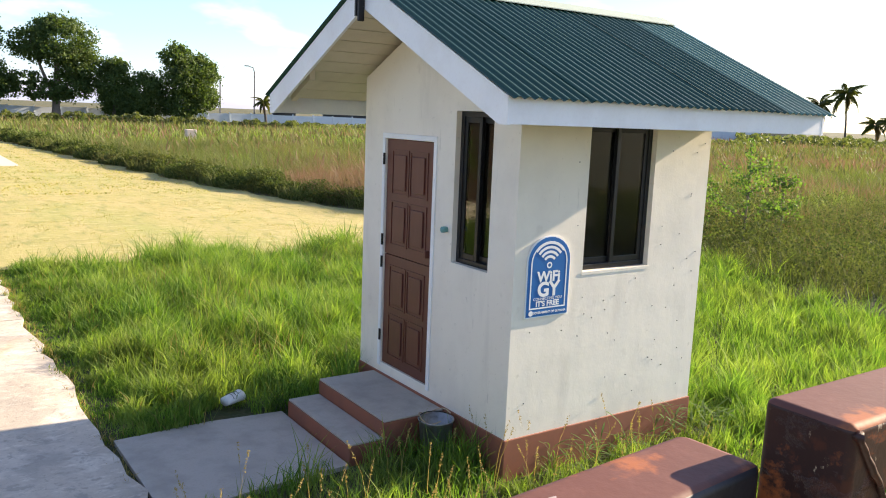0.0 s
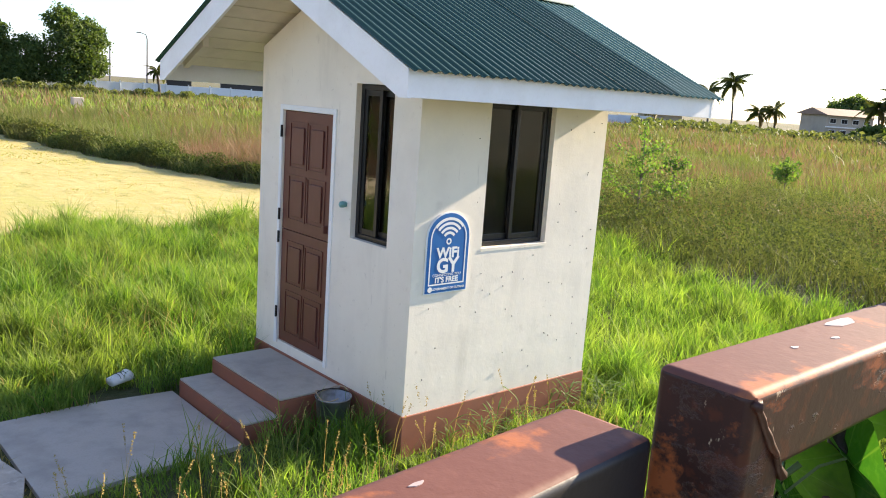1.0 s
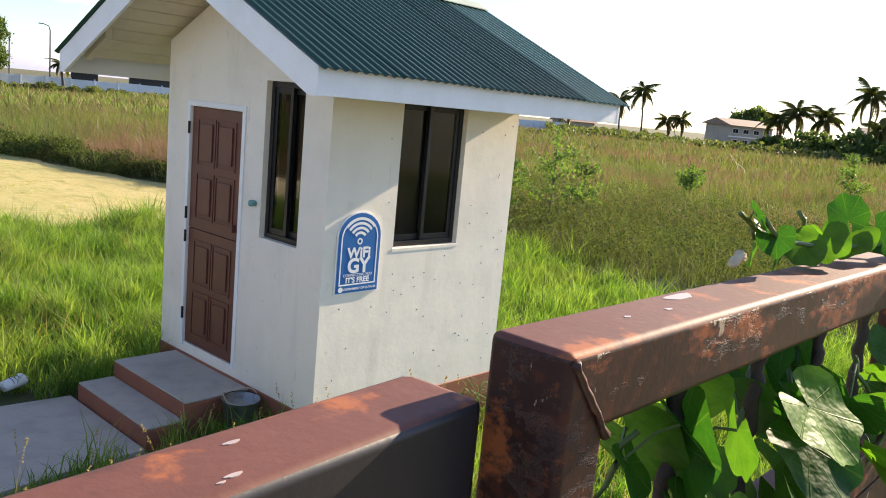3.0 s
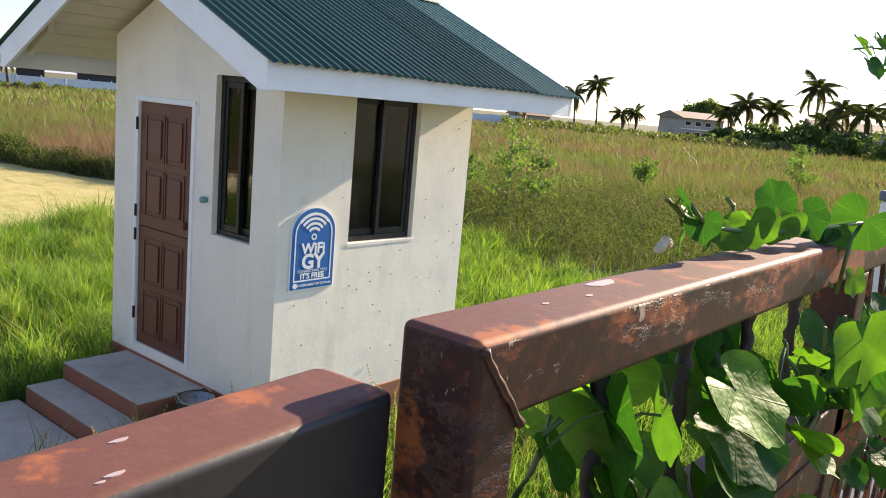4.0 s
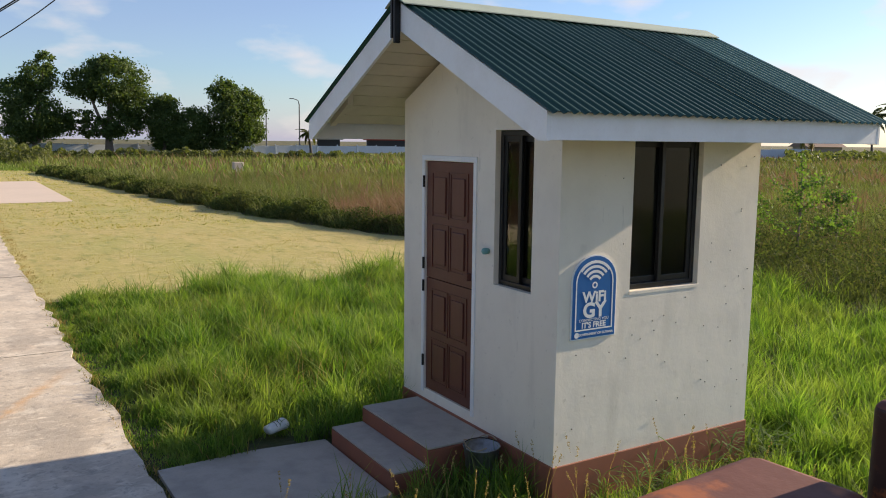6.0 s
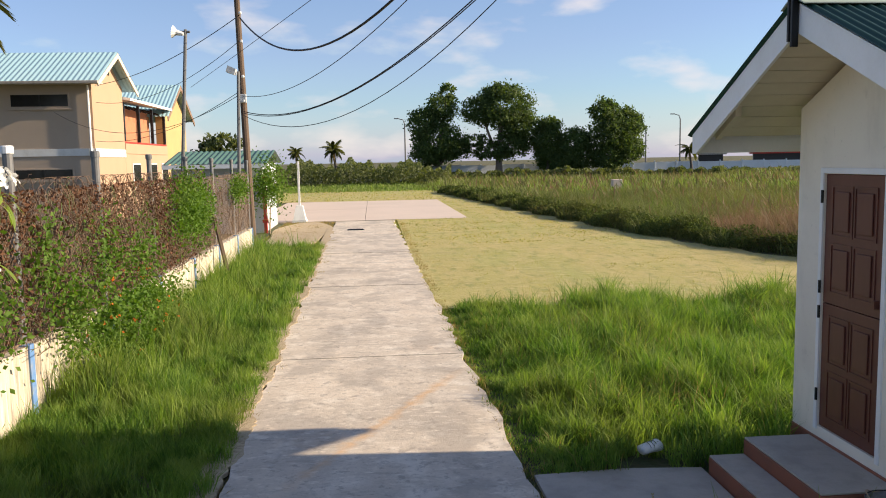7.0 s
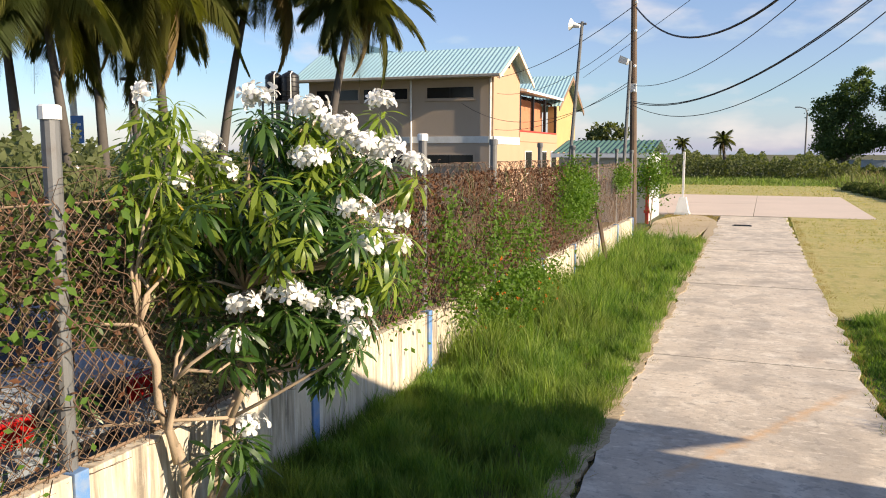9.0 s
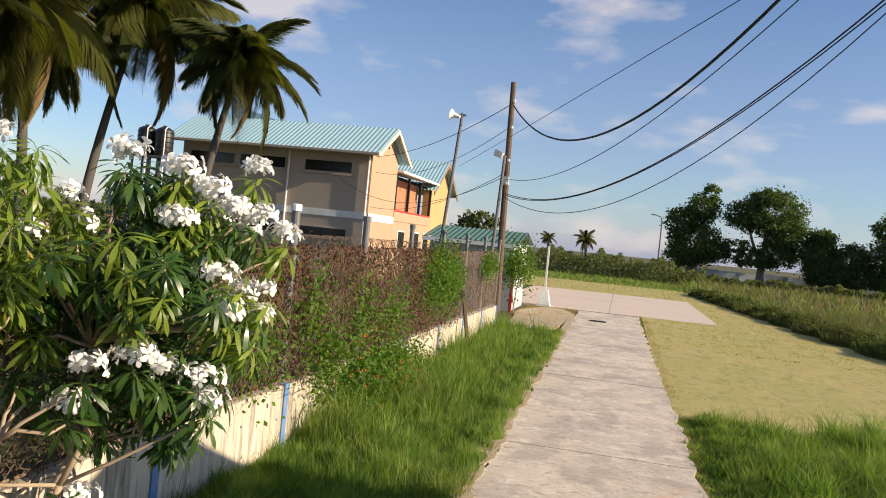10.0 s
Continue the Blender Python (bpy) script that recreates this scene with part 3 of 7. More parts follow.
def corrugated(x0, x1, y0, z0, y1, z1, pitch, depth, material, parent, name="roof_sheet", rows=2):
    """A corrugated sheet, its ribs running from (y0, z0) up to (y1, z1)."""
    n = max(8, round((x1 - x0) / pitch * 8))
    xs = np.linspace(x0, x1, n + 1)
    wave = depth * 0.5 * np.cos((xs / pitch) * 2 * math.pi)
    d = Vector((0, y1 - y0, z1 - z0)).normalized()
    up = Vector((0, -d.z, d.y)) if d.y > 0 else Vector((0, d.z, -d.y))
    vs = []
    for k in range(rows):
        f = k / (rows - 1)
        for x, w in zip(xs, wave):
            vs.append((x, y0 + (y1 - y0) * f + up.y * w, z0 + (z1 - z0) * f + up.z * w))
    ts = []
    for k in range(rows - 1):
        for i in range(n):
            a = k * (n + 1) + i
            ts += [(a, a + 1, a + n + 2), (a, a + n + 2, a + n + 1)]
    return tri_object(name, vs, ts, material, parent, smooth=True)


def build_hut():
    hut = thing("guard_hut", (0, 0, 0), "small cream guard hut with green corrugated gable roof", "hut")
    inner = 0.14
    under = 0.13
    top = lambda y: roof_z(y) - under
    W1, W2 = (0.305, 0.775, 1.46, 2.63), (0.665, 1.375, 1.475, 2.60)
    DOOR = (1.06, 1.82, 0.36, 2.378)
    part("wall", wall_with_hole("y", 0.0, HY, 0.27, top, inner, [W1, DOOR]), CREAM, hut)
    eave_top = top(0.0)
    part("wall", wall_with_hole("x", inner, HX - inner, 0.27, lambda a: eave_top, inner, [W2]), CREAM, hut)
    ob = part("wall", wall_with_hole("x", inner, HX - inner, 0.27, lambda a: eave_top, inner, []), CREAM, hut)
    ob.location.y = HY - inner
    ob = part("wall", wall_with_hole("y", 0.0, HY, 0.27, top, inner, []), CREAM, hut)
    ob.location.x = HX - inner
    part("plinth", box(-0.012, HX + 0.012, -0.012, HY + 0.012, -0.1, 0.27, 0.006), PLINTH, hut, "red oxide painted plinth")
    part("floor_slab", box(inner, HX - inner, inner, HY - inner, 0.27, 0.33), GREY_CEMENT, hut)
    part("ceiling_board", box(inner, HX - inner, inner, HY - inner, 2.72, 2.74), SOFFIT, hut)
    part("table", box(0.9, 1.85, 0.2, 0.75, 1.02, 1.06, 0.004), DOOR_PAINT, hut)
    # steps
    bm = add_box(bmesh.new(), -0.56, -0.004, 0.78, 1.93, -0.08, 0.235, 0.012)
    step = part("step", bm, PLINTH, hut, "red-edged concrete step")
    part("tread", box(-0.555, -0.004, 0.785, 1.925, 0.236, 0.252, 0.006), GREY_CEMENT, step, "dark grey cement tread")
    step = part("step", box(-0.86, -0.564, 0.77, 1.91, -0.08, 0.105, 0.012), PLINTH, hut, "red-edged concrete step")
    part("tread", box(-0.855, -0.566, 0.775, 1.905, 0.106, 0.122, 0.006), GREY_CEMENT, step, "dark grey cement tread")
    # roof sheets
    sheets = 5
    wide = (FAR_X + 0.05 - FRONT_X + 0.03) / sheets
    for k in range(sheets):
        a = FRONT_X - 0.03 + k * wide
        # sheen on the last sheet is put in as a paler green
        m = ROOF_PALE if k == sheets - 1 else ROOF_GREEN
        corrugated(a, a + wide + 0.04, -EAVE_Y - 0.05, roof_z(-EAVE_Y - 0.05) + 0.004 * (k % 2) + 0.012, MID, RIDGE_Z + 0.004 * (k % 2) + 0.012, 0.076, 0.018, m, hut)
        corrugated(a, a + wide + 0.04, HY + EAVE_Y + 0.05, roof_z(-EAVE_Y - 0.05) + 0.004 * (k % 2) + 0.012, MID, RIDGE_Z + 0.004 * (k % 2) + 0.012, 0.076, 0.018, ROOF_GREEN, hut)
    bm = bmesh.new()
    w = 0.15
    z0 = RIDGE_Z + 0.032
    add_prism(bm, [(FRONT_X - 0.04, MID - w, z0 - w * SLOPE), (FRONT_X - 0.04, MID, z0), (FRONT_X - 0.04, MID + w, z0 - w * SLOPE), (FRONT_X - 0.04, MID + w, z0 - w * SLOPE + 0.008), (FRONT_X - 0.04, MID, z0 + 0.012), (FRONT_X - 0.04, MID - w, z0 - w * SLOPE + 0.008)], (FAR_X - FRONT_X + 0.08, 0, 0))
    part("ridge_cap", bm, RIDGE, hut, "pale green ridge cap")
    # fascia boards along the eaves, barge boards along the gables
    for y in (-EAVE_Y, HY + EAVE_Y - 0.025):
        part("fascia_board", box(FRONT_X + 0.022, FAR_X - 0.022, y, y + 0.025, EAVE_Z - 0.165, EAVE_Z - 0.005, 0.003), WHITE_TRIM, hut)
    for x in (FRONT_X - 0.003, FAR_X - 0.022):
        for s in (-1, 1):
            y_e = MID + s * (MID + EAVE_Y + 0.002)
            tip = EAVE_Z - 0.003
            outline = [(x, y_e, tip), (x, y_e, tip - 0.165), (x, MID + s * (MID + EAVE_Y - 0.075), tip - 0.165), (x, MID, RIDGE_Z - 0.20), (x, MID, RIDGE_Z - 0.003)]
            part("barge_board", prism(outline, (0.025, 0, 0)), WHITE_TRIM, hut)
    # soffit boards under the sheets, and flat eave boxes
    for s in (-1, 1):
        k, run = 0, MID + EAVE_Y - 0.03
        while k * 0.165 < run - 0.1:
            a, b = k * 0.165, min((k + 1) * 0.165 - 0.012, run)
            y0, y1 = MID + s * a, MID + s * b
            za, zb = roof_z(y0) - 0.075, roof_z(y1) - 0.075
            bm = prism([(FRONT_X + 0.024, y0, za), (FRONT_X + 0.024, y1, zb), (FRONT_X + 0.024, y1, zb + 0.018), (FRONT_X + 0.024, y0, za + 0.018)], (FAR_X - FRONT_X - 0.048, 0, 0))
            part("soffit_board", bm, SOFFIT, hut)
            k += 1
    for y in (-0.40, HY + 0.02):
        for x in (FRONT_X + 0.10, FAR_X - 0.16):
            part("rafter_end", prism([(x, y, roof_z(y) - 0.08), (x, y + 0.38, roof_z(y + 0.38) - 0.08), (x, y + 0.38, roof_z(y + 0.38) - 0.17), (x, y, roof_z(y) - 0.17)], (0.05, 0, 0)), SOFFIT, hut)
    # windows
    for n, (axis, a0, a1, z0, z1) in enumerate((("y", *W1), ("x", *W2))):
        win = new("window")
        win.parent = hut
        tagged(win, "black aluminium sliding window with tinted glass")
        f = 0.04

        def bar(name, p0, p1, q0, q1, d0, d1, material=BLACK_FRAME):
            bm = box(d0, d1, p0, p1, q0, q1, 0.003) if axis == "y" else box(p0, p1, d0, d1, q0, q1, 0.003)
            return part(name, bm, material, win)

        bar("frame", a0 + 0.002, a0 + f, z0 + 0.002, z1 - 0.002, 0.045, 0.115)
        bar("frame", a1 - f, a1 - 0.002, z0 + 0.002, z1 - 0.002, 0.045, 0.115)
        bar("frame", a0 + f, a1 - f, z0 + 0.002, z0 + f, 0.045, 0.115)
        bar("frame", a0 + f, a1 - f, z1 - f, z1 - 0.002, 0.045, 0.115)
        m = (a0 + a1) / 2
        for p0, p1, d in ((a0 + f, m + 0.02, 0.085), (m - 0.02, a1 - f, 0.055)):
            bar("sash", p0, p0 + 0.035, z0 + f, z1 - f, d, d + 0.022)
            bar("sash", p1 - 0.035, p1, z0 + f, z1 - f, d, d + 0.022)
            bar("sash", p0 + 0.035, p1 - 0.035, z0 + f, z0 + f + 0.045, d, d + 0.022)
            bar("sash", p0 + 0.035, p1 - 0.035, z1 - f - 0.045, z1 - f, d, d + 0.022)
            pane = bar("pane", p0 + 0.034, p1 - 0.034, z0 + f + 0.044, z1 - f - 0.044, d + 0.008, d + 0.012, GLASS)
            pane.visible_shadow = False
    bm = prism([(W2[0] - 0.01, -0.004, 1.45), (W2[1] + 0.01, -0.004, 1.45), (W2[1] + 0.01, -0.004, 1.472), (W2[0] - 0.01, -0.004, 1.472)], (0, 0.042, 0))
    part("window_sill", bm, CREAM, hut)
    # door with two leaves
    y0, y1, z0, z1 = DOOR
    door = new("door")
    door.parent = hut
    tagged(door, "closed brown panelled stable door with pale frame")
    for a, b, c, d in ((y0 - 0.045, y0 - 0.002, z0 - 0.03, z1 + 0.045), (y1 + 0.002, y1 + 0.045, z0 - 0.03, z1 + 0.045), (y0 - 0.002, y1 + 0.002, z1 + 0.002, z1 + 0.045)):
        part("frame", box(-0.012, 0.03, a, b, c, d, 0.003), WHITE_TRIM, door)
    split = 1.365
    for a, b, rows in ((z0 + 0.006, split - 0.003, 2), (split + 0.003, z1 - 0.004, 2)):
        leaf = part("leaf", box(0.012, 0.05, y0 + 0.006, y1 - 0.006, a, b, 0.003), DOOR_PAINT, door)
        w = (y1 - y0 - 0.012)
        h = (b - a)
        for i in range(2):
            for j in range(rows):
                p0 = y0 + 0.006 + w * (0.14 + 0.39 * i)
                p1 = p0 + w * 0.33
                q0 = a + h * (0.10 + 0.44 * j)
                q1 = q0 + h * 0.36
                bm = bmesh.new()
                add_box(bm, 0.004, 0.0118, p0 - 0.014, p0, q0 - 0.014, q1 + 0.014)
                add_box(bm, 0.004, 0.0118, p1, p1 + 0.014, q0 - 0.014, q1 + 0.014)
                add_box(bm, 0.004, 0.0118, p0, p1, q0 - 0.014, q0)
                add_box(bm, 0.004, 0.0118, p0, p1, q1, q1 + 0.014)
                part("moulding", bm, DOOR_PAINT, leaf)
                part("panel", box(-0.002, 0.0116, p0 + 0.03, p1 - 0.03, q0 + 0.03, q1 - 0.03, 0.008), DOOR_PAINT, leaf)
    for z in (0.62, 1.29, 1.49, 2.2):
        part("hinge", tube([(-0.016, y1 + 0.004, z - 0.05), (-0.016, y1 + 0.004, z + 0.05)], 0.011, 8), BLACK_IRON, door)
    bm = bmesh.new()
    add_box(bm, -0.03, 0.011, y0 + 0.04, y0 + 0.075, split + 0.07, split + 0.13, 0.004)
    part("latch", bm, DOOR_PAINT, door)
    part("knob", tube([(-0.002, 0.845, 1.71), (-0.03, 0.845, 1.71), (-0.05, 0.845, 1.71), (-0.06, 0.845, 1.71)], [0.022, 0.026, 0.024, 0.012], 12), TEAL, door, "pale teal round lock knob", True)
    # dark gutter bracket at the gable peak
    bm = bmesh.new()
    add_box(bm, FRONT_X - 0.055, FRONT_X - 0.008, MID - 0.035, MID - 0.01, RIDGE_Z - 0.30, RIDGE_Z + 0.05, 0.004)
    add_box(bm, FRONT_X - 0.055, FRONT_X - 0.008, MID + 0.01, MID + 0.035, RIDGE_Z - 0.26, RIDGE_Z + 0.05, 0.004)
    part("ridge_bracket", bm, BLACK_IRON, hut, "dark metal ridge bracket")
    return hut


build_hut()

# ---------------------------------------------------------------- the sign and small things at the hut


def arch(x0, x1, z0, z1, n=14):
    """Outline of a plate with a round head, anticlockwise from below left, seen from -y."""
    r, m = (x1 - x0) / 2, (x0 + x1) / 2
    zc = z1 - r * 0.92
    return [(x0, z0), (x1, z0)] + [(m + r * math.cos(a), zc + r * 0.92 * math.sin(a)) for a in (math.pi * k / n for k in range(n + 1))]


def flat_ring(outer, inner_, y, depth=0.0012):
    bm = bmesh.new()
    a = [bm.verts.new((x, y, z)) for x, z in outer]
    b = [bm.verts.new((x, y, z)) for x, z in inner_]
    n = len(a)
    fs = [bm.faces.new((a[i], a[(i + 1) % n], b[(i + 1) % n], b[i])) for i in range(n)]
    ex = bmesh.ops.extrude_face_region(bm, geom=fs)
    bmesh.ops.translate(bm, verts=[v for v in ex["geom"] if isinstance(v, bmesh.types.BMVert)], vec=(0, -depth, 0))
    bmesh.ops.recalc_face_normals(bm, faces=bm.faces[:])
    return bm


def lettering(text, size, x, z, y, material, parent, bold=0.0):
    """Centred words that face -y, as a mesh."""
    cu = bpy.data.curves.new("lettering", "FONT")
    cu.body, cu.size, cu.align_x, cu.align_y = text, size, "CENTER", "CENTER"
    cu.extrude, cu.offset, cu.resolution_u = 0.0008, bold, 4
    tmp = bpy.data.objects.new("lettering", cu)
    scene.collection.objects.link(tmp)
    bpy.context.view_layer.update()
    me = bpy.data.meshes.new_from_object(tmp.evaluated_get(bpy.context.evaluated_depsgraph_get()))
    bpy.data.objects.remove(tmp)
    me.materials.clear()
    me.materials.append(material)
    ob = new("lettering", me)
    ob.parent = parent
    ob.matrix_basis = pose(x, y, z, 90, 0, 0)
    return ob


def build_sign():
    sign = thing("sign_board", (0.318, -0.002, 1.172), "blue arched notice plate with white lettering on wall", "sign")
    o = [(x, z) for x, z in arch(-0.195, 0.195, 0.0, 0.59)]
    part("plate", prism([(x, 0, z) for x, z in o], (0, -0.010, 0)), SIGN_WHITE, sign)
    part("face", prism([(x, -0.011, z) for x, z in arch(-0.187, 0.187, 0.008, 0.582)], (0, -0.002, 0)), SIGN_BLUE, sign, "printed blue face")
    part("border", flat_ring(arch(-0.163, 0.163, 0.062, 0.552), arch(-0.153, 0.153, 0.072, 0.541), -0.0132), SIGN_WHITE, sign)
    for r0 in (0.046, 0.080, 0.114, 0.147):
        n, half = 14, radians(52)
        o = [((r0 + 0.019) * math.sin(a), 0.385 + (r0 + 0.019) * math.cos(a)) for a in (half * (2 * k / n - 1) for k in range(n + 1))]
        i = [(r0 * math.sin(a), 0.385 + r0 * math.cos(a)) for a in (half * (2 * k / n - 1) for k in range(n + 1))]
        part("signal_arc", prism([(x, -0.0142, z) for x, z in o + i[::-1]], (0, -0.0012, 0)), SIGN_WHITE, sign)
    ring = lambda r: [(r * math.cos(a), 0.378 + r * math.sin(a)) for a in (2 * math.pi * k / 16 for k in range(16))]
    part("signal_dot", flat_ring(ring(0.024), ring(0.013), -0.0132), SIGN_WHITE, sign)
    lettering("WiFi", 0.105, 0, 0.293, -0.0146, SIGN_WHITE, sign, 0.0035)
    lettering("GY", 0.145, 0, 0.198, -0.0146, SIGN_WHITE, sign, 0.005)
    lettering("CONNECTING YOU", 0.0285, 0, 0.134, -0.0146, SIGN_WHITE, sign)
    lettering("IT'S FREE", 0.055, 0, 0.097, -0.0146, SIGN_WHITE, sign, 0.0016)
    lettering("GOVERNMENT OF GUYANA", 0.024, 0.02, 0.033, -0.0146, SIGN_WHITE, sign, 0.0004)
    disc = lambda r: [(-0.145 + r * math.cos(a), 0.034 + r * math.sin(a)) for a in (2 * math.pi * k / 14 for k in range(14))]
    part("emblem", prism([(x, -0.0142, z) for x, z in disc(0.02)], (0, -0.0012, 0)), SIGN_WHITE, sign)
    sign.scale = (1.06, 1.0, 1.01)


def lathe(profile, n=20):
    """A turned shell from (radius, z) pairs."""
    bm = bmesh.new()
    rings = [[bm.verts.new((r * math.cos(2 * math.pi * k / n), r * math.sin(2 * math.pi * k / n), z)) for k in range(n)] for r, z in profile]
    for a, b in zip(rings, rings[1:]):
        for k in range(n):
            bm.faces.new((a[k], a[(k + 1) % n], b[(k + 1) % n], b[k]))
    return bm


def build_small_things():
    bucket = thing("bucket", (-0.20, 0.60, -0.04), "dented zinc bucket in the grass beside steps", "bucket")
    part("shell", lathe([(0.0, 0.0), (0.105, 0.0), (0.135, 0.30), (0.142, 0.305), (0.142, 0.315), (0.132, 0.312), (0.103, 0.012), (0.0, 0.012)]), ZINC, bucket, "", True)
    part("handle", tube([(0.14 * math.cos(a), 0.14 * math.sin(a) * 0.9, 0.312 + 0.012 * math.sin(a)) for a in (math.pi * k / 10 for k in range(11))], 0.004, 5), BLACK_IRON, bucket)
    part("rope", tube([(0.135 * math.cos(a), 0.135 * math.sin(a), 0.33 + 0.02 * math.sin(3 * a)) for a in (4.4 * k / 14 for k in range(15))], 0.005, 5), PALE_BARK, bucket)
    lid = thing("jar_lid", (-0.235, 0.615, 0.14), "white round plastic lid lying inside the bucket", "lid")
    part("disc", lathe([(0.0, 0.0), (0.05, 0.0), (0.052, 0.012), (0.0, 0.014)], 16), WHITE_PAINT, lid, "", True)
    lid.rotation_euler = (0.7, -0.5, 0)
    can = thing("paint_pail", (-1.20, 2.33, 0.0), "crushed white plastic pail lying in grass", "litter", turn=25)
    bm = lathe([(0.0, -0.14), (0.075, -0.14), (0.085, 0.0), (0.09, 0.13), (0.095, 0.135), (0.088, 0.12), (0.07, -0.12)], 16)
    bmesh.ops.rotate(bm, verts=bm.verts[:], cent=(0, 0, 0), matrix=Matrix.Rotation(radians(82), 3, "Y"))
    for v in bm.verts:
        v.co.z = v.co.z * 0.8 + 0.07 + 0.012 * math.sin(40 * v.co.x)
    part("shell", bm, WHITE_PAINT, can, "", True)
    for k in range(3):
        part("stripe", tube([(-0.05 + 0.05 * k, 0.075 * math.cos(a), 0.075 + 0.066 * math.sin(a)) for a in (math.pi * j / 9 for j in range(10))], 0.004, 4), BLACK_PLASTIC, can)
    can.scale = (0.72, 0.72, 0.72)
    # small nail heads and stubs left on the sign wall
    r = random.Random(12)
    for k in range(56):
        x, z = 0.06 + 1.92 * r.random() ** 0.75, r.uniform(0.4, 2.45)
        if 0.08 < x < 0.56 and z > 1.1 or 0.6 < x < 1.45 and z > 1.4:
            continue
        nail = part("nail_stub", tube([(x, 0.01, z), (x, -r.uniform(0.003, 0.008), z + 0.002)], 0.004, 5), BLACK_IRON)
        tagged(nail, "small rusty nail stub in the wall", "nail", "nails in the hut wall")


build_sign()
build_small_things()

# ---------------------------------------------------------------- the gate


def lit_top(ob):
    """Upward faces of a rail take GATE_TOP: dusty red, lightened to show sunlight."""
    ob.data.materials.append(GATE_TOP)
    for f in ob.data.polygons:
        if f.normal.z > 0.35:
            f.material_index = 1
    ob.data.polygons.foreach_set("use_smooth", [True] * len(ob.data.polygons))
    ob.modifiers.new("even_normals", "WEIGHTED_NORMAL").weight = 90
    return ob


def build_gate():
    y0, y1 = -4.112, -4.060
    gate = thing("metal_gate", (-3.18, -4.086, 0.0), "rusty brown painted steel gate leaf overgrown with vine", "gate", "gate leaves")
    O = Vector((-3.18, -4.086, 0.0))

    def piece(name, x0, x1, z0, z1, ya=y0, yb=y1, bevel=0.004, material=GATE_PAINT, label=""):
        return part(name, box(x0 - O.x, x1 - O.x, ya - O.y, yb - O.y, z0, z1, bevel), material, gate, label)

    # stile and top rail meet in a mitre
    w, zt, h = 0.040, 2.443, 0.046
    bm = prism([(x - O.x, y0 - O.y, z) for x, z in ((-3.190, 0.12), (-3.190 + w, 0.12), (-3.190 + w, zt - h), (-1.03, zt - h), (-1.03, zt), (-3.190, zt))], (0, y1 - y0, 0))
    bmesh.ops.bevel(bm, geom=bm.edges[:], offset=0.005, segments=4, profile=0.5, affect="EDGES")
    lit_top(part("welded_frame", bm, GATE_PAINT, gate, "stile and top rail with peeling rust"))
    r = random.Random(5)
    bm = bmesh.new()
    pts = [(-3.188 - O.x + 0.038 * k / 9, y0 - O.y - 0.001 + r.uniform(-0.001, 0.001), zt - 0.004 - h * k / 9) for k in range(10)]
    add_tube(bm, pts, [0.0026 + r.uniform(-0.0008, 0.0008) for _ in pts], 6)
    part("weld_bead", bm, GATE_PAINT, gate, "", True)
    lit_top(piece("middle_rail", -3.148, -1.03, 2.188, 2.236))
    piece("middle_rail", -3.148, -1.03, 2.120, 2.178, y0 + 0.004, y1 - 0.004)
    piece("upright", -2.438, -2.396, 0.16, zt - h)
    piece("upright", -1.075, -1.03, 0.12, zt - h)
    piece("bottom_rail", -3.148, -1.03, 0.12, 0.17)
    for x in (-3.015, -2.875, -2.735, -2.595):
        n = 24
        bm = bmesh.new()
        pts = [(x - O.x + 0.0015 * math.cos(k * 1.3), 0.0015 * math.sin(k * 1.3), 2.236 + (zt - h - 2.236) * k / n) for k in range(n + 1)]
        add_tube(bm, pts, [0.0058 + 0.0008 * math.sin(k * 2.1) for k in range(n + 1)], 7)
        part("twisted_rod", bm, DARK_STEM, gate, "dark twisted rod", True)
    x = -2.30
    while x < -1.05:
        for s in (-1, 1):
            x_low = x + s * 0.24
            if -2.40 < x_low < -1.06:
                bm = prism([(x - 0.008 - O.x, 0.008 * s, 2.399), (x + 0.008 - O.x, 0.008 * s, 2.399), (x_low + 0.008 - O.x, 0.008 * s, 1.62), (x_low - 0.008 - O.x, 0.008 * s, 1.62)], (0, 0.006, 0))
                part("lattice_bar", bm, GATE_PAINT, gate)
        x += 0.085
    for a, b, c, d, k in ((-3.022, -2.990, -4.080, -4.067, 0), (-3.052, -3.045, -4.090, -4.086, 1), (-3.096, -3.090, -4.086, -4.083, 2)):
        bm = bmesh.new()
        ring = [((a + b) / 2 - O.x + (b - a) / 2 * math.cos(t) * (1 + 0.25 * math.sin(3 * t + k)), (c + d) / 2 - O.y + (d - c) / 2 * math.sin(t) * (1 + 0.25 * math.cos(2 * t + k)), zt - 0.0002) for t in (2 * math.pi * j / 14 for j in range(14))]
        add_prism(bm, ring, (0, 0, 0.0006))
        part("paint_splash", bm, PAINT_CHIP, gate, "pale splash of old paint")
    other = thing("metal_gate", (-3.205, -4.046, 0.0), "rusty brown painted steel gate leaf beside the other", "gate", "gate leaves", turn=4.5)
    P = Vector((-3.205, -4.046, 0.0))
    # rail colour carries the shadow of the neighbouring leaf
    lit_top(part("top_rail", box(-2.15, 0, -0.026, 0.026, 2.300, 2.411, 0.006), GATE_SHADED, other))
    part("stile", box(-0.045, 0, -0.024, 0.024, 0.12, 2.299, 0.004), GATE_PAINT, other)
    part("stile", box(-2.15, -2.105, -0.024, 0.024, 0.12, 2.299, 0.004), GATE_PAINT, other)
    for z in (0.12, 1.1, 1.95):
        part("cross_rail", box(-2.104, -0.046, -0.022, 0.022, z, z + 0.05, 0.004), GATE_PAINT, other)
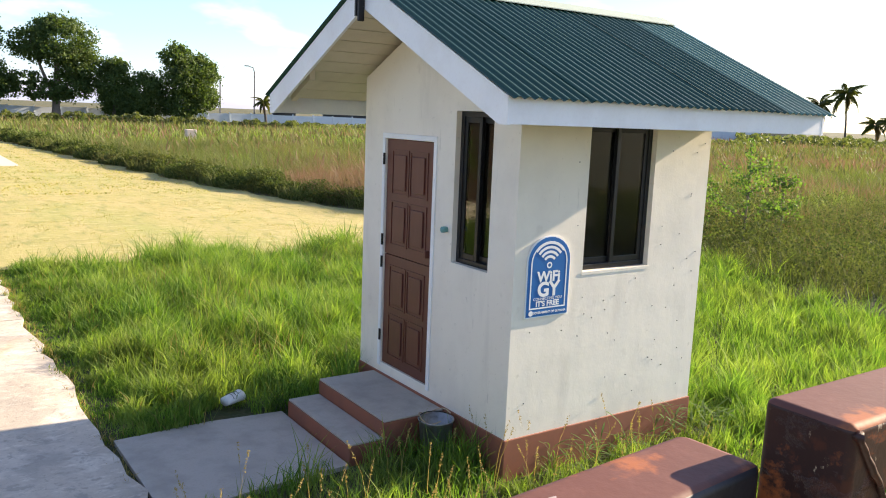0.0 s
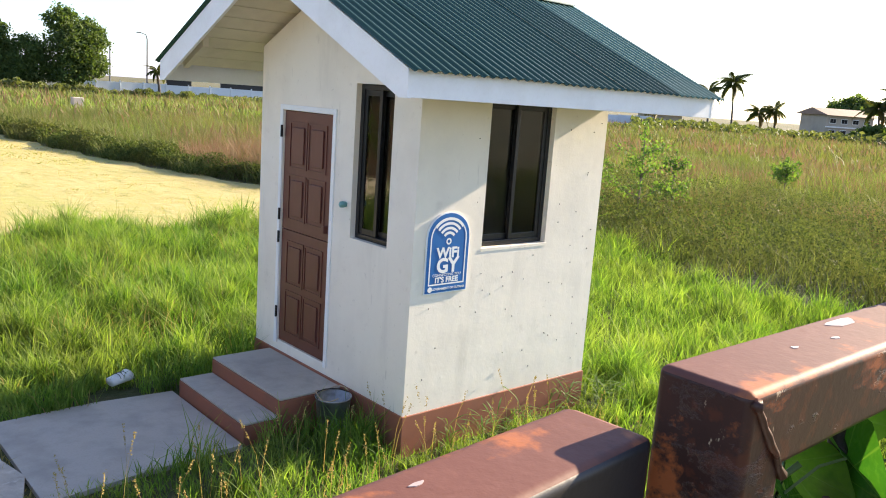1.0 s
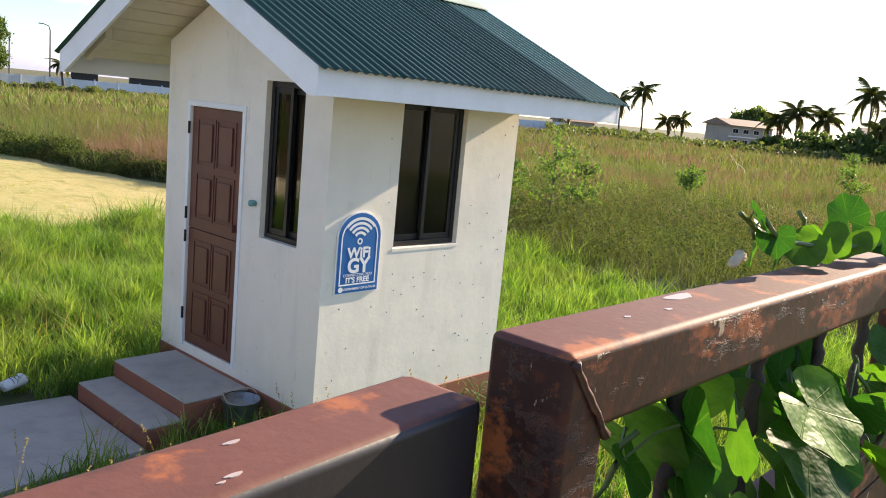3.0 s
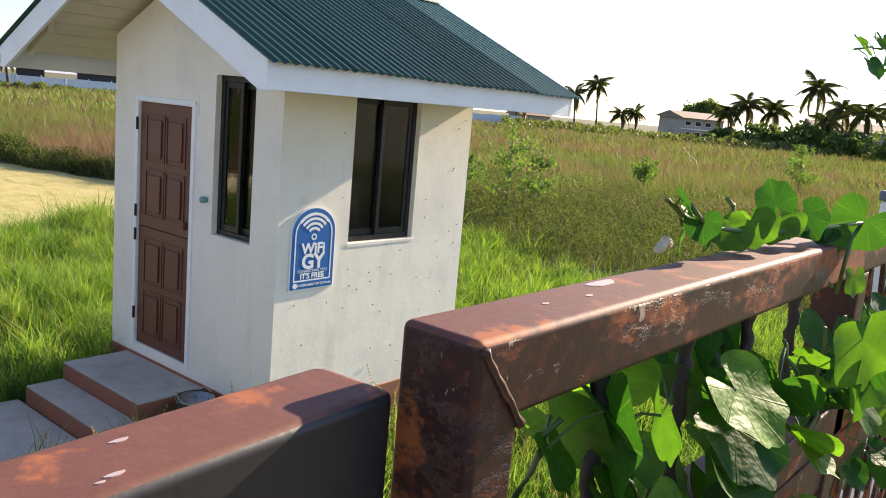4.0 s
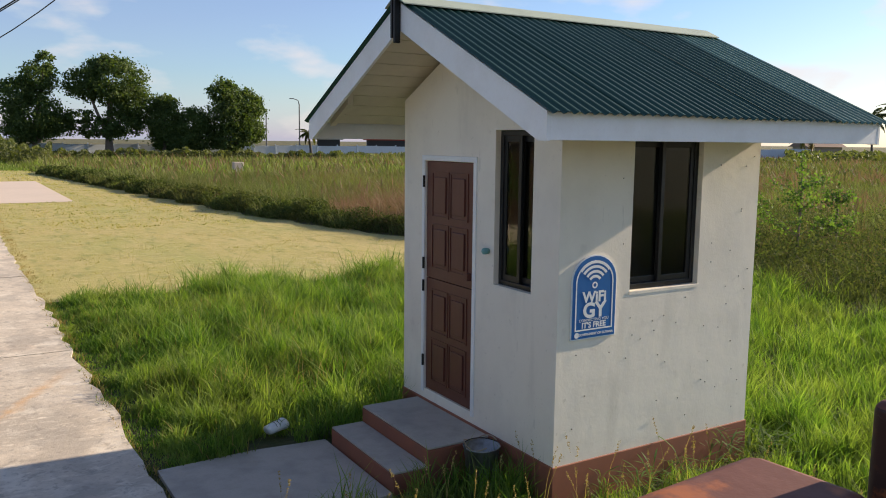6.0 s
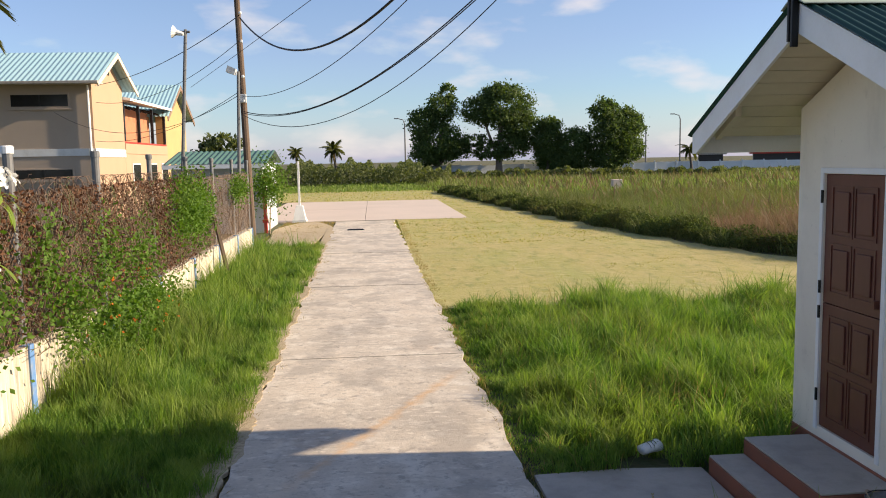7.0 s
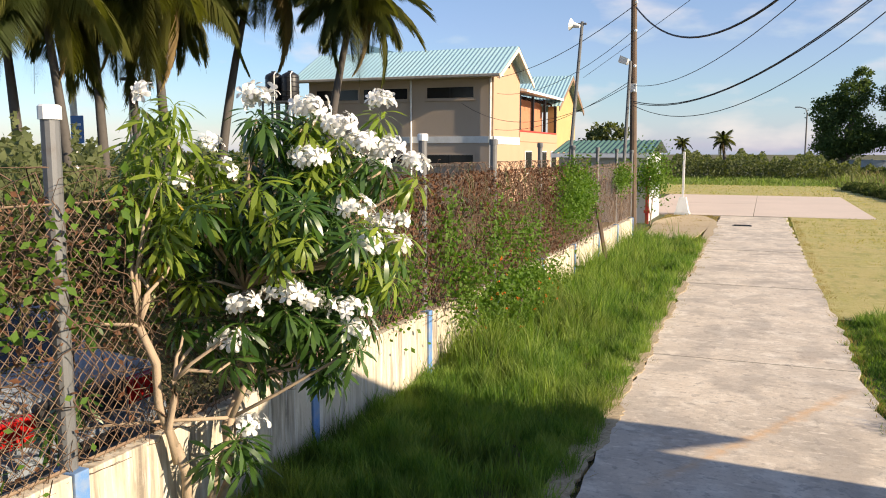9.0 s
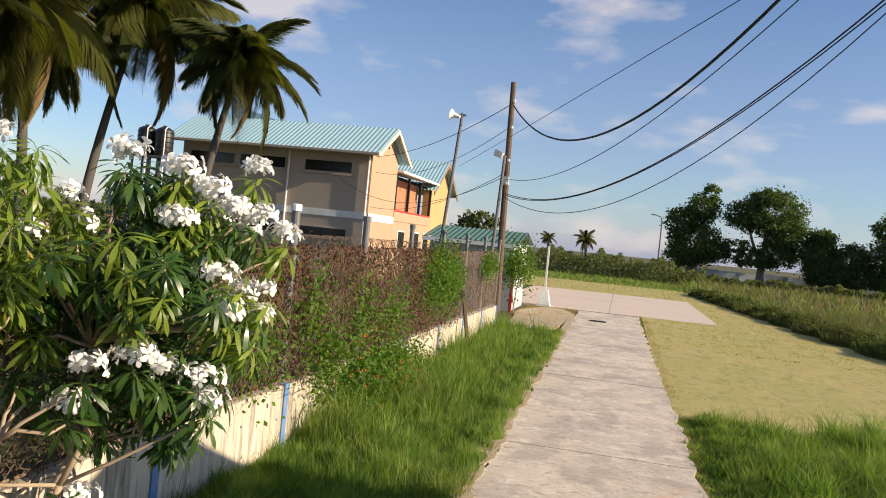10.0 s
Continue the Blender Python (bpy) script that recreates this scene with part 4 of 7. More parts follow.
    for x in np.arange(-2.0, -0.1, 0.14):
        part("bar", tube([(x, 0, 0.171), (x, 0, 1.099)], 0.008, 6), GATE_PAINT, other)
    for (x, y, s) in ((-0.128, 0.010, 0.004), (-0.145, -0.014, 0.004), (-0.152, -0.016, 0.002)):
        ring = [(x + s * math.cos(t) * (1 + 0.3 * math.sin(3 * t)), y + s * 0.35 * math.sin(t), 2.4108) for t in (2 * math.pi * j / 12 for j in range(12))]
        part("paint_splash", prism(ring, (0, 0, 0.0006)), PAINT_CHIP, other, "pale splash of old paint")
    col = thing("gate_pillar", (-0.87, -3.96, 0.0), "white painted concrete gate pillar with dark slate cap", "pillar")
    part("shaft", box(-0.13, 0.13, -0.13, 0.13, -0.1, 2.398, 0.01), WHITE_PAINT, col)
    part("top_band", box(-0.135, 0.135, -0.135, 0.135, 2.399, 2.428, 0.008), SLATE, col, "dark slate-blue cap")


build_gate()

# ---------------------------------------------------------------- the ivy on the gate


def ivy_leaf_mesh(name, seed):
    r = random.Random(seed)
    lobes = [(0, 0.05), (8, 0.84), (32, 0.82), (50, 0.92), (70, 0.89), (90, 1.0)]
    rim = []
    for ang, rad in lobes[1:]:
        rim.append((ang, rad * (1 + r.uniform(-0.06, 0.06))))
    full = [(-62, 0.46), (-28, 0.74)] + rim + [(180 - a, q * (1 + r.uniform(-0.06, 0.06))) for a, q in rim[-2::-1]] + [(208, 0.74), (242, 0.46)]
    fine = []
    for k in range(len(full) - 1):
        p0, p1, p2, p3 = (full[max(0, min(len(full) - 1, k + j))] for j in (-1, 0, 1, 2))
        for f in (0.0, 0.33, 0.67):
            c = [0.5 * (2 * b + (e - a) * f + (2 * a - 5 * b + 4 * e - h) * f * f + (3 * b - a - 3 * e + h) * f ** 3) for a, b, e, h in zip(p0, p1, p2, p3)]
            fine.append((c[0], c[1]))
    full = fine + [full[-1]]
    n = len(full)
    verts, cup = [(0, 0, 0)], r.uniform(0.10, 0.34)
    for f in (0.4, 0.75, 1.0):
        for a, q in full:
            x, y = q * f * math.cos(radians(a)), q * f * math.sin(radians(a))
            verts.append((x, y, cup * (x * x + 0.5 * (y - 0.2) ** 2) - 0.10 * max(0, y) ** 2 + 0.045 * f * f * math.sin(radians(a) * 5 + seed)))
    tris = []
    for k in range(n - 1):
        tris.append((0, 1 + k, 2 + k))
        for q in (1, 1 + n):
            tris += [(q + k, q + n + k, q + n + 1 + k), (q + k, q + n + 1 + k, q + 1 + k)]
    me = bpy.data.meshes.new(name)
    me.from_pydata(verts, [], tris)
    me.polygons.foreach_set("use_smooth", [True] * len(tris))
    me.materials.append(IVY_LEAF)
    return me


def build_ivy():
    meshes = [ivy_leaf_mesh("leaf", s) for s in (1, 2, 3, 4)]
    r = random.Random(21)

    def strand(points, count, size, label, spread=0.03):
        root = Vector(points[0])
        vine = thing("ivy_vine", root, label, "vine", "vines on the gate")
        pts = [Vector(p) - root for p in points]
        smooth_pts = []
        for a, b in zip(pts, pts[1:]):
            for k in range(6):
                f = k / 6
                smooth_pts.append(a.lerp(b, f) + Vector((r.uniform(-1, 1), r.uniform(-1, 1), r.uniform(-1, 1))) * 0.004)
        smooth_pts.append(pts[-1])
        part("stem", tube(smooth_pts, 0.0022, 5), VINE_STEM, vine, "", True)
        for k in range(count):
            f = (k + 0.5) / count * (len(smooth_pts) - 1)
            p = smooth_pts[int(f)]
            off = Vector((r.uniform(-1, 1), r.uniform(-1.0, 0.6), r.uniform(-0.8, 0.8))) * spread
            s = size * r.uniform(0.55, 1.15)
            leaf = new("leaf", r.choice(meshes))
            leaf.parent = vine
            turn = Euler((radians(r.uniform(20, 100)), radians(r.uniform(-25, 25)), radians(r.uniform(-50, 95))))
            spin = Matrix.Rotation(radians(180 + r.uniform(-60, 60)), 4, "Z")
            leaf.matrix_basis = Matrix.Translation(p + off) @ turn.to_matrix().to_4x4() @ spin @ Matrix.Diagonal((s, s, s, 1))
            part("leaf_stalk", tube([p, p + off * 0.6 + Vector((0, 0, 0.006)), p + off], 0.0011, 4), VINE_STEM, vine)

    lush = "bright green lobed ivy leaves climbing the gate"
    strand([(-3.10, -4.07, 1.95), (-3.09, -4.10, 2.15), (-3.08, -4.06, 2.28), (-3.05, -4.08, 2.36)], 15, 0.054, lush, 0.042)
    strand([(-3.04, -4.06, 1.95), (-2.98, -4.09, 2.20), (-3.00, -4.10, 2.30), (-2.96, -4.06, 2.37)], 15, 0.054, lush, 0.042)
    strand([(-2.95, -4.08, 1.95), (-2.90, -4.10, 2.22), (-2.93, -4.09, 2.29), (-2.84, -4.07, 2.37)], 15, 0.054, lush, 0.042)
    strand([(-2.86, -4.06, 1.95), (-2.80, -4.08, 2.22), (-2.84, -4.12, 2.31), (-2.75, -4.06, 2.38)], 15, 0.052, lush, 0.042)
    strand([(-2.72, -4.06, 1.95), (-2.70, -4.08, 2.25), (-2.66, -4.12, 2.30), (-2.70, -4.11, 2.36)], 9, 0.050, lush, 0.042)
    strand([(-2.62, -4.06, 2.0), (-2.58, -4.12, 2.26), (-2.60, -4.12, 2.36)], 9, 0.052, lush, 0.042)
    strand([(-2.50, -4.07, 2.0), (-2.48, -4.11, 2.26), (-2.52, -4.12, 2.36)], 9, 0.054, lush, 0.042)
    for x in (-2.36, -2.24, -2.12, -1.98, -1.84, -1.68, -1.5):
        strand([(x, -4.07, 2.0), (x + 0.03, -4.11, 2.2), (x - 0.03, -4.12, 2.30), (x, -4.11, 2.35)], 9, 0.050, lush, 0.045)
    over = "green vine shoot lying over the top rail"
    strand([(-2.58, -4.112, 2.40), (-2.585, -4.10, 2.449), (-2.63, -4.07, 2.452), (-2.70, -4.05, 2.462), (-2.74, -4.05, 2.49)], 2, 0.026, over, 0.014)
    strand([(-2.78, -4.045, 2.455), (-2.83, -4.05, 2.475), (-2.87, -4.05, 2.492)], 4, 0.022, over, 0.012)
    big = thing("ivy_vine", (-2.56, -4.116, 2.44), over, "vine", "vines on the gate")
    part("stem", tube([(0.0, 0.0, -0.05), (0.005, -0.004, 0.01), (0.03, -0.006, 0.026), (-0.05, 0.02, 0.02), (-0.15, 0.04, 0.018), (-0.26, 0.05, 0.03), (-0.30, 0.05, 0.05)], 0.0022, 5), VINE_STEM, big, "", True)
    for x, y, z, sz, rx, rz, spin in ((0.045, -0.006, 0.030, 0.047, 72, -70, 150), (-0.06, 0.03, 0.035, 0.034, 60, -60, 210), (-0.10, 0.04, 0.03, 0.036, 45, -75, 170), (-0.135, 0.035, 0.045, 0.030, 85, -40, 20),
                                      (-0.17, 0.045, 0.03, 0.034, 50, -80, 200), (-0.20, 0.05, 0.022, 0.030, 35, -60, 160), (-0.27, 0.05, 0.035, 0.022, 70, -65, 190), (0.01, -0.012, -0.03, 0.026, 80, -20, 180), (-0.02, 0.02, 0.02, 0.030, 40, -50, 120)):
        leaf = new("leaf", meshes[int(spin) % 4])
        leaf.parent = big
        leaf.matrix_basis = Matrix.Translation((x, y, z)) @ Euler((radians(rx), 0, radians(rz))).to_matrix().to_4x4() @ Matrix.Rotation(radians(spin), 4, "Z") @ Matrix.Diagonal((sz * 0.9, sz * 0.9, sz * 0.9, 1))
    bud = part("wilted_flower", lathe([(0, -0.012), (0.004, -0.009), (0.006, 0.0), (0.0045, 0.008), (0.0075, 0.012), (0.003, 0.014)], 9), WILTED, big, "pale wilted flower", True)
    bud.matrix_basis = Matrix.Translation((-0.34, 0.052, 0.018)) @ Matrix.Rotation(1.2, 4, "Y") @ Matrix.Diagonal((0.75, 0.75, 0.8, 1))
    hang = "green vine stems arching over the gate pillar"
    strand([(-0.86, -3.93, 2.43), (-1.05, -3.92, 2.78), (-1.35, -3.93, 2.86), (-1.55, -3.93, 2.79), (-1.72, -3.93, 2.735), (-1.92, -3.93, 2.71)], 30, 0.030, hang, 0.045)
    strand([(-0.86, -3.93, 2.43), (-1.1, -3.90, 2.88), (-1.32, -3.91, 2.95), (-1.46, -3.92, 2.84), (-1.50, -3.92, 2.72)], 24, 0.030, hang, 0.05)


build_ivy()

# ---------------------------------------------------------------- boundary wall and chain-link fence
WX = -7.10
POSTS = [-3.45 + 2.6 * k for k in range(10)]


def build_boundary():
    wall = thing("wall_west", (WX, 0, 0), "stained cream block wall with faded blue posts", "wall", kind="structure")
    r = random.Random(9)
    for a, b in zip(POSTS, POSTS[1:]):
        if b > 20:
            b = 20.0
        top = 0.72 - 0.004 * (a + b) / 2
        part("panel", box(-0.15, 0.0, a + 0.055, b - 0.055, -0.1, top, 0.008), FENCE_WALL, wall)
    for y in POSTS:
        if y < 20:
            part("pier", box(-0.17, 0.018, y - 0.054, y + 0.054, -0.1, 0.735 - 0.004 * y, 0.008), BLUE_POST, wall, "faded blue painted pier")
    fence = thing("chain_link_fence", (WX - 0.08, 0, 0.7), "rusty chain-link fence tangled with dry creepers", "fence")
    for k, y in enumerate(POSTS):
        if y > 20:
            continue
        radius = 0.05 if k < 5 else 0.04
        post = part("post", tube([(0, y, -0.05), (0, y, 2.02 - 0.008 * y)], radius, 12), GALV, fence, "grey galvanised pipe post", False)
        m = WHITE_PAINT if k in (1, 2, 3) else GALV
        part("cap", tube([(0, y, 2.02 - 0.008 * y), (0, y, 2.09 - 0.008 * y), (0, y, 2.10 - 0.008 * y)], [radius + 0.012, radius + 0.012, radius], 12), m, post)
    y0, y1, z0, z1 = -4.6, 19.8, 0.03, 1.58
    part("tension_wire", tube([(0.02, y0, z1), (0.02, y1, z1 - 0.1)], 0.006, 5), WIRE, fence)
    part("tension_wire", tube([(0.02, y0, 0.06), (0.02, y1, 0.0)], 0.012, 5), WIRE, fence)
    vs, ts = [], []
    step, h = 0.085, z1 - z0
    for s in (1, -1):
        for y in np.arange(y0 - h, y1, step):
            a = Vector((0.03 + 0.003 * s, y if s > 0 else y + h, z0))
            b = Vector((0.03 + 0.003 * s, y + h if s > 0 else y, z1))
            d = (b - a).normalized()
            lo = max(0.0, (y0 - a.y) / (b.y - a.y)) if s > 0 else max(0.0, (y1 - a.y) / (b.y - a.y))
            hi = min(1.0, (y1 - a.y) / (b.y - a.y)) if s > 0 else min(1.0, (y0 - a.y) / (b.y - a.y))
            if hi <= lo:
                continue
            p, q = a.lerp(b, lo), a.lerp(b, hi)
            u, v = Vector((1, 0, 0)) * 0.0028, d.cross(Vector((1, 0, 0))) * 0.0028
            k = len(vs)
            for e in (p, q):
                vs += [tuple(e + u), tuple(e - u * 0.5 + v), tuple(e - u * 0.5 - v)]
            for i in range(3):
                j = (i + 1) % 3
                ts += [(k + i, k + j, k + 3 + j), (k + i, k + 3 + j, k + 3 + i)]
    tri_object("wire_mesh", vs, ts, WIRE, fence)


def twigs(rng_, count, y0, y1, z0, z1, x, spread, radius, length, seg=7):
    """Arrays of thin wandering three-sided stems near the fence plane."""
    vs, ts = [], []
    for _ in range(count):
        p = np.array([x + rng_.normal() * spread, rng_.uniform(y0, y1), z0 + (z1 - z0) * rng_.uniform(0, 1)])
        a = rng_.uniform(0, 2 * math.pi)
        rad = radius * rng_.uniform(0.5, 1.3)
        step = length * rng_.uniform(0.4, 1.2) / seg
        k = len(vs)
        for i in range(seg + 1):
            for j in range(3):
                ang = 2.1 * j + i * 0.2
                vs.append(p + np.array([math.cos(ang), math.sin(ang) * 0.7, math.sin(ang)]) * rad * (1 - 0.5 * i / seg))
            a += rng_.normal() * 0.7
            p = p + np.array([rng_.normal() * 0.25 * step, math.cos(a) * step, math.sin(a) * step - 0.1 * step])
            p[2] = min(max(p[2], z0 - 0.05), z1 + 0.12)
        for i in range(seg):
            for j in range(3):
                c = k + 3 * i
                ts += [(c + j, c + (j + 1) % 3, c + 3 + (j + 1) % 3), (c + j, c + 3 + (j + 1) % 3, c + 3 + j)]
    return np.array(vs), np.array(ts)


def build_creepers():
    g = np.random.default_rng(31)
    dry = thing("dry_creeper", (0, 0, 0), "tangle of brown dried creeper covering the fence", "creeper", kind="stuff")
    tri_object("stems", *joined([twigs(g, 780, -3.0, 4.6, 0.75, 2.35, WX - 0.05, 0.08, 0.0045, 0.9), twigs(g, 1700, 4.4, 14.0, 0.7, 2.30, WX - 0.05, 0.07, 0.006, 0.9), twigs(g, 260, 14, 19.8, 0.7, 2.2, WX - 0.05, 0.05, 0.006, 0.8)]), TWIG, dry)
    n = 16000
    y = g.uniform(3.4, 12.4, n)
    c = np.column_stack([WX - 0.05 + g.normal(size=n) * 0.06, y, 0.72 + 1.58 * g.uniform(0, 1, n) ** 0.85])
    keep = drift(np.column_stack([c[:, 1], c[:, 2]]), 0.9, 2.0) + g.uniform(-0.3, 0.3, n) > 0.38
    n2 = 1500
    c2 = np.column_stack([WX - 0.05 + g.normal(size=n2) * 0.07, g.uniform(-3.2, 3.6, n2), 0.74 + 1.6 * g.uniform(0, 1, n2) ** 0.6])
    tri_object("dead_leaves", *leaves(g, np.concatenate([c[keep], c2]), g.uniform(0.03, 0.07, keep.sum() + n2)), DEAD_LEAF, dry)
    green = thing("green_creeper", (0, 0, 0), "green creeper leaves hanging on the fence", "creeper", kind="stuff")
    clumps = []
    for yc, zc, sy, sz, n, sx in ((11.2, 1.75, 0.95, 0.50, 3600, 0.20), (12.6, 1.6, 0.4, 0.5, 900, 0.14), (16.9, 1.9, 0.7, 0.30, 1300, 0.16), (5.3, 0.85, 0.5, 0.45, 1100, 0.16), (4.7, 1.5, 0.35, 0.5, 500, 0.10), (6.6, 1.3, 0.6, 0.55, 700, 0.10), (8.2, 1.1, 0.8, 0.5, 800, 0.12),
                                  (-1.5, 1.9, 0.9, 0.4, 260, 0.10), (0.2, 2.1, 1.2, 0.25, 350, 0.10), (-2.2, 1.0, 0.8, 0.5, 120, 0.08), (3.6, 1.2, 0.6, 0.5, 400, 0.08), (8.8, 0.5, 0.9, 0.25, 900, 0.25)):
        clumps.append(np.column_stack([WX + 0.04 + np.abs(g.normal(size=n)) * sx, yc + g.normal(size=n) * sy * 0.6, np.clip(zc + g.normal(size=n) * sz * 0.6, 0.05, 2.5)]))
    c = np.concatenate(clumps)
    tri_object("creeper_leaves", *leaves(g, c, g.uniform(0.04, 0.085, len(c))), VINE_LEAF, green)
    tri_object("creeper_stems", *twigs(g, 160, 4.5, 13, 0.6, 2.3, WX + 0.05, 0.05, 0.004, 0.8), VINE_STEM, green)
    bush = thing("lantana_bush", (-6.75, 6.6, 0), "low green bush with small orange flowers at wall", "bush")
    n = 5200
    d = g.normal(size=(n, 3))
    d /= np.linalg.norm(d, axis=1)[:, None]
    c = d * (g.uniform(0.35, 1, n) ** 0.5)[:, None] * (0.38, 1.5, 0.5) + (0, 0.3, 0.42)
    tri_object("foliage", *leaves(g, c, g.uniform(0.04, 0.08, n)), VINE_LEAF, bush)
    part("stem", add_tube(tube([(0, 0, -0.05), (0.05, 0.3, 0.5), (0.1, 0.45, 0.8)], [0.018, 0.012, 0.006], 5), [(0, 0, -0.05), (-0.05, -0.3, 0.5), (0.05, -0.5, 0.7)], [0.018, 0.012, 0.006], 5), BARK, bush)
    c = d[:70] * (0.44, 1.5, 0.64) + (0.02, 0.2, 0.52)
    tri_object("blossoms", *leaves(g, np.repeat(c, 3, 0) + g.normal(size=(210, 3)) * 0.012, 0.035), ORANGE_PETAL, bush)
    tree = thing("young_tree", (-7.3, 25.5, 0), "young slender green tree beside the gatehouse", "tree")
    part("trunk", add_tube(tube([(0, 0, -0.05), (0.05, 0.05, 0.9), (0.25, 0, 2.0)], [0.03, 0.02, 0.01], 6), [(0, 0, 0.3), (-0.2, 0.1, 1.2), (-0.3, 0, 2.1)], [0.02, 0.014, 0.006], 6), PALE_BARK, tree)
    n = 2400
    d = g.normal(size=(n, 3))
    c = d * (0.34, 0.4, 0.42) + (0, 0, 1.75)
    c[:, 2] = np.maximum(c[:, 2], 0.5)
    tri_object("crown", *leaves(g, c, g.uniform(0.07, 0.13, n)), VINE_LEAF, tree)


build_boundary()
build_creepers()

# ---------------------------------------------------------------- the flowering bush


def spoon_leaf(rng_, length):
    """A long leaf, narrow at its stalk and broad near its end, bent over; along +x."""
    prof = [(0.0, 0.014), (0.3, 0.026), (0.52, 0.055), (0.70, 0.10), (0.86, 0.095), (1.0, 0.012)]
    droop = rng_.uniform(0.6, 1.35)
    vs, ts = [], []
    for f, w in prof:
        z = 0.25 * f - droop * f * f
        vs += [(f * length, -w * length, z * length + 0.03 * length * (w > 0.1)), (f * length, 0, z * length), (f * length, w * length, z * length + 0.03 * length * (w > 0.1))]
    for k in range(len(prof) - 1):
        a = 3 * k
        for j in (0, 1):
            ts += [(a + j, a + 3 + j, a + 4 + j), (a + j, a + 4 + j, a + 1 + j)]
    return np.array(vs), np.array(ts)


def turned(v, m):
    return v @ np.array(m.to_3x3()).T + np.array(m.translation)


def rosette_arrays(rng_, count, length):
    out_ = []
    for k in range(count):
        v, t = spoon_leaf(rng_, length * rng_.uniform(0.7, 1.1))
        tilt = radians(-38 + 78 * (k / count) + rng_.uniform(-10, 10))
        m = Matrix.Rotation(k * 2.4 + rng_.uniform(-0.2, 0.2), 4, "Z") @ Matrix.Rotation(-tilt, 4, "Y") @ Matrix.Rotation(rng_.uniform(-0.4, 0.4), 4, "X")
        m.translation = (0, 0, -0.06 + 0.10 * k / count)
        out_.append((turned(v, m), t))
    return joined(out_)


def flower_arrays(rng_, count, spread):
    out_ = []
    for _ in range(count):
        vs, ts = [], []
        s = rng_.uniform(0.040, 0.056)
        for p in range(5):
            a = 2 * math.pi * p / 5
            k = len(vs)
            for f, w, z in ((0.06, 0.05, 0.0), (0.45, 0.24, 0.14), (0.85, 0.33, 0.10), (1.15, 0.10, -0.04)):
                for q in (-1, 1):
                    x, y = f * s, q * w * s
                    vs.append((x * math.cos(a) - y * math.sin(a), x * math.sin(a) + y * math.cos(a), z * s + 0.1 * s * q))
            for i in range(3):
                b = k + 2 * i
                ts += [(b, b + 2, b + 3), (b, b + 3, b + 1)]
        d = Vector((rng_.normal(), rng_.normal(), abs(rng_.normal()) * 0.8 + 0.2)).normalized()
        m = d.to_track_quat("Z", "Y").to_matrix().to_4x4()
        reach = spread * rng_.uniform(0.25, 1.15)
        m.translation = Vector((d.x * reach, d.y * reach, d.z * reach * 0.45 + rng_.uniform(-0.02, 0.03)))
        out_.append((turned(np.array(vs), m), np.array(ts)))
    return joined(out_)


